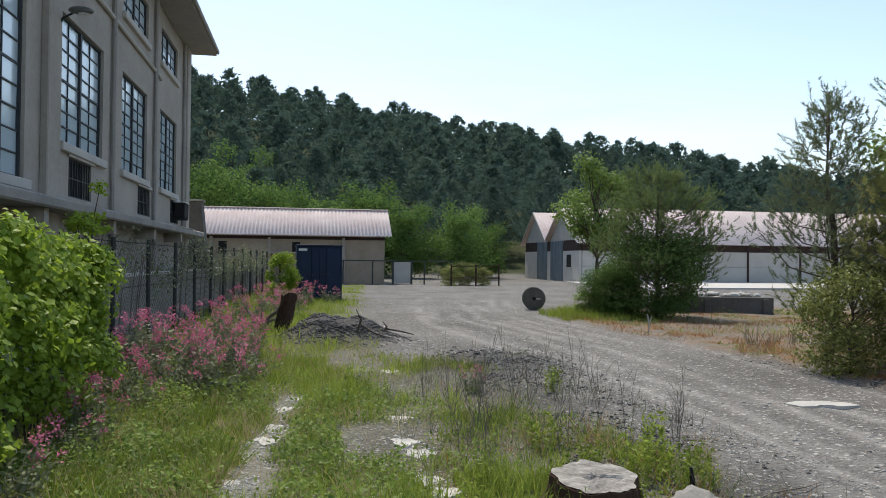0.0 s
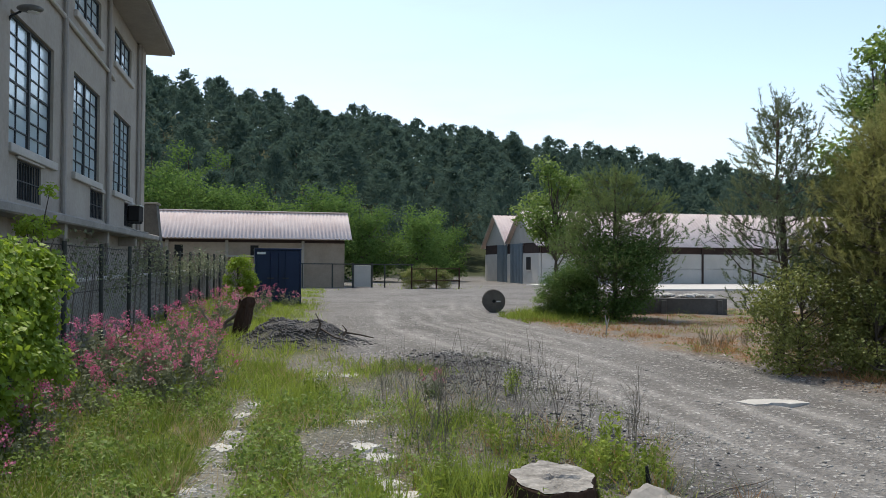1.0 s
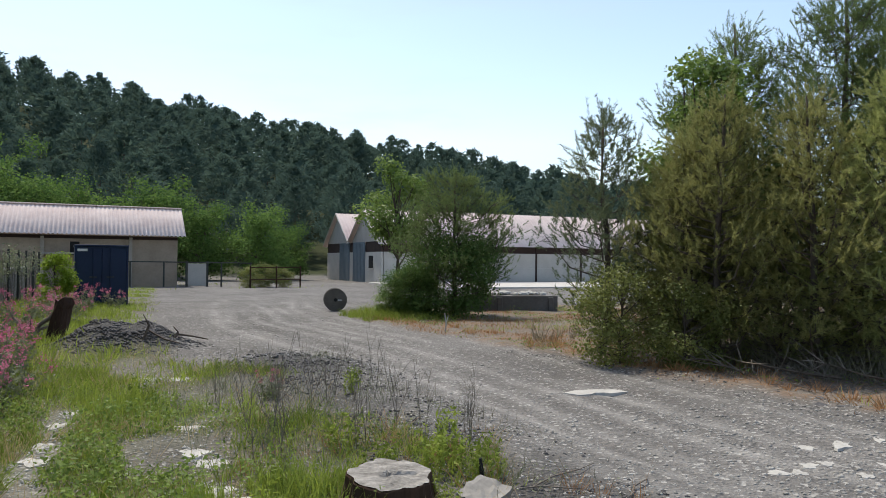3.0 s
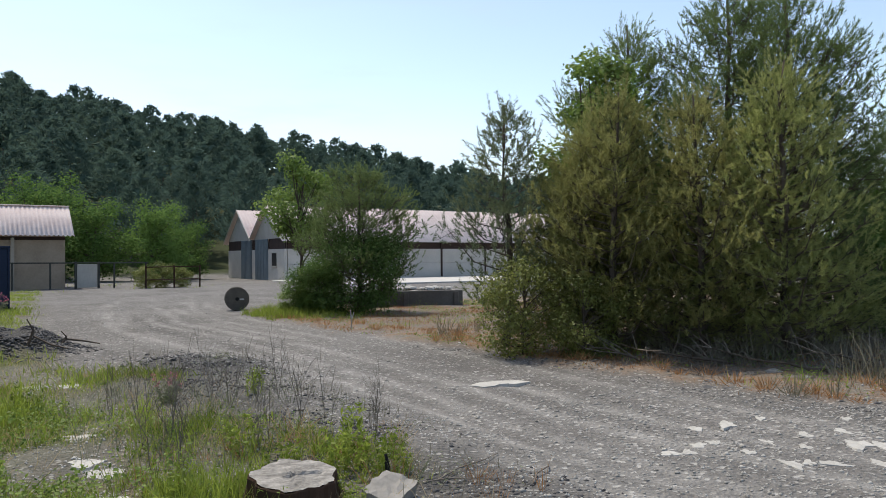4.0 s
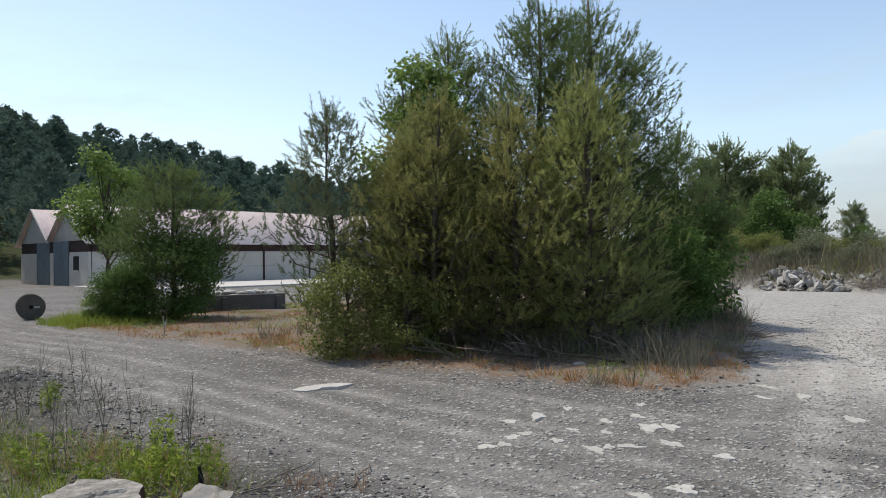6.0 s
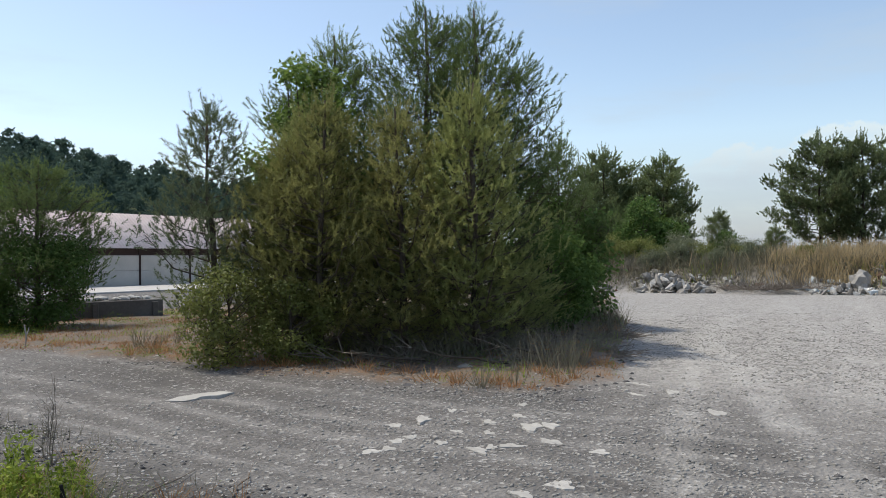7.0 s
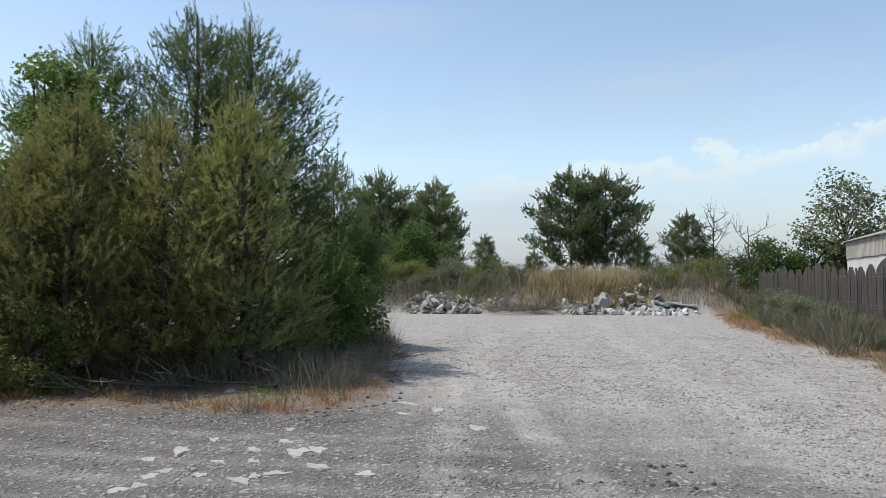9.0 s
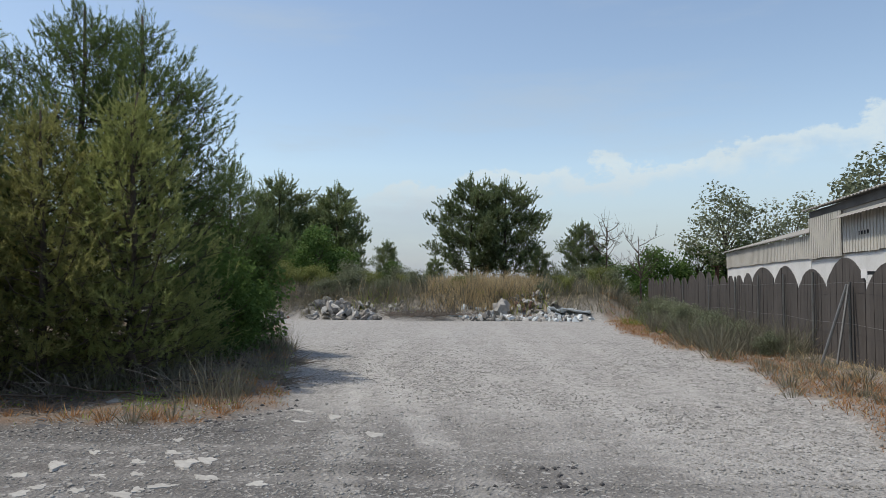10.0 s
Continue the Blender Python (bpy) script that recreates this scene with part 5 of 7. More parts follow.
def build_pier():
    p = thing("brick_pier", (-4.3, 30.6, 0), 0, "dark tapering masonry pier beside the factory's corner", "pier")
    bm = bmesh.new()
    lo = [bm.verts.new(v) for v in ((-0.75, -0.4, -0.1), (0.45, -0.4, -0.1), (0.45, 0.4, -0.1), (-0.75, 0.4, -0.1))]
    hi = [bm.verts.new(v) for v in ((-0.42, -0.35, 3.85), (0.05, -0.35, 3.85), (0.05, 0.35, 3.85), (-0.42, 0.35, 3.85))]
    bm.faces.new(lo[::-1])
    bm.faces.new(hi)
    for i in range(4):
        bm.faces.new((lo[i], lo[(i + 1) % 4], hi[(i + 1) % 4], hi[i]))
    part("shaft", bm, M["concrete_dark"], p)
    part("cap", boxed(-0.5, -0.42, 3.853, 0.12, 0.42, 3.92, bevel=0.01), M["concrete"], p)
    u = thing("air_conditioner", (-4.45, 25.9, 2.95), 0, "small grey air-conditioning unit on the factory wall", "air conditioner")
    part("casing", boxed(0.004, -0.4, 0, 0.35, 0.4, 0.5, bevel=0.02), M["void"], u)
    part("top_plate", boxed(0.004, -0.42, 0.503, 0.37, 0.42, 0.53), M["label_white"], u)
    for y in (-0.3, 0.3):
        part("bracket", boxed(0.0, y - 0.02, -0.06, 0.34, y + 0.02, -0.003), M["steel_dark"], u)
    for k, y in enumerate((23.6, 25.2)):
        s = thing("fallen_sheet", (-4.1, y, 2.56), 0, "pale broken sheet lying on the factory ledge", "sheet")
        part("sheet", boxed(-0.25, -0.55, 0.003, 0.28, 0.55, 0.02), M["white_stone"], s)


build_pier()


def build_ivy():
    """A bank of ivy over the near end of the fence: stems, and leaves in hanging lobes."""
    rng = np.random.default_rng(81)
    h = thing("ivy_hedge", (-2.75, 6.3, 0), 0, "sunlit bright green ivy bank overgrowing the fence", "hedge")
    lobes = 330
    y = rng.uniform(-3.4, 2.75, lobes)
    z = rng.uniform(0.1, 1.0, lobes) ** 0.8 * 1.95
    top = 1.92 + 0.16 * wavy(y, y * 0, 1.7, 2.0) - 0.22 * step(1.6, 2.9, y)
    z = np.minimum(z, top - 0.15)
    front = 0.60 + 0.15 * wavy(y * 1.3, z * 1.3, 1.6, 4.0) - 0.25 * step(1.3, 2.1, z) + 0.05 * (1 - z)
    front = front * np.where(y > 2.2, 0.7, 1.0)
    x = front * rng.uniform(0.1, 1.0, lobes) ** 0.3 * np.where(rng.uniform(size=lobes) < 0.82, 1, -1)
    c = np.stack([x, y, z], 1)
    size = rng.uniform(0.09, 0.24, lobes)
    n = 30000
    pick = rng.choice(lobes, n, p=size ** 2 / (size ** 2).sum())
    d = unit(rng.normal(size=(n, 3)))
    p = c[pick] + d * size[pick][:, None] * rng.uniform(0.45, 1.1, (n, 1))
    p[:, 2] = np.maximum(p[:, 2], 0.03)
    nn = unit(d * 0.5 + rng.normal(size=(n, 3)) * 0.5 + [0.5, -0.1, 0.55])
    v, f = leaves(p, nn, rng.uniform(0.03, 0.075, n), rng, 1.3)
    np_part("foliage", v, f, M["ivy"], h)
    bm = bmesh.new()
    for i in range(60):
        a = np.array([rng.uniform(-0.3, 0.35), rng.uniform(-3.2, 2.6), 0.0])
        pts = [a + np.array([rng.normal() * 0.06, rng.normal() * 0.12, k * 0.45]) for k in range(5)]
        rod(bm, pts, [0.012, 0.01, 0.009, 0.007, 0.004], 4)
    part("stem", bm, M["bark"], h)


build_ivy()
sprig = leafy_tree("ivy_sprig", 2.75, 0.40, 83, 800, 0.05, "ivy", 0.55, 14, "leafy green shoot rising beside the factory wall", "plant", trunk_r=0.006)
lay(sprig, -3.3, 12.0)
side_bush = leafy_tree("leafy_shrub", 1.95, 0.7, 85, 6000, 0.05, "ivy", 0.0, 34, "bright green shrub beside the blue container", "shrub", trunk_r=0.012)
lay(side_bush, -1.1, 28.3)
for x, y, s, t in ((8.9, 46.5, 0.65, 20), (9.9, 46.8, 0.75, 100), (11.0, 46.6, 0.6, 190)):
    again(shrub_olive, x, y, t, s * 1.2, "grey-green scrub on an old paddock rail", 0.03, 1.1)
pen = thing("paddock_rail", (10.4, 45.8, 0), 0, "rusty brown rail pen in the scrub", "railing")
for x in (-1.6, 0.0, 1.5):
    part("post", rod(bmesh.new(), [(x, 0, -0.1), (x, 0, 1.35)], [0.05, 0.05], 6), M["rot_wood"], pen)
for z in (0.5, 1.25):
    part("rail", rod(bmesh.new(), [(-1.65, -0.06, z), (1.55, -0.06, z + 0.03)], [0.035, 0.035], 6), M["rot_wood"], pen)


# ---- flowers and grass ----
def valerian(seed, tall, count, parent_label):
    rng = np.random.default_rng(seed)
    v_ = thing("valerian_plant", (0, 0, 0), 0, parent_label, "flower", "pink valerian along the fence")
    n = count
    az, r = rng.uniform(0, 6.28, n), np.sqrt(rng.uniform(0, 1, n)) * 0.28
    base = np.stack([np.cos(az) * r * 0.5, np.sin(az) * r * 0.5, np.zeros(n)], 1)
    tip = np.stack([np.cos(az) * r * 1.6, np.sin(az) * r * 1.6, tall * rng.uniform(0.6, 1.05, n)], 1)
    way = tip - base
    L = np.linalg.norm(way, axis=1)
    v, f = blades(base, unit(way), L, np.full(n, 0.014), rng, 0.03)
    tagged(np_part("stem", v, f, M["silver_leaf"], v_), kind="stuff")
    m = n * 22
    k = rng.integers(0, n, m)
    t = rng.uniform(0.05, 0.85, (m, 1))
    p = base[k] + way[k] * t + rng.normal(size=(m, 3)) * 0.05
    p[:, 2] = np.maximum(p[:, 2], 0.02)
    v, f = leaves(p, unit(rng.normal(size=(m, 3)) + [0, 0, 0.8]), rng.uniform(0.02, 0.045, m), rng, 2.2)
    tagged(np_part("leaf", v, f, M["silver_leaf"], v_), kind="stuff")
    m = n * 15
    k = rng.integers(0, max(2, int(n * 0.6)), m)
    tier = (rng.uniform(size=(m, 1)) < 0.3) * 0.07
    p = base[k] + way[k] * (1.0 - tier / tall) + rng.normal(size=(m, 3)) * [0.030, 0.030, 0.024]
    v, f = leaves(p, unit(rng.normal(size=(m, 3)) + [0, 0, 0.4]), rng.uniform(0.014, 0.030, m), rng, 1.2)
    tagged(np_part("blossom", v, f, M["petals"], v_, "pink flower heads"), kind="stuff")
    return v_


val_a = lay(valerian(91, 0.80, 26, "tall valerian plant with dense pink flower heads"), -1.35, 9.4)
val_b = lay(valerian(92, 0.62, 18, "valerian plant with loose pink flower heads"), -1.0, 9.1)
rng = np.random.default_rng(93)
for k, (x, y, s) in enumerate(((-1.75, 9.9, 1.05), (-1.25, 10.2, 1.1), (-0.75, 10.2, 0.9), (-2.15, 10.6, 1.1), (-1.6, 11.0, 1.1), (-2.4, 11.8, 1.1), (-1.2, 11.3, 1.0), (-0.95, 12.2, 0.9), (-2.0, 12.4, 1.05), (-1.7, 13.3, 1.1),
                               (-1.1, 13.6, 1.0), (-2.2, 9.0, 0.9), (-1.75, 8.6, 0.7), (-1.95, 7.2, 0.75), (-1.9, 6.6, 0.6), (-1.6, 15.2, 1.1), (-1.0, 17.5, 1.1), (-1.5, 19.0, 1.2), (-0.6, 21.0, 1.2), (-1.1, 22.5, 1.2), (-0.4, 24.0, 1.1), (-0.1, 26.0, 1.1), (-1.9, 5.2, 0.8), (2.0, 8.9, 0.45), (0.75, 27.5, 1.0))):
    src = val_a if k % 2 else val_b
    again(src, x, y, 67 * k, s, "", 0.02)


def scatter(area, keep, count, seed):
    """Places in a box of the plan that pass keep(x, y), a chance from 0 to 1."""
    g = np.random.default_rng(seed)
    x, y = g.uniform(area[0], area[1], count), g.uniform(area[2], area[3], count)
    ok = g.uniform(size=count) < keep(x, y)
    return x[ok], y[ok], g


def grass(name, area, keep, count, seed, tall, width, material, label, lean=0.35, bend=0.3, tufts=1.0):
    x, y, g = scatter(area, keep, count, seed)
    n = len(x)
    z = height(x, y) - 0.01
    w = np.stack([g.normal(0, lean, n), g.normal(0, lean, n), np.ones(n)], 1)
    size = 0.55 + 0.45 * np.clip(1 + wavy(x, y, 1.9, seed % 7), 0, 2) * tufts
    v, f = blades(np.stack([x, y, z], 1), unit(w), g.uniform(*tall, n) * size, g.uniform(*width, n), g, bend)
    ob = np_part(name, v, f, M[material])
    return tagged(ob, label, "grass", kind="stuff")


def lawn_at(x, y):
    lawn, island, verge, mound = zones(x, y)
    trail = step(0.02, 0.24, np.abs(x + 0.32 + 0.1 * wavy(x, y, 0.8, 1.5) - 0.07 * (y - 7)) + 0.13 * wavy(x, y, 3.1, 1.1) + 0.08 * wavy(x, y, 7.0, 2.1))
    trail = np.where((y > 3) & (y < 9.3), trail, 1.0)
    heap = 1 - np.exp(-(((x - 0.5) / 1.25) ** 2 + ((y - 14.6) / 1.3) ** 2) ** 2)
    thin = np.where(x > 0.3, step(0.75, -0.35, wavy(x, y, 1.3, 11.0) + 0.6 * (x - 0.3) / 2.5), 1.0)
    stones = 1 - np.exp(-((x - 0.93 + 0.1 * wavy(x, y, 1.5, 61.0)) / 0.2) ** 2) * step(4.4, 4.9, y) * step(8.1, 7.5, y)
    return lawn * trail * heap * thin * stones * step(-0.8, 0.3, wavy(x, y, 0.9, 12.0) + 0.4)


grass("lawn_grass", (-3.2, 3.0, 2.5, 12.5), lawn_at, 80000, 101, (0.03, 0.12), (0.004, 0.009), "grass", "fresh green grass and weeds on the lawn")
grass("lawn_grass", (-3.2, 3.2, 10.0, 46.0), lawn_at, 52000, 102, (0.08, 0.24), (0.010, 0.02), "grass", "green grass along the fence and container")
grass("tall_grass", (-0.5, 2.6, 4.2, 10.5), lambda x, y: lawn_at(x, y) * step(0.35, 0.8, wavy(x, y, 1.1, 5.5) + 0.25), 26000, 103, (0.20, 0.42), (0.005, 0.010), "grass", "tufts of tall light green grass", 0.22)
grass("dry_lawn_grass", (-3.0, 3.6, 3.0, 14.0), lambda x, y: 0.6 * lawn_at(x, y) + 0.35 * zones(x, y)[0], 9000, 104, (0.08, 0.28), (0.003, 0.006), "straw", "dry straw blades among the lawn", 0.5)
dry_at = lambda x, y: np.maximum(zones(x, y)[1], zones(x, y)[2]) * step(-0.45, 0.45, wavy(x, y, 1.2, 6.6))
grass("rust_grass", (6.5, 20.0, 3.6, 22.0), dry_at, 70000, 105, (0.03, 0.13), (0.006, 0.013), "rust_grass", "rust-brown dead grass round the pines", 0.6)
grass("straw_grass", (6.5, 24.0, 3.6, 23.0), lambda x, y: 0.3 * dry_at(x, y), 22000, 106, (0.06, 0.24), (0.005, 0.010), "straw", "pale dry grass round the pines", 0.45)
grass("green_tufts", (6.5, 20.0, 3.6, 23.0), lambda x, y: zones(x, y)[1] * step(0.35, 0.7, wavy(x, y, 1.0, 8.8)), 26000, 107, (0.08, 0.30), (0.006, 0.012), "grass", "green tufts among the dead grass")
grass("island_weeds", (9.5, 20.5, 4.6, 12.0), lambda x, y: zones(x, y)[1] * step(-0.3, 0.3, wavy(x, y, 0.7, 3.8) + 0.15), 26000, 108, (0.25, 0.75), (0.006, 0.012), "weed", "grey-brown dry weeds under the pines", 0.4)
grass("verge_grass", (5.0, 46.0, -6.4, -1.0), lambda x, y: 0.45 * zones(x, y)[2] * step(-0.3, 0.6, wavy(x, y, 0.9, 2.8)), 26000, 109, (0.06, 0.28), (0.008, 0.016), "straw", "pale dry grass along the board fence", 0.5)
grass("verge_rust_grass", (5.0, 40.0, -4.9, -1.0), lambda x, y: zones(x, y)[2], 34000, 110, (0.04, 0.15), (0.008, 0.016), "rust_grass", "rust-brown dead grass at the track's edge", 0.6)
grass("verge_weeds", (17.0, 44.0, -5.5, -2.2), lambda x, y: zones(x, y)[2] * step(-2.6, -3.6, y) * step(0.0, 0.6, wavy(x, y, 0.9, 4.4) + 0.3), 3500, 111, (0.25, 1.0), (0.010, 0.018), "silver_leaf", "tall grey-green weeds along the board fence", 0.6)
grass("verge_brown_weeds", (17.0, 44.0, -5.5, -2.2), lambda x, y: zones(x, y)[2] * step(-2.6, -3.6, y) * step(0.0, 0.6, wavy(x, y, 0.9, 4.4) + 0.3), 20000, 1111, (0.25, 1.05), (0.010, 0.018), "weed", "tall grey-brown weeds along the board fence", 0.6)
grass("verge_green", (14.0, 42.0, -5.0, -2.0), lambda x, y: zones(x, y)[2] * step(0.3, 0.8, wavy(x, y, 0.8, 9.4)), 6000, 112, (0.2, 0.6), (0.010, 0.018), "grass", "green weeds along the board fence", 0.4)
mound_at = lambda x, y: step(0.0, 0.35, zones(x, y)[3])
grass("mound_straw", (36.0, 62.0, -4.0, 20.0), lambda x, y: mound_at(x, y) * (0.03 + 0.97 * step(0.1, 0.7, 0.4 * wavy(x, y, 0.30, 1.2) + 0.9 * np.exp(-((y - 5.0 - 0.05 * (x - 38)) / 2.6) ** 2))), 95000, 113, (0.55, 1.35), (0.016, 0.03), "straw", "tall golden dry grass on the mound", 0.22)
grass("mound_weeds", (35.0, 62.0, -4.0, 22.0), lambda x, y: mound_at(x, y) * step(-0.7, 0.2, wavy(x, y, 0.35, 7.7)), 80000, 114, (0.35, 1.1), (0.014, 0.03), "weed", "grey-brown dry weeds on the mound", 0.4)
grass("mound_green", (35.0, 60.0, -4.0, 22.0), lambda x, y: mound_at(x, y) * step(0.2, 0.8, wavy(x, y, 0.45, 3.1)), 22000, 115, (0.3, 0.8), (0.016, 0.03), "grass", "green weeds among the mound's dry grass", 0.4)
foot_at = lambda x, y: step(36.2, 37.2, x + 0.12 * (y - 8)) * step(40, 38, x) * step(-0.7, 0.3, wavy(x, y, 0.8, 16.0))
grass("foot_straw", (34.0, 39.0, -3.0, 20.0), lambda x, y: 0.3 * foot_at(x, y) * step(-0.1, 0.6, wavy(x, y, 0.5, 18.0)), 26000, 1131, (0.2, 0.75), (0.014, 0.026), "straw", "golden dry grass at the mound's foot", 0.4)
grass("foot_weeds", (34.0, 39.0, -3.0, 20.0), lambda x, y: np.maximum(foot_at(x, y), 0.5 * step(34.8, 35.8, x + 0.12 * (y - 8)) * step(0.0, 0.5, wavy(x, y, 0.8, 36.0))), 26000, 1132, (0.12, 0.42), (0.014, 0.026), "weed", "grey-brown weeds at the mound's foot", 0.5)
grass("bush_grass", (6.9, 9.4, 18.8, 22.5), lambda x, y: step(0.1, 0.5, wavy(x, y, 0.9, 1.9) + 0.6 - 0.5 * np.hypot((x - 8.1) / 1.2, (y - 20.6) / 1.8) ** 2 + 0.4), 3500, 1161, (0.06, 0.32), (0.010, 0.018), "grass", "bright green grass beside the yard bush", 0.4)
grass("yard_tufts", (-1.0, 20.0, 40.0, 56.0), lambda x, y: 0.5 * step(0.5, 0.9, wavy(x, y, 0.4, 5.1)), 6000, 116, (0.1, 0.3), (0.02, 0.03), "grass", "scattered green tufts in the far yard")


def ground_leaves(name, area, keep, count, seed, size, high, material, label):
    x, y, g = scatter(area, keep, count, seed)
    n = len(x)
    p = np.stack([x, y, height(x, y) + high * g.uniform(0, 1, n) * np.clip(0.6 + wavy(x, y, 2.3, seed % 5), 0.05, 1.5)], 1)
    v, f = leaves(p, unit(g.normal(size=(n, 3)) * 0.6 + [0, 0, 0.9]), g.uniform(*size, n), g, 1.8)
    return tagged(np_part(name, v, f, M[material]), label, "weeds", kind="stuff")


ground_leaves("low_weeds", (-3.0, 2.8, 3.0, 13.0), lambda x, y: lawn_at(x, y) * step(-0.3, 0.4, wavy(x, y, 1.4, 21.0)), 60000, 117, (0.010, 0.024), 0.14, "clover", "low leafy green weeds covering the lawn")
ground_leaves("low_weeds", (-2.3, 2.0, 2.6, 9.5), lambda x, y: lawn_at(x, y) * step(-0.5, 0.5, wavy(x, y, 0.9, 31.0)), 46000, 118, (0.012, 0.030), 0.24, "clover", "bright leafy weeds at the ivy's foot")
ground_leaves("grey_weeds", (0.5, 3.8, 4.0, 13.0), lambda x, y: 0.5 * step(-0.1, 0.6, wavy(x, y, 1.7, 23.0)), 26000, 119, (0.006, 0.016), 0.10, "silver_leaf", "grey-green small weeds in the gravel")
ground_leaves("island_weeds_low", (7.0, 16.0, 3.8, 22.0), lambda x, y: zones(x, y)[1] * step(0.1, 0.6, wavy(x, y, 1.1, 25.0)), 40000, 120, (0.012, 0.03), 0.16, "clover", "low green weeds among the dead grass")
verge_clump = lambda x, y: zones(x, y)[2] * step(-2.4, -3.4, y) * step(-0.1, 0.5, wavy(x, y, 1.1, 14.0)) * step(18.5, 21, x)
ground_leaves("verge_leaves", (18.0, 42.0, -5.4, -2.2), verge_clump, 11000, 1201, (0.02, 0.05), 0.75, "silver_leaf", "grey-green leafy weeds along the board fence")
ground_leaves("mound_leaves", (36.0, 50.0, -3.5, 20.0), lambda x, y: mound_at(x, y) * step(0.0, 0.5, wavy(x, y, 0.6, 15.0)), 30000, 1202, (0.03, 0.07), 0.8, "silver_leaf", "grey-green weeds among the mound's grass")
grass("gravel_blades", (0.8, 4.0, 4.0, 13.5), lambda x, y: 0.5 * step(0.0, 0.7, wavy(x, y, 1.5, 27.0) + 0.2), 7000, 1170, (0.05, 0.24), (0.003, 0.006), "weed", "thin grey-brown weeds in the gravel", 0.4)


def tussocks(name, area, keep, count, seed, per, tall, spread, width, material, label, lean=0.4, category="grass"):
    """Clumps of blades that spread from a common foot."""
    cx, cy, g = scatter(area, keep, count, seed)
    n = len(cx)
    k = np.repeat(np.arange(n), per)
    off = g.normal(size=(len(k), 2)) * spread * g.uniform(0.5, 1.5, n)[k][:, None]
    x, y = cx[k] + off[:, 0], cy[k] + off[:, 1]
    w = np.stack([off[:, 0] / spread * lean + g.normal(0, 0.12, len(k)), off[:, 1] / spread * lean + g.normal(0, 0.12, len(k)), np.ones(len(k))], 1)
    L = g.uniform(*tall, n)[k] * g.uniform(0.45, 1.0, len(k))
    v, f = blades(np.stack([x, y, height(x, y) - 0.01], 1), unit(w), L, g.uniform(*width, len(k)), g, 0.3)
    return tagged(np_part(name, v, f, M[material]), label, category, kind="stuff")


west_edge = lambda x, y: np.exp(-((x - edge(y, ISLAND_WEST) - 0.5) / 0.6) ** 2)
south_edge = lambda x, y: np.exp(-((y - np.interp(x, *zip(*ISLAND_SOUTH)) - 0.6) / 0.6) ** 2)
tussocks("grass_tussocks", (-2.4, 2.6, 3.2, 11.5), lambda x, y: step(0.3, 0.7, lawn_at(x, y)) * step(-0.5, 0.5, wavy(x, y, 0.8, 51.0)), 620, 301, 40, (0.12, 0.40), 0.05, (0.004, 0.009), "grass", "light green grass tussocks on the lawn")
tussocks("pale_tussocks", (-1.8, 3.2, 3.4, 12.0), lambda x, y: lawn_at(x, y), 150, 302, 30, (0.12, 0.38), 0.05, (0.003, 0.006), "straw", "pale dry grass tussocks on the lawn")
tussocks("feathery_weeds", (0.9, 3.4, 4.5, 10.0), lambda x, y: step(-0.4, 0.4, wavy(x, y, 1.4, 41.0)), 60, 303, 14, (0.22, 0.58), 0.04, (0.003, 0.006), "silver_leaf", "thin grey-green upright weeds in the gravel", 0.25, "weeds")
tussocks("stump_grass", (0.6, 2.7, 4.1, 6.2), lambda x, y: step(-0.4, 0.3, wavy(x, y, 2.1, 65.0)) * step(0.34, 0.5, np.hypot(x - 1.88, y - 4.62)), 75, 310, 22, (0.12, 0.34), 0.04, (0.004, 0.008), "grass", "green grass and weeds round the stump", 0.3)
tussocks("stump_dry_grass", (1.0, 3.6, 3.9, 6.6), lambda x, y: step(-0.2, 0.4, wavy(x, y, 2.0, 67.0)) * step(0.34, 0.5, np.hypot(x - 1.88, y - 4.62)), 110, 311, 20, (0.10, 0.32), 0.05, (0.003, 0.006), "rust_grass", "reddish dry weeds round the stump and block", 0.5)
tussocks("fence_weeds", (-2.6, 0.6, 13.0, 30.0), lambda x, y: lawn_at(x, y), 300, 304, 26, (0.2, 0.55), 0.08, (0.008, 0.015), "grass", "tall green weeds along the wire fence", 0.35, "weeds")
tussocks("island_tufts", (7.2, 20.0, 3.6, 20.0), lambda x, y: zones(x, y)[1] * np.maximum(west_edge(x, y), south_edge(x, y)), 900, 305, 34, (0.10, 0.30), 0.06, (0.006, 0.012), "rust_grass", "rust-brown dead tufts round the pines", 0.6)
tussocks("island_dry_weeds", (8.0, 20.0, 4.4, 14.0), lambda x, y: zones(x, y)[1] * step(-0.2, 0.4, wavy(x, y, 0.9, 43.0)), 420, 306, 26, (0.25, 0.65), 0.06, (0.006, 0.011), "weed", "grey-brown dry weed clumps under the pines", 0.35, "weeds")
tussocks("verge_clumps", (17.0, 42.0, -5.3, -2.3), lambda x, y: zones(x, y)[2] * step(-2.5, -3.3, y) * step(-0.5, 0.3, wavy(x, y, 0.5, 45.0)), 420, 307, 60, (0.45, 1.15), 0.13, (0.010, 0.018), "weed", "grey-brown bushy weeds along the board fence", 0.4, "weeds")
tussocks("verge_straw_clumps", (7.0, 42.0, -5.4, -2.0), lambda x, y: zones(x, y)[2] * step(-2.2, -3.8, y + 0.02 * x), 420, 308, 32, (0.15, 0.5), 0.08, (0.008, 0.014), "weed", "grey-brown dry grass clumps along the board fence", 0.4)
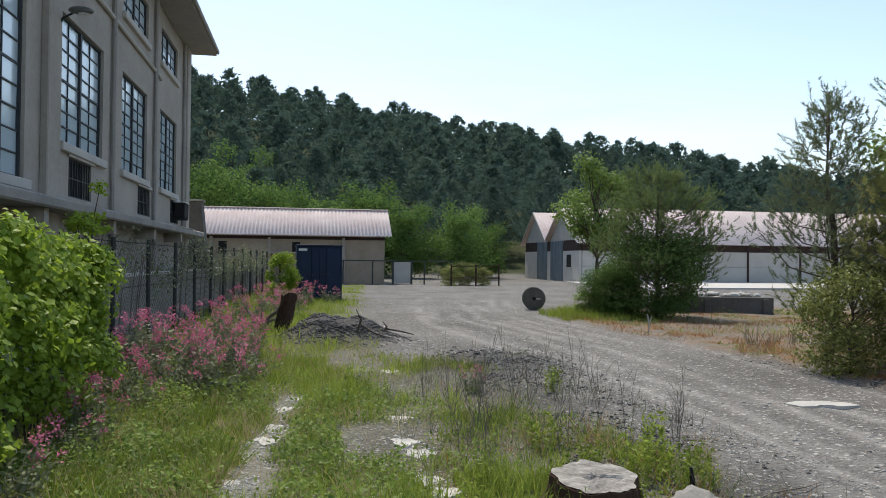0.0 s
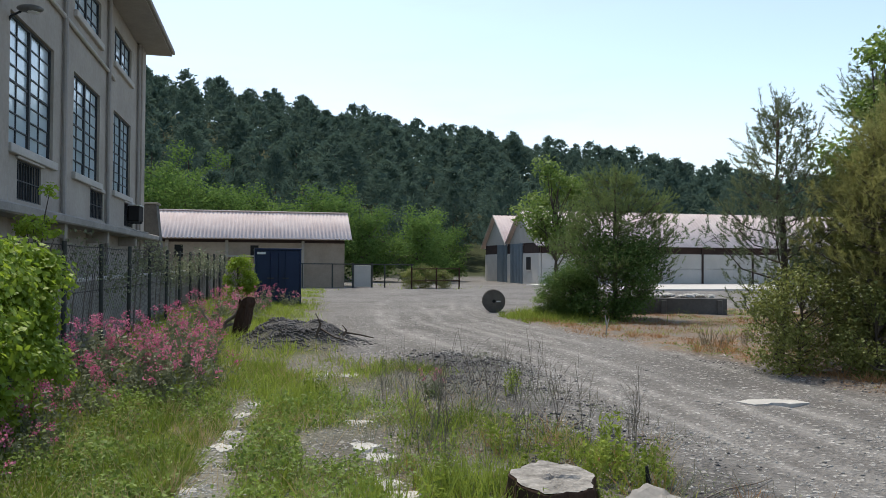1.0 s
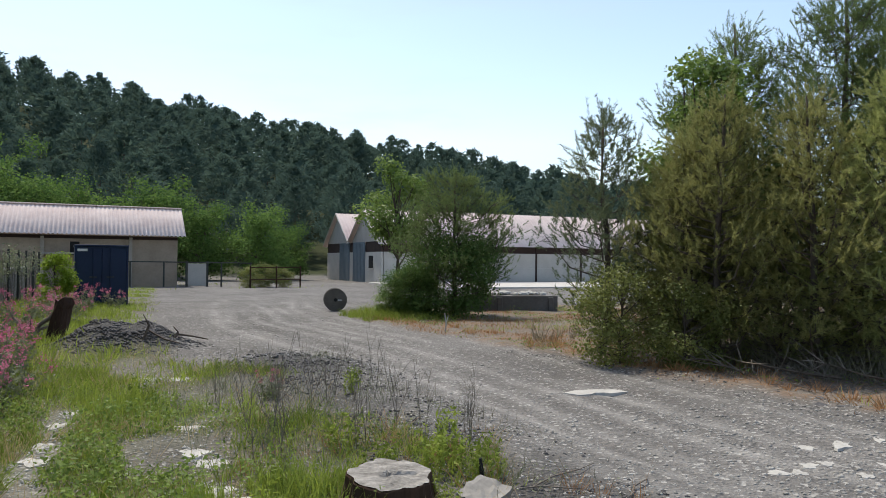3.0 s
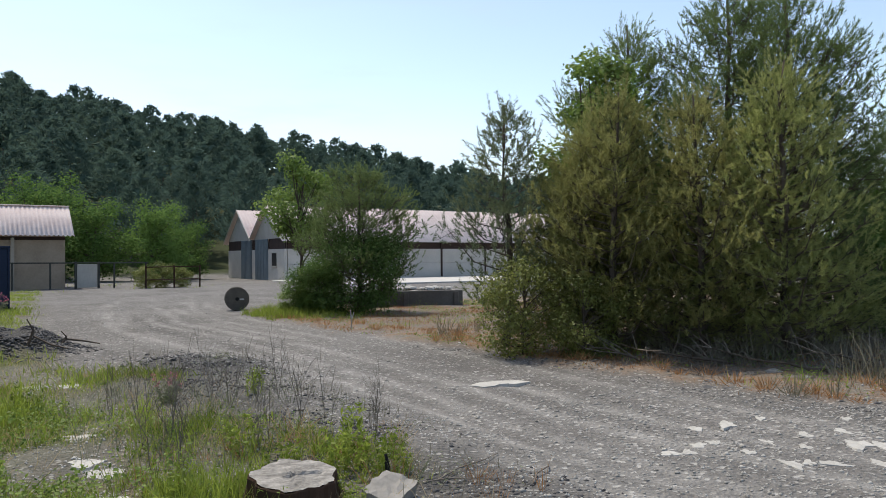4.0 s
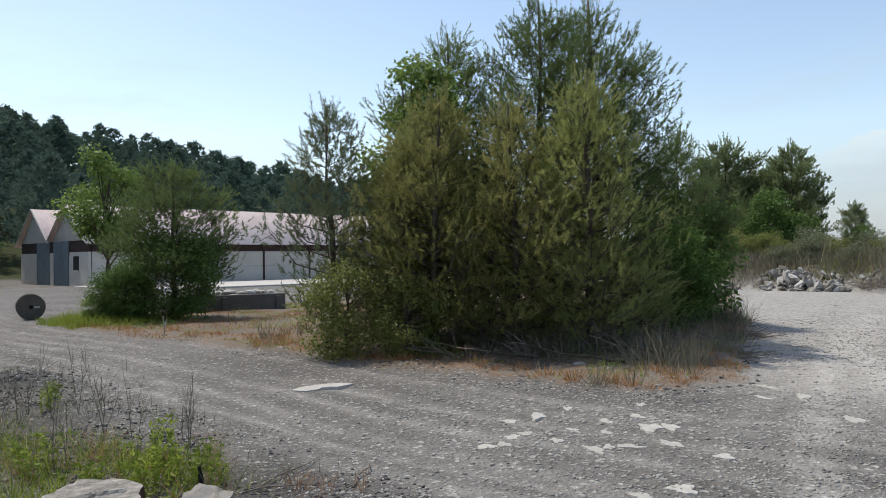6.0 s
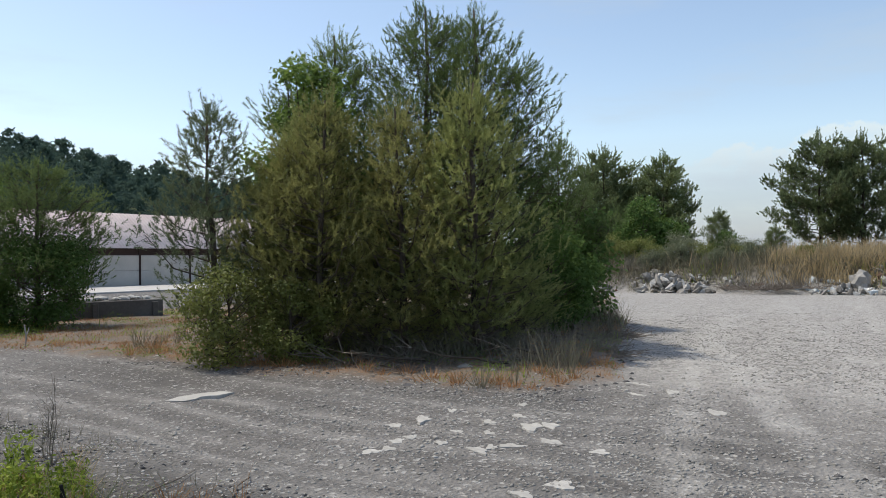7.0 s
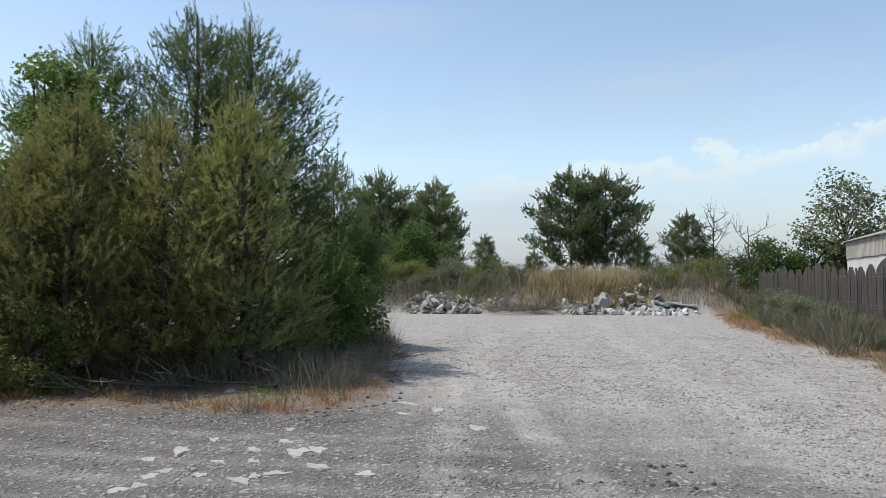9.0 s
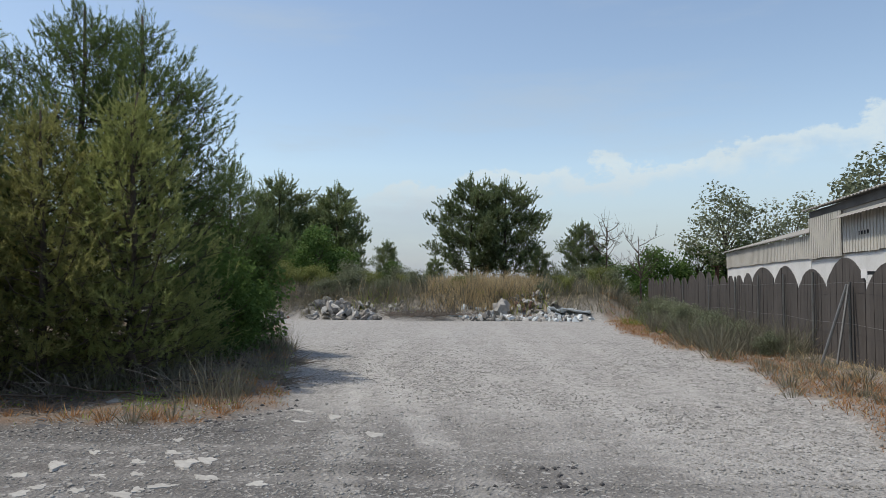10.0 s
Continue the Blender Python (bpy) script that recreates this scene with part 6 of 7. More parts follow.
tussocks("mound_clumps", (37.0, 46.0, -3.5, 19.0), lambda x, y: mound_at(x, y) * step(-0.2, 0.5, wavy(x, y, 0.5, 47.0)), 520, 309, 50, (0.5, 1.3), 0.16, (0.016, 0.03), "weed", "grey-brown bushy weeds on the mound", 0.4, "weeds")


def dry_stalk(seed, tall):
    rng = np.random.default_rng(seed)
    s = thing("dry_stalk", (0, 0, 0), 0, "dead branching weed stalk, thin and dark brown", "weed", "dead weed stalks round the stump")
    bm = bmesh.new()
    for k in range(rng.integers(2, 5)):
        w = np.array([rng.normal(0, 0.16), rng.normal(0, 0.16), 1.0])
        L = tall * rng.uniform(0.55, 1.0)
        line = [w * L * t + rng.normal(size=3) * 0.012 * (t > 0) for t in (0, 0.25, 0.5, 0.75, 1.0)]
        rod(bm, line, [0.0034, 0.003, 0.0025, 0.002, 0.0012], 4)
        for _ in range(11):
            t = rng.uniform(0.3, 0.95)
            a = w * L * t
            rod(bm, [a, a + np.array([rng.normal(0, 0.07), rng.normal(0, 0.07), rng.uniform(0.06, 0.2)])], [0.0016, 0.0009], 3)
    part("stem", bm, M["dead_wood"], s)
    return s


stalks = [lay(dry_stalk(121, 0.95), 2.74, 6.0), lay(dry_stalk(122, 0.8), 3.15, 5.9), lay(dry_stalk(123, 0.7), 2.3, 6.3)]
rng = np.random.default_rng(124)
for k in range(20):
    x, y = rng.uniform(1.2, 3.5), rng.uniform(5.0, 8.8)
    if x > 3.3 - (y - 5) * 0.05:
        continue
    again(stalks[k % 3], x, y, rng.uniform(0, 360), rng.uniform(0.55, 1.25), "", 0.01)


def leafy_weed(seed, tall):
    rng = np.random.default_rng(seed)
    w = thing("leafy_weed", (0, 0, 0), 0, "upright bright green leafy weed", "weed", "green weeds round the stump")
    n = 8
    base = rng.normal(size=(n, 3)) * [0.06, 0.06, 0]
    way = unit(rng.normal(size=(n, 3)) * [0.18, 0.18, 0] + [0, 0, 1])
    L = tall * rng.uniform(0.5, 1, n)
    v, f = blades(base, way, L, np.full(n, 0.008), rng, 0.05)
    tagged(np_part("stem", v, f, M["grass"], w), kind="stuff")
    m = 260
    k = rng.integers(0, n, m)
    p = base[k] + way[k] * (L[k] * rng.uniform(0.08, 1, m))[:, None] + rng.normal(size=(m, 3)) * 0.02
    v, f = leaves(p, unit(rng.normal(size=(m, 3)) + [0, 0, 0.5]), rng.uniform(0.010, 0.020, m), rng, 3.4)
    tagged(np_part("leaf", v, f, M["grass"], w), kind="stuff")
    return w


weed_a = lay(leafy_weed(131, 0.45), 2.35, 5.1)
weed_b = lay(leafy_weed(132, 0.32), 1.95, 5.3)
for k, (x, y, s) in enumerate(((2.55, 5.2, 1.2), (2.7, 5.45, 1.3), (2.2, 5.5, 1.0), (2.75, 5.0, 1.0), (2.05, 6.2, 1.2), (1.2, 5.0, 0.9), (1.05, 4.7, 0.9), (2.6, 4.75, 0.8), (1.4, 5.6, 0.8), (2.9, 4.9, 0.6), (3.0, 5.3, 0.8), (1.9, 4.95, 0.7), (1.7, 5.15, 0.7), (1.55, 4.2, 0.6), (1.85, 4.12, 0.5), (2.12, 4.2, 0.6), (1.4, 4.4, 0.7), (2.25, 4.55, 0.6), (0.6, 9.2, 1.1), (2.9, 8.6, 0.8), (3.2, 9.3, 0.8))):
    again(weed_a if k % 2 else weed_b, x, y, 50 * k, s, "", 0.01)


# ---- stump, block, log, stones ----
def rough_rock(bm, centre, size, rng, squash=(1, 1, 0.7), turn=None, div=1):
    r = bmesh.ops.create_icosphere(bm, subdivisions=div, radius=1.0)
    q = Euler(rng.uniform(0, 6.28, 3)).to_matrix() if turn is None else turn
    for v in r["verts"]:
        p = v.co * float(rng.uniform(0.72, 1.2))
        p = Vector((p.x * squash[0], p.y * squash[1], p.z * squash[2])) * size
        v.co = q @ p + Vector(centre)


def build_stump():
    rng = np.random.default_rng(141)
    s = thing("tree_stump", (1.88, 4.62, float(height(1.88, 4.62)) - 0.02), 0, "broad grey sawn tree stump with flared roots", "stump")
    n = 44
    out = lambda a: 0.280 + 0.030 * math.sin(2 * a + 0.6) + 0.014 * math.sin(5 * a) + 0.011 * math.sin(9 * a + 1) + 0.006 * math.sin(17 * a)
    root = lambda a: 1 + 0.35 * max(0, math.sin(3 * a + 0.4)) ** 2 + 0.12 * math.sin(7 * a)
    tilt = lambda x, y: 0.29 + 0.12 * y - 0.06 * x
    bm = bmesh.new()
    rings = []
    for k, t in enumerate((0.0, 0.3, 0.6, 0.85, 0.97, 1.0)):
        ring = []
        for i in range(n):
            a = i * 2 * math.pi / n
            r = out(a) * (1 + (root(a) - 1 + 0.22) * (1 - t) ** 1.6) * (0.975 if t == 1.0 else 1.0)
            x, y = r * math.cos(a), r * math.sin(a)
            ring.append(bm.verts.new((x, y, tilt(x, y) * t - 0.06 * (1 - t) + (float(rng.normal(0, 0.004))))))
        rings.append(ring)
    for a, c in zip(rings, rings[1:]):
        for i in range(n):
            bm.faces.new((a[i], a[(i + 1) % n], c[(i + 1) % n], c[i]))
    part("bark", bm, M["rot_wood"], s)
    bm = bmesh.new()
    prev = None
    for k in range(9):
        f = 1 - k / 9
        ring = []
        for i in range(n):
            a = i * 2 * math.pi / n
            r = out(a) * 0.97 * f
            x, y = r * math.cos(a), r * math.sin(a)
            crack = 0.05 * math.exp(-((y - 0.015 + 0.15 * x) / 0.013) ** 2) * (1 if -0.02 < x < 0.2 else 0)
            crack += 0.06 * math.exp(-(((x + 0.03) / 0.045) ** 2 + ((y + 0.02) / 0.018) ** 2))
            ring.append(bm.verts.new((x, y, tilt(x, y) + 0.004 + 0.0022 * float(rng.normal()) - 0.7 * crack)))
        if prev:
            for i in range(n):
                bm.faces.new((prev[i], prev[(i + 1) % n], ring[(i + 1) % n], ring[i]))
        prev = ring
    bm.faces.new(prev)
    part("sawn_top", bm, M["stump_top"], s, "pale grey cracked sawn face")
    for k in range(44):
        a = rng.uniform(2.3, 5.6)
        p = Vector((0.36 * math.cos(a), 0.36 * math.sin(a), 0.1))
        bm = rod(bmesh.new(), [p, p + Vector((0.12 * math.cos(a), 0.12 * math.sin(a), -0.13)) * float(rng.uniform(0.6, 1.3))], [0.014, 0.008], 4)
        part("splinter", bm, M["dead_wood"], s)


build_stump()


def build_block():
    b = thing("concrete_block", (2.47, 4.42, 0.0), 0, "broken pale concrete block leaning in the weeds", "concrete block")
    b.matrix_basis = pose(2.47, 4.40, float(height(2.47, 4.4)) + 0.055, 14, -8, 32)
    bm = bmesh.new()
    rng = np.random.default_rng(151)
    bmesh.ops.create_grid(bm, x_segments=6, y_segments=6, size=1)
    r = bmesh.ops.extrude_face_region(bm, geom=list(bm.faces))
    for v in [e for e in r["geom"] if isinstance(e, bmesh.types.BMVert)]:
        v.co.z -= 1
    for v in bm.verts:
        v.co = Vector((v.co.x * 0.17, v.co.y * 0.13, v.co.z * 0.13 + 0.06)) + Vector(rng.normal(0, 0.006, 3))
    bmesh.ops.recalc_face_normals(bm, faces=bm.faces)
    part("block", bm, M["concrete"], b)
    p = thing("charred_stake", (2.62, 4.72, float(height(2.62, 4.72))), 0, "short charred wooden stake in the ground", "stake")
    part("stake", rod(bmesh.new(), [(0, 0, -0.1), (0.01, 0, 0.12), (-0.005, 0.0, 0.22)], [0.02, 0.018, 0.01], 6), M["void"], p)
    st = thing("pale_stick", (7.55, 15.6, float(height(7.55, 15.6))), 20, "bleached forked stick standing at the track's edge", "stick")
    part("wood", rod(bmesh.new(), [(0, 0, -0.05), (0.03, 0, 0.2), (-0.02, 0, 0.45)], [0.02, 0.02, 0.012], 5), M["white_stone"], st)
    part("wood", rod(bmesh.new(), [(0.02, 0, 0.2), (0.12, 0.02, 0.38)], [0.015, 0.008], 5), M["white_stone"], st)
    for k, (x, y, a, L) in enumerate(((3.4, 4.75, 20, 0.9), (3.75, 4.3, 35, 0.6), (3.1, 4.5, -30, 0.5))):
        t = thing("fallen_branch", (x, y, float(height(x, y)) + 0.015), a, "thin bleached fallen branch on the gravel", "branch")
        part("wood", rod(bmesh.new(), [(-L / 2, 0, 0), (-L / 6, 0.03, 0.015), (L / 6, -0.01, 0.02), (L / 2, 0.05, 0.0)], [0.007, 0.007, 0.006, 0.003], 5), M["dead_wood"], t)


build_block()


def dead_limb(x, y, turn, long, seed):
    """A bare fallen limb with side twigs, propped off the ground on them."""
    rng = np.random.default_rng(seed)
    d = thing("fallen_limb", (x, y, float(height(x, y)) + 0.04), turn, "bare grey dead limb lying under the pines", "branch", "dead limbs under the pines")
    line = [np.array([long * (k / 6 - 0.5), 0.05 * rng.normal(), 0.02 + 0.22 * k / 6 + 0.03 * rng.normal() * (k > 0)]) for k in range(7)]
    part("wood", rod(bmesh.new(), line, [0.024 - 0.003 * k for k in range(7)], 5), M["bark"], d)
    for k in range(10):
        a = line[int(rng.integers(1, 7))]
        w = unit(rng.normal(size=3) * [0.5, 1.0, 0.5] + [0.7, 0, 0.35]) * rng.uniform(0.25, 0.7)
        part("side_twig", rod(bmesh.new(), [a, a + w * 0.5 + rng.normal(size=3) * 0.03, a + w], [0.009, 0.006, 0.002], 4), M["dead_wood"], d)


for k, (x, y, turn, long) in enumerate(((8.9, 7.4, 150, 1.6), (9.6, 6.3, 120, 1.5), (10.4, 5.6, 170, 1.9), (11.4, 5.6, 20, 1.8), (12.6, 5.9, 160, 1.6), (13.8, 6.3, 30, 1.4), (8.5, 8.3, 100, 1.2))):
    dead_limb(x, y, turn, long, 320 + k)


def build_log():
    s = thing("rotten_log", (-0.55, 16.0, 0.1), 12, "upright rotten dark brown log with pale torn top", "log")
    rng = np.random.default_rng(161)
    bm = bmesh.new()
    n, rings = 18, []
    for t in (0, 0.2, 0.5, 0.8, 1.0):
        ring = []
        for i in range(n):
            a = i * 2 * math.pi / n
            r = 0.155 * (1 + 0.12 * math.sin(3 * a + t) + 0.08 * float(rng.normal())) * (1.12 - 0.12 * t)
            ring.append(bm.verts.new((r * math.cos(a) + 0.13 * t, r * math.sin(a), 0.74 * t + (0.05 * float(rng.normal()) if t == 1 else 0))))
        rings.append(ring)
    for a, c in zip(rings, rings[1:]):
        for i in range(n):
            bm.faces.new((a[i], a[(i + 1) % n], c[(i + 1) % n], c[i]))
    bm.faces.new(rings[-1])
    part("trunk", bm, M["rot_wood"], s)
    for k in range(3):
        bm = bmesh.new()
        rough_rock(bm, (0.03 + 0.08 * k, -0.08, 0.75), 0.04, rng)
        part("torn_fibre", bm, M["white_stone"], s)
    r = thing("root_tangle", (-1.05, 16.1, 0.05), 0, "tangle of bleached roots against the log", "roots")
    for k in range(9):
        a = rng.uniform(0, 6.28)
        e = np.array([math.cos(a) * 0.4, math.sin(a) * 0.25, rng.uniform(0.1, 0.55)])
        part("root", rod(bmesh.new(), [(0.1 * math.cos(a), 0, 0), e * 0.5 + [0, 0, 0.1], e, e * 1.25 + [0, 0, 0.03]], [0.045, 0.035, 0.025, 0.008], 5), M["dead_wood"], r)
    for k, (x, y, h) in enumerate(((1.0, 14.4, 0.5), (1.55, 14.9, 0.25))):
        t = thing("dead_branch", (x, y, float(height(x, y)) - 0.02), 30 * k, "dark dead branch stuck in the slag heap", "branch")
        part("wood", rod(bmesh.new(), [(-0.1, 0, 0), (0.0, 0.0, h * 0.6), (-0.1, 0, h)], [0.03, 0.022, 0.01], 5), M["bark"], t)
        part("wood", rod(bmesh.new(), [(0, 0, h * 0.4), (0.25, -0.1, 0.05), (0.5, -0.25, -0.02)], [0.022, 0.018, 0.01], 5), M["bark"], t)


build_log()


def pebbles(name, area, keep, count, seed, size, material, label):
    x, y, g = scatter(area, keep, count, seed)
    n = len(x)
    c = np.stack([x, y, height(x, y)], 1)
    o = np.array([[1, 0, 0], [0, 1, 0], [-1, 0, 0], [0, -1, 0], [0, 0, 1], [0, 0, -1]], float)
    v = o[None] * g.uniform(0.55, 1.3, (n, 6, 1)) * (g.uniform(*size, n) ** 1.0)[:, None, None] * [1, 1, 0.6]
    a = g.uniform(0, 6.28, n)
    ca, sa = np.cos(a)[:, None], np.sin(a)[:, None]
    v = np.stack([v[..., 0] * ca - v[..., 1] * sa, v[..., 0] * sa + v[..., 1] * ca, v[..., 2]], -1) + c[:, None]
    f = np.array([[0, 1, 4], [1, 2, 4], [2, 3, 4], [3, 0, 4], [1, 0, 5], [2, 1, 5], [3, 2, 5], [0, 3, 5]])
    f = (np.arange(n)[:, None, None] * 6 + f).reshape(-1, 3)
    return tagged(np_part(name, v.reshape(-1, 3), f, M[material]), label, "gravel", kind="stuff")


bare = lambda x, y: (1 - zones(x, y)[0] * 0.75) * (1 - zones(x, y)[1]) * (1 - zones(x, y)[3])
pebbles("gravel_chips", (-2.5, 14.0, -3.5, 16.0), lambda x, y: bare(x, y) * step(17, 5, np.hypot(x, y)), 42000, 171, (0.006, 0.017), "pebble", "grey limestone chips strewn over the yard")
pebbles("gravel_stones", (-2.0, 26.0, -5.0, 24.0), lambda x, y: bare(x, y), 5000, 172, (0.014, 0.036), "pebble", "larger grey stones strewn over the yard")
pebbles("track_stones", (4.0, 27.0, -4.2, 6.5), lambda x, y: bare(x, y) * step(28, 7, np.hypot(x, y)) * step(-0.9, 0.3, wavy(x, y, 0.6, 33.0)), 52000, 178, (0.008, 0.028), "pebble", "pale crushed stone on the eastern track")
pebbles("pale_chips", (-1.5, 4.0, 3.5, 13.0), lambda x, y: 0.6 * step(-0.5, 0.5, wavy(x, y, 0.9, 2.1)), 12000, 173, (0.008, 0.022), "white_stone", "white stone chips in the lawn")
heap_at = lambda x, y: np.exp(-(((x - 0.6) / 1.15) ** 2 + ((y - 15.0) / 1.05) ** 2) ** 2)
pebbles("slag_lumps", (-0.9, 2.2, 13.4, 16.8), heap_at, 9000, 174, (0.015, 0.05), "slag", "dark grey slag lumps heaped on the ground")
ridge_at = lambda x, y: 0.5 * np.exp(-(((x - 2.9) / 0.9) ** 2 + ((y - 11.2) / 1.6) ** 2))
pebbles("spoil_lumps", (1.4, 4.4, 8.5, 14.0), ridge_at, 7000, 175, (0.012, 0.04), "slag", "dark spoil lumps beside the track")
pebbles("bank_lumps", (1.8, 4.0, 3.4, 11.0), lambda x, y: 0.6 * np.exp(-((x - 2.9 + 0.05 * (y - 6)) / 0.7) ** 2) * step(-0.4, 0.5, wavy(x, y, 2.0, 19.5)), 14000, 1751, (0.008, 0.030), "slag", "dark earth and stone lumps between lawn and track")
pebbles("track_lumps", (6.0, 7.5, -0.7, 0.8), lambda x, y: np.exp(-(((x - 6.75) / 0.4) ** 2 + ((y - 0.05) / 0.3) ** 2)), 170, 1752, (0.012, 0.045), "slag", "dark lumps scraped up on the gravel track")
pebbles("edge_spoil", (8.0, 13.0, 3.2, 5.6), lambda x, y: 0.6 * np.exp(-((y - np.interp(x, *zip(*ISLAND_SOUTH)) + 0.1) / 0.22) ** 2) * step(-0.3, 0.5, wavy(x, y, 1.6, 63.0)), 1800, 1753, (0.012, 0.045), "slag", "dark earth lumps along the island's edge")
pebbles("road_edge_lumps", (7.0, 9.5, 3.5, 12.0), lambda x, y: 0.5 * np.exp(-((x - edge(y, ISLAND_WEST) + 0.2) / 0.25) ** 2), 3000, 176, (0.010, 0.03), "slag", "dark earth lumps at the track's edge")


def flat_stone(x, y, w, d, turn, seed, material, label, thick=0.03, group=""):
    rng = np.random.default_rng(seed)
    s = thing("flat_stone", (x, y, float(height(x, y)) + 0.001), turn, label, "stone", group)
    bm = bmesh.new()
    n = 20
    pts = []
    for i in range(n):
        a = i * 2 * math.pi / n
        k = rng.uniform(0.82, 1.10) * (1 + 0.20 * math.sin(3 * a + seed) + 0.14 * math.sin(5 * a + 2 * seed))
        pts.append((w / 2 * k * math.cos(a), d / 2 * k * math.sin(a)))
    lo = [bm.verts.new((px, py, -0.02)) for px, py in pts]
    hi = [bm.verts.new((px * 0.93, py * 0.93, thick + float(rng.normal(0, 0.0015)))) for px, py in pts]
    mid = bm.verts.new((0, 0, thick + 0.005))
    for i in range(n):
        bm.faces.new((lo[i], lo[(i + 1) % n], hi[(i + 1) % n], hi[i]))
        bm.faces.new((hi[i], hi[(i + 1) % n], mid))
    part("stone", bm, M[material], s)
    return s


WORN = "white stones flush with the gravel"
FLAT = ((5.99, 4.70, .34, .16), (6.39, 4.62, .32, .18), (5.05, 4.19, .16, .20), (5.21, 4.13, .18, .13), (5.45, 4.22, .22, .15), (5.62, 4.2, .16, .14), (6.19, 4.05, .22, .14), (5.56, 3.41, .28, .15), (5.81, 3.22, .13, .24), (5.70, 3.36, .2, .1),
        (6.6, 3.94, .24, .12), (6.99, 3.80, .26, .12), (6.58, 3.44, .34, .22), (6.72, 3.30, .3, .18), (6.16, 3.01, .34, .18), (5.60, 3.83, .17, .11), (6.04, 2.49, .18, .16), (5.03, 2.36, .24, .2), (4.75, 2.52, .22, .16), (9.53, 3.42, .42, .14),
        (9.11, 2.86, .34, .16), (8.22, 2.10, .36, .20), (6.28, 3.74, .22, .11), (8.8, 3.2, .3, .1), (7.6, 4.1, .2, .1), (6.9, 4.6, .22, .1))
for k, (x, y, w, d) in enumerate(FLAT):
    flat_stone(x, y, w * 0.98, d * 0.98, 25 + 13 * (k % 4), 200 + k, "worn_stone", "white worn stone flush with the gravel track", 0.004, WORN)
for k, (x, y, w, d) in enumerate(((0.95, 7.59, .26, .22), (0.86, 6.62, .28, .32), (0.96, 6.3, .30, .34), (0.9, 5.54, .28, .26), (0.97, 5.2, .32, .28), (1.05, 4.95, .2, .2), (0.78, 11.0, .4, .3), (1.17, 10.7, .3, .3), (-0.25, 8.4, .2, .34), (-0.33, 7.5, .2, .3), (-0.36, 6.9, .24, .36), (-0.55, 5.6, .14, .2), (-0.1, 9.0, .2, .2))):
    flat_stone(x, y, w * 0.95, d * 0.95, 20 * k, 240 + k, "white_stone", "crumbled white stone showing through the grass", 0.008, "white stones in the lawn")
pebbles("worn_chips", (4.6, 9.6, 2.0, 4.9), lambda x, y: 0.5 * step(0.1, 0.8, wavy(x, y, 2.2, 29.0)), 1600, 1781, (0.010, 0.035), "worn_stone", "pale stone chips on the gravel track")
chips_at = lambda x, y: np.max([np.exp(-(((x - a) / 0.13) ** 2 + ((y - c) / 0.2) ** 2)) for a, c in ((0.95, 7.59), (0.86, 6.6), (0.96, 6.3), (0.9, 5.5), (0.97, 5.15), (0.8, 11.0), (1.15, 10.7), (-0.25, 8.4), (-0.3, 7.9), (-0.33, 7.4), (-0.37, 6.9), (-0.4, 6.4), (-0.5, 5.6), (-0.1, 9.0))], 0)
pebbles("white_chips", (-0.9, 1.5, 4.6, 11.6), chips_at, 15000, 177, (0.008, 0.026), "white_stone", "crumbled white stone chips in the lawn")


def build_slab():
    s = thing("white_slab", (5.95, 7.79, float(height(5.95, 7.79)) + 0.0), -8, "broken white plasterboard slab lying on the track", "slab")
    bm = bmesh.new()
    pts = ((-0.42, 0.03), (-0.30, -0.17), (-0.12, -0.14), (-0.02, -0.06), (0.10, -0.08), (0.16, -0.15), (0.44, -0.09), (0.36, 0.10), (0.05, 0.17), (-0.2, 0.16))
    lo = [bm.verts.new((x, y, -0.01)) for x, y in pts]
    hi = [bm.verts.new((x, y, 0.032)) for x, y in pts]
    bm.faces.new(hi)
    bm.faces.new(lo[::-1])
    for i in range(len(pts)):
        j = (i + 1) % len(pts)
        bm.faces.new((lo[i], lo[j], hi[j], hi[i]))
    part("board", bm, M["white_stone"], s)
    rng = np.random.default_rng(261)
    for k, (x, y, r, m) in enumerate(((8.15, 3.65, 0.11, "slag"), (7.18, 2.69, 0.055, "slag"), (8.0, 6.1, 0.13, "slag"), (7.51, 8.43, 0.05, "slag"), (10.94, -2.01, 0.10, "slag"), (6.67, -0.11, 0.06, "pebble"), (6.56, -0.01, 0.05, "slag"), (6.62, 0.15, 0.06, "slag"), (6.75, 0.0, 0.04, "slag"), (6.3, 7.5, 0.04, "slag"),
                                      (7.9, 11.6, 0.06, "white_stone"), (8.3, 8.4, 0.05, "white_stone"), (9.6, 6.2, 0.17, "pebble"), (9.4, 5.6, 0.09, "pebble"), (8.3, 6.3, 0.10, "slag"), (8.15, 5.9, 0.08, "slag"), (14.5, -4.2, 0.10, "pebble"), (15.5, -4.0, 0.13, "pebble"), (17.5, -4.3, 0.11, "pebble"))):
        t = thing("loose_stone", (x, y, float(height(x, y)) + r * 0.12), 0, {"slag": "dark rough lump lying on the gravel", "pebble": "grey rough stone lying on the ground", "white_stone": "small white stone in the dry grass"}[m], "stone")
        bm = bmesh.new()
        rough_rock(bm, (0, 0, -r * 0.2), r * 0.75, rng, (1.2, 0.75, 0.45), Matrix.Rotation(float(rng.uniform(0, 6)), 3, "Z"))
        part("stone", bm, M[m], t)


build_slab()


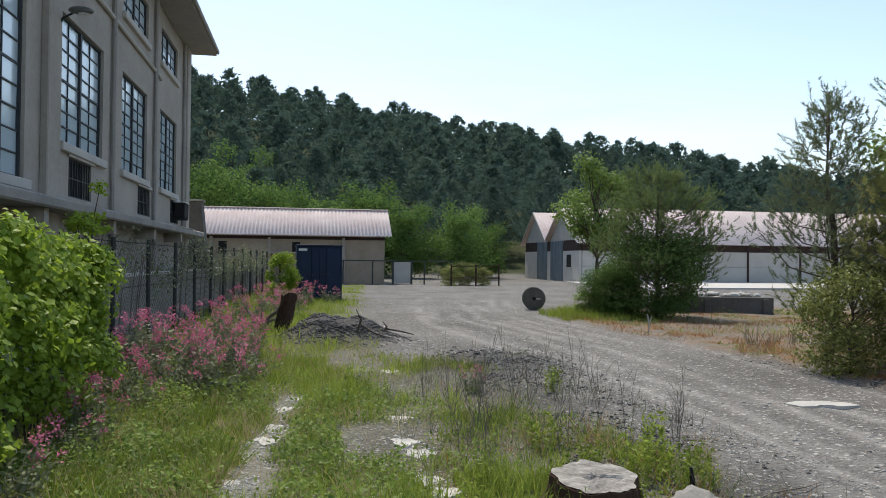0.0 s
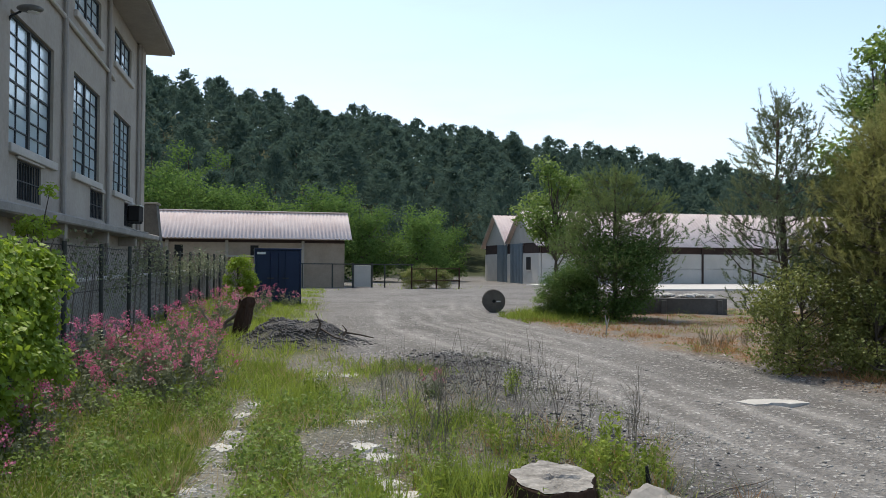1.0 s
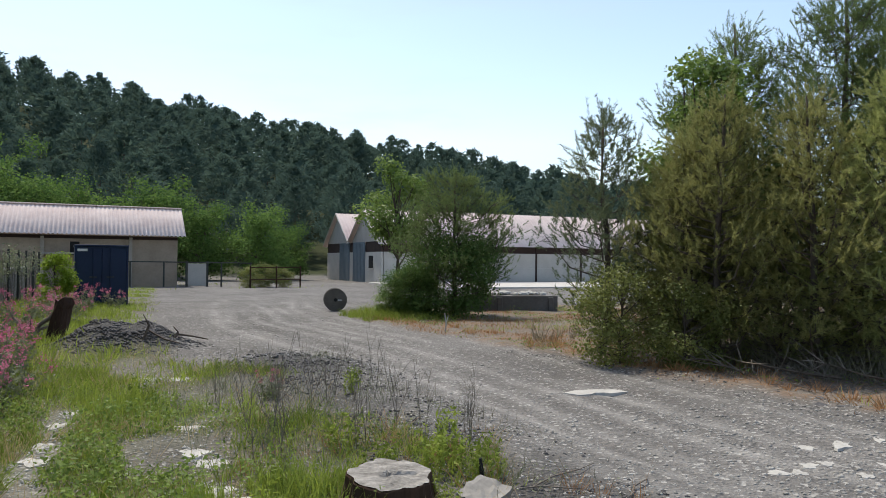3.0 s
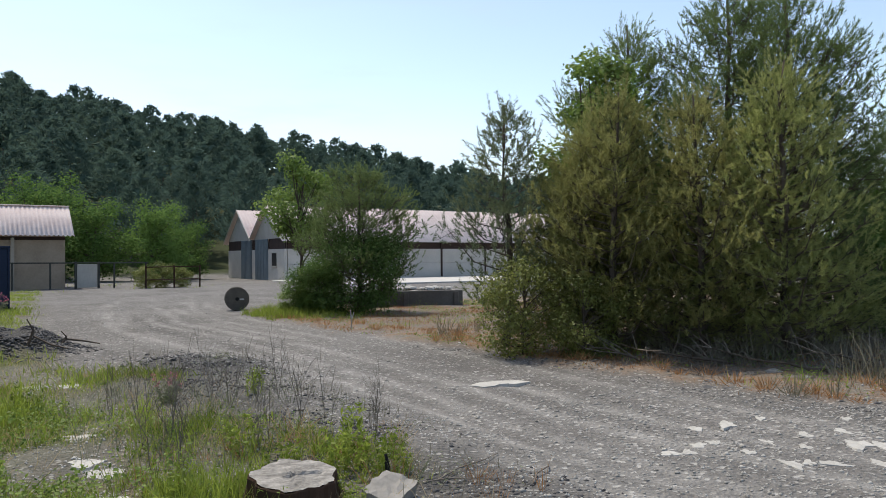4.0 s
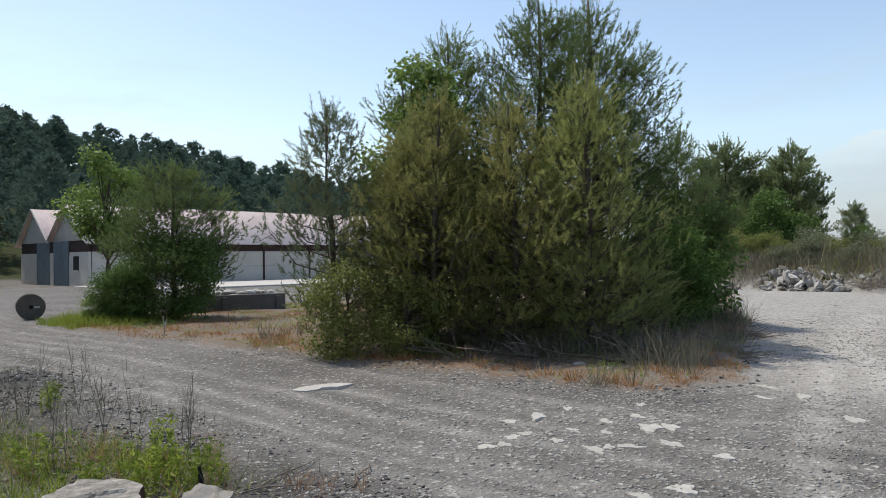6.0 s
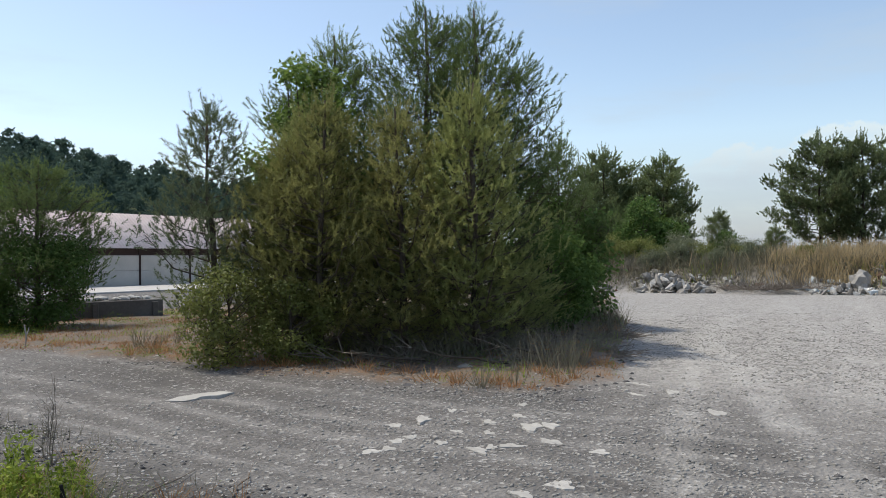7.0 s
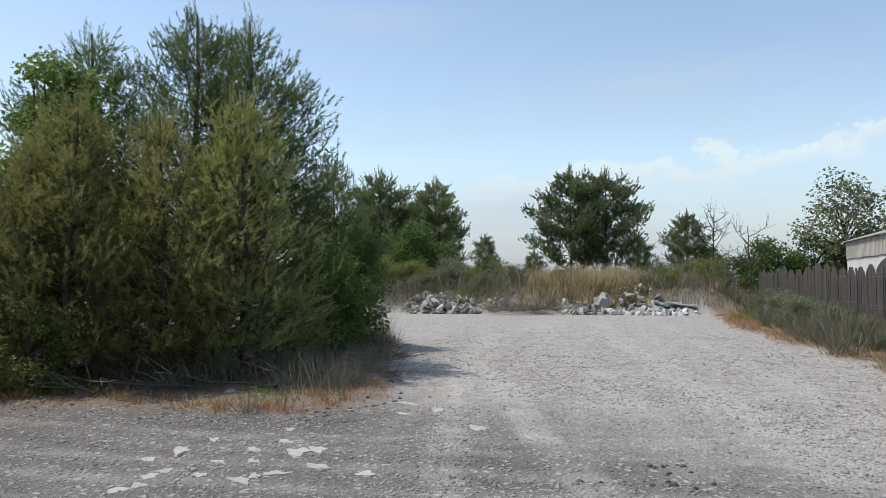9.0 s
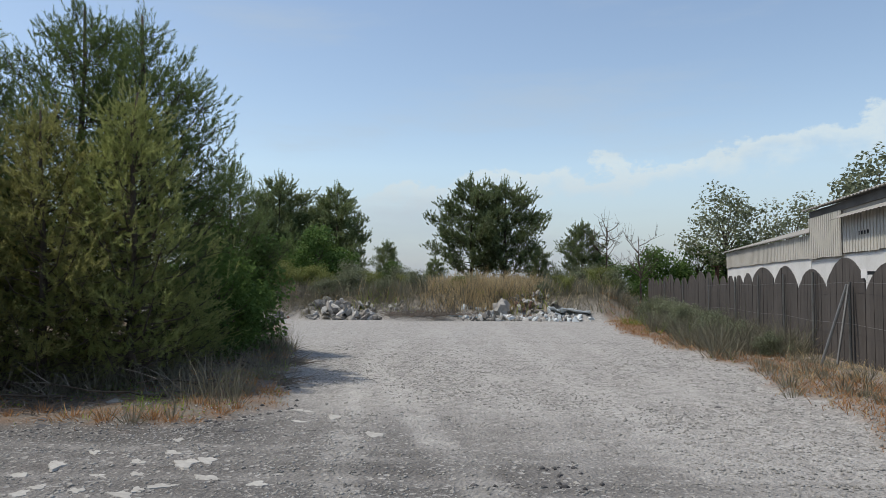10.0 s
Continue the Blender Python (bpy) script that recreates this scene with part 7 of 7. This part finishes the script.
# ---- rubble row at the mound's foot ----
def build_rubble():
    rng = np.random.default_rng(271)
    meshes = {}
    for m in ("white_stone", "rubble", "brick", "plastic"):
        meshes[m] = []
        for k in range(5):
            bm = bmesh.new()
            rough_rock(bm, (0, 0, 0), 1.0, rng, ((1, 0.75, 0.6), (1.2, 0.8, 0.28), (0.9, 0.7, 0.7), (1.3, 0.6, 0.4), (1.0, 0.9, 0.22))[k])
            me = bpy.data.meshes.new("stone")
            bm.to_mesh(me)
            bm.free()
            me.materials.append(M[m])
            meshes[m].append(me)

    def pile(x, y, rx, ry, count, size, mix, label, high=0.5):
        p = thing("rubble_heap", (x, y, float(height(x, y))), 0, label, "rubble")
        for k in range(count):
            a, r = rng.uniform(0, 6.28), rng.uniform(0, 1) ** 0.6
            px, py = rx * r * math.cos(a), ry * r * math.sin(a)
            m = mix[int(rng.integers(0, len(mix)))]
            o = new("stone", meshes[m][int(rng.integers(0, 5))])
            o.parent = p
            s = 0.85 * float(rng.uniform(*size))
            z = float(height(x + px, y + py)) - p.location.z + s * 0.08 + 0.6 * high * max(0, 1 - r) * float(rng.uniform(0.2, 1))
            o.matrix_basis = Matrix.LocRotScale((px, py, z), Euler(rng.uniform(0, 6.28, 3)), (s, s, s))
        return p

    pile(34.8, 15.6, 1.0, 1.9, 105, (0.07, 0.36), ("rubble", "rubble", "rubble", "rubble", "brick"), "heap of grey broken masonry at the track's end", 0.8)
    pile(35.6, 11.4, 1.0, 2.0, 150, (0.06, 0.44), ("white_stone", "rubble", "rubble", "rubble", "rubble"), "heap of pale broken masonry at the track's end", 1.2)
    pile(35.9, 8.2, 0.6, 2.4, 60, (0.05, 0.22), ("rubble", "rubble", "white_stone", "brick"), "low scatter of broken stones by the track", 0.3)
    pile(36.0, 4.2, 0.7, 2.0, 120, (0.06, 0.30), ("white_stone", "rubble", "rubble", "plastic"), "heap of white rubble and sheets by the track", 0.6)
    pile(36.3, 0.8, 0.7, 2.2, 130, (0.06, 0.28), ("white_stone", "plastic", "plastic", "rubble"), "heap of white rubbish bags and rubble by the track", 0.5)
    pile(37.3, 2.2, 0.8, 1.2, 50, (0.08, 0.34), ("rubble", "rubble", "brick", "white_stone"), "low heap of broken bricks by the track", 0.6)
    b = thing("boulder", (36.7, 3.55, float(height(36.7, 3.55)) + 0.3), 0, "large pale boulder standing in the rubble", "boulder")
    bm = bmesh.new()
    rough_rock(bm, (0, 0, 0.1), 0.52, rng, (0.8, 0.85, 1.05), Matrix.Identity(3), 2)
    part("rock", bm, M["pebble"], b)
    for k, (x, y, z, w, d, a, m, lab) in enumerate(((36.2, 5.15, 0.3, 1.7, 0.9, 80, "tarp", "pale blue crumpled plastic sheet on the rubble"), (36.4, 2.6, 0.45, 1.7, 0.7, 95, "white", "white broken board on the rubble"), (37.0, 0.2, 0.35, 2.0, 1.0, 85, "plastic", "crumpled white plastic sheet on the rubble"), (36.0, 7.05, 0.25, 0.42, 0.36, 10, "white", "small white box on the ground"))):
        t = thing("rubbish_sheet", (x, y, float(height(x, y)) + z * 0.3), a, lab, "rubbish")
        t.rotation_euler = (radians(7), radians(-5), radians(a))
        bm = bmesh.new()
        bmesh.ops.create_grid(bm, x_segments=9, y_segments=6, size=0.5)
        for v in bm.verts:
            v.co = Vector((v.co.x * w, v.co.y * d, float(rng.normal(0, 0.06))))
        r = bmesh.ops.extrude_face_region(bm, geom=list(bm.faces))
        for v in [e for e in r["geom"] if isinstance(e, bmesh.types.BMVert)]:
            v.co.z -= 0.05 if k < 3 else 0.4
        bmesh.ops.recalc_face_normals(bm, faces=bm.faces)
        part("sheet", bm, M[m], t)
    brush = thing("brushwood", (0, 0, 0), 0, "grey bare brushwood heap on the mound's foot", "brushwood")
    bm = bmesh.new()
    for k in range(420):
        a, r = rng.uniform(0, 6.28), 1.4 * math.sqrt(rng.uniform(0, 1))
        p = np.array([r * math.cos(a), r * math.sin(a), 0.02])
        w = unit(rng.normal(size=3) * [0.9, 0.9, 0.35] + [0, 0, 0.45]) * rng.uniform(0.4, 1.1)
        w[2] = abs(w[2]) * (1.3 - 0.6 * r)
        rod(bm, [p, p + w * 0.5 + rng.normal(size=3) * 0.05, p + w], [0.012, 0.009, 0.003], 4)
    part("twig", bm, M["dead_wood"], brush)
    tagged(brush.children[0], kind="stuff")
    plant(brush, 36.0, 7.6, 0, 0.95, 0.0, 1.15)
    again(brush, 36.3, 6.1, 70, 0.8, "", 0.0, 1.1)
    for x, y, turn, s in ((39.0, 11.0, 20, 0.8), (39.6, 9.2, 80, 0.65), (39.0, 0.6, 10, 0.7), (40.0, -1.4, 200, 0.9), (38.8, 16.6, 120, 1.1), (41.0, 17.6, 60, 1.3), (40.5, 14.6, 300, 1.0), (38.6, 6.0, 150, 0.6)):
        again(shrub_olive, x, y, turn, s, "grey-green shrub on the mound's edge", 0.05, 1.3)
    again(shrub_olive, 38.6, 15.4, 40, 0.95, "grey-green shrub on the mound's edge", 0.05, 1.2)
    for k, (x, y, z) in enumerate(((37.4, 13.0, 0.7), (38.3, 11.8, 0.85), (37.8, 9.8, 0.6), (39.2, 8.4, 0.8), (41.0, 12.4, 1.1), (42.0, 10.0, 1.0), (43.0, 1.0, 0.9), (41.5, -1.8, 1.0), (44.0, -0.4, 1.1), (38.4, 1.6, 0.5))):
        again(shrub_grey, x, y, 40 * k, z, "", 0.05, 1.4)
    for k, (x, y, z) in enumerate(((20.5, -4.2, 0.42), (22.4, -4.0, 0.5), (24.6, -4.3, 0.55), (27.0, -3.9, 0.6), (29.6, -4.1, 0.6), (32.5, -3.8, 0.65), (35.5, -3.6, 0.7), (18.4, -4.5, 0.35))):
        again(shrub_grey, x, y, 55 * k, z, "grey-green bushy weed on the verge before the board fence", 0.04, 1.5)
    again(shrub_olive, 39.4, 13.6, 160, 0.8, "grey-green shrub on the mound's edge", 0.05, 1.2)
    again(brush, 38.5, 14.2, 60, 1.35)
    again(brush, 38.0, 17.2, 120, 1.2)
    again(brush, 14.6, 6.4, 200, 0.55, "dry brushwood under the pines", 0.05, 1.3)
    again(brush, 11.6, 5.6, 90, 0.5, "dry brushwood under the pines", 0.05, 1.6)
    again(brush, 9.6, 7.4, 30, 0.5, "dry brushwood under the pines", 0.05, 1.5)
    again(brush, 17.0, 7.6, 10, 0.6, "dry brushwood under the pines", 0.05, 1.3)


build_rubble()


# ---- board fence and white sheds to the east ----
def build_board_fence():
    f = thing("board_fence", (0, 0, 0), 0, "weathered dark board fence with arched panel tops", "fence")
    line = lambda x: -5.75 + 1.1 * float(step(20, 48, np.array(x)))
    rng = np.random.default_rng(281)
    x = 7.0
    while x < 47.5:
        w = 2.25 if x < 25 else (1.1 if x < 31 else 1.7)
        planks = int(w / 0.19)
        top, dark = rng.uniform(2.05, 2.3), rng.uniform(0.25, 0.45)
        panel = thing("panel", (x + w / 2, line(x + w / 2), 0), math.degrees(math.atan2(line(x + w) - line(x), w)))
        panel.parent = f
        for i in range(planks):
            a, c = -w / 2 + i * w / planks, -w / 2 + (i + 1) * w / planks
            bm = bmesh.new()
            arch = lambda u: top - dark * (2 * u / w) ** 2 * 1.3
            jut = float(rng.normal(0, 0.006))
            front, back = 0.018 + jut, -0.012 + jut
            a2, c2 = a + 0.004, c - 0.004
            v = [bm.verts.new(p) for p in ((a2, front, -0.1), (c2, front, -0.1), (c2, front, arch(c)), (a2, front, arch(a)), (a2, back, -0.1), (c2, back, -0.1), (c2, back, arch(c)), (a2, back, arch(a)))]
            for q in ((3, 2, 1, 0), (4, 5, 6, 7), (0, 1, 5, 4), (2, 3, 7, 6), (1, 2, 6, 5), (3, 0, 4, 7)):
                bm.faces.new([v[k] for k in q])
            part("plank", bm, M["board"], panel)
        for z in (0.5, 1.5):
            part("rail", boxed(-w / 2, -0.075, z, w / 2, -0.025, z + 0.09), M["board"], panel)
        x += w + 0.02
    for px in (9.4, 12.0, 14.4, 16.7, 19.1, 21.6, 24.2, 27.0, 31.0, 36.0, 41.0):
        part("post", rod(bmesh.new(), [(px, line(px) + 0.10, -0.2), (px, line(px) + 0.09, 2.0 if px != 16.7 else 1.75)], [0.035, 0.03], 6), M["lamp_metal"], f)
    for dx in (-0.75, 0.85):
        part("strut", rod(bmesh.new(), [(16.7, line(16.7) + 0.14, 1.7), (16.7 + dx * 0.35, line(16.7) + 0.8, -0.1)] if dx < 0 else [(16.6, line(16.7) + 0.14, 1.7), (16.2, line(16.7) + 0.55, -0.1)], [0.03, 0.03], 6), M["lamp_metal"], f)
    for z in (0.9, 1.75):
        part("wire", rod(bmesh.new(), [(px, line(px) + 0.14, z - (0.05 if k % 2 else 0.0)) for k, px in enumerate((7.2, 9.4, 12.0, 14.4, 16.7, 19.1, 21.6, 24.2, 27.0, 31.0))], [0.003] * 10, 4), M["lamp_metal"], f)
    part("notice", boxed(15.9, line(16) + 0.03, 1.82, 16.2, line(16) + 0.045, 2.0), M["label_white"], f, "torn white notice")


build_board_fence()


def cladding(parent, x0, x1, y, z0, z1, material, label=""):
    """Upright ribbed sheets, about a metre wide each, that face the yard, with uneven lower ends."""
    n = max(1, round((x1 - x0) / 1.0))
    for k in range(n):
        a, c = x0 + (x1 - x0) * k / n, x0 + (x1 - x0) * (k + 1) / n
        foot, proud = z0 + 0.014 * ((k * 7) % 3), y + 0.003 * (k % 2)
        bm = boxed(a + 0.004, proud - 0.02, foot, c - 0.004, proud, z1)
        for q in range(4):
            u = a + (c - a) * (q + 0.5) / 4
            box(bm, u - 0.035, proud + 0.0005, foot, u + 0.035, proud + 0.022, z1)
        part("sheet", bm, material, parent, label)


def build_east_sheds():
    s = thing("east_shed", (0, 0, 0), 0, "white long shed with grey sheet cladding and low roof", "shed")
    y = -9.0
    part("wall", boxed(30.6, y - 0.25, -0.2, 46.6, y, 2.86), M["white"], s)
    cladding(s, 30.6, 46.55, y + 0.05, 2.75, 3.66, M["pale_sheet"], "pale grey corrugated cladding")
    part("wall_head", boxed(30.6, y - 0.25, 2.863, 46.6, y, 3.55), M["grey_wall"], s)
    corrugated(s, "roof_sheet", 30.3, 47.1, (y + 0.2, 3.70), (y - 4.8, 5.15), M["sheet"], 0.3, 0.03, 2)
    part("wall", boxed(46.35, y - 9.6, -0.2, 46.6, y - 0.253, 3.0), M["white"], s)
    part("wall", boxed(30.6, y - 9.6, -0.2, 46.3, y - 9.4, 3.0), M["white"], s)
    corrugated(s, "roof_sheet", 30.3, 47.1, (y - 9.9, 3.3), (y - 4.81, 5.15), M["sheet"], 0.3, 0.03, 1)
    v = thing("roof_vent", (37.5, y - 3.2, 4.75), 0, "dark low roof vent on the shed", "vent")
    part("cowl", boxed(-1.2, -0.4, -0.15, 1.2, 0.4, 0.38, bevel=0.05), M["void"], v)
    t = thing("tall_shed", (0, 0, 0), 0, "taller white shed with sheet cladding and eaves darkened for shade", "shed")
    part("wall", boxed(9.0, y - 0.25, -0.2, 30.5, y, 2.75), M["white"], t)
    cladding(t, 27.0, 30.5, y + 0.10, 2.70, 4.25, M["pale_sheet"], "grey corrugated cladding")
    cladding(t, 9.0, 26.98, y + 0.06, 2.76, 4.0, M["pale_sheet"], "grey corrugated cladding")
    part("wall_head", boxed(9.0, y - 0.25, 2.753, 30.5, y, 4.25), M["grey_wall"], t)
    # dark board put in for the shaded underside of the eaves
    part("eaves_board", boxed(9.0, y - 0.1, 4.253, 30.5, y + 0.06, 4.52), M["concrete_dark"], t, "dark board standing in for eaves shade")
    corrugated(t, "roof_sheet", 8.7, 30.7, (y + 0.28, 4.56), (y - 5.0, 6.0), M["sheet"], 0.3, 0.03, 2)
    corrugated(t, "lean_roof", 9.0, 27.0, (y + 0.45, 3.9), (y + 0.05, 4.1), M["sheet"], 0.3, 0.015, 1)
    part("wall", boxed(30.25, y - 9.6, -0.2, 30.5, y - 0.253, 4.4), M["white"], t)
    part("wall", boxed(9.0, y - 9.6, -0.2, 30.2, y - 9.4, 4.4), M["white"], t)
    part("wall", boxed(9.0, y - 9.3, -0.2, 9.25, y - 0.26, 4.4), M["white"], t)
    for x in (13.0, 18.0, 23.0):
        part("post", boxed(x, y + 0.06, 2.0, x + 0.1, y + 0.9, 2.1), M["steel_dark"], t)
    for x in (25.2,):
        part("vent_slot", boxed(x - 0.5, y + 0.062, 3.3, x + 0.3, y + 0.075, 3.42), M["void"], t)
    c = thing("chimney_cowl", (36.5, -6.6, 0), 0, "rusty chimney pipe with flat cowl behind the fence", "chimney")
    part("pipe", rod(bmesh.new(), [(0, 0, 0), (0, 0, 2.55)], [0.09, 0.09], 8), M["rot_wood"], c)
    part("cowl", boxed(-0.22, -0.22, 2.6, 0.22, 0.22, 2.64), M["rot_wood"], c)
    for dx in (-0.15, 0.15):
        part("stay", rod(bmesh.new(), [(dx * 0.5, 0, 2.4), (dx, 0, 2.62)], [0.015, 0.015], 4), M["rot_wood"], c)


build_east_sheds()
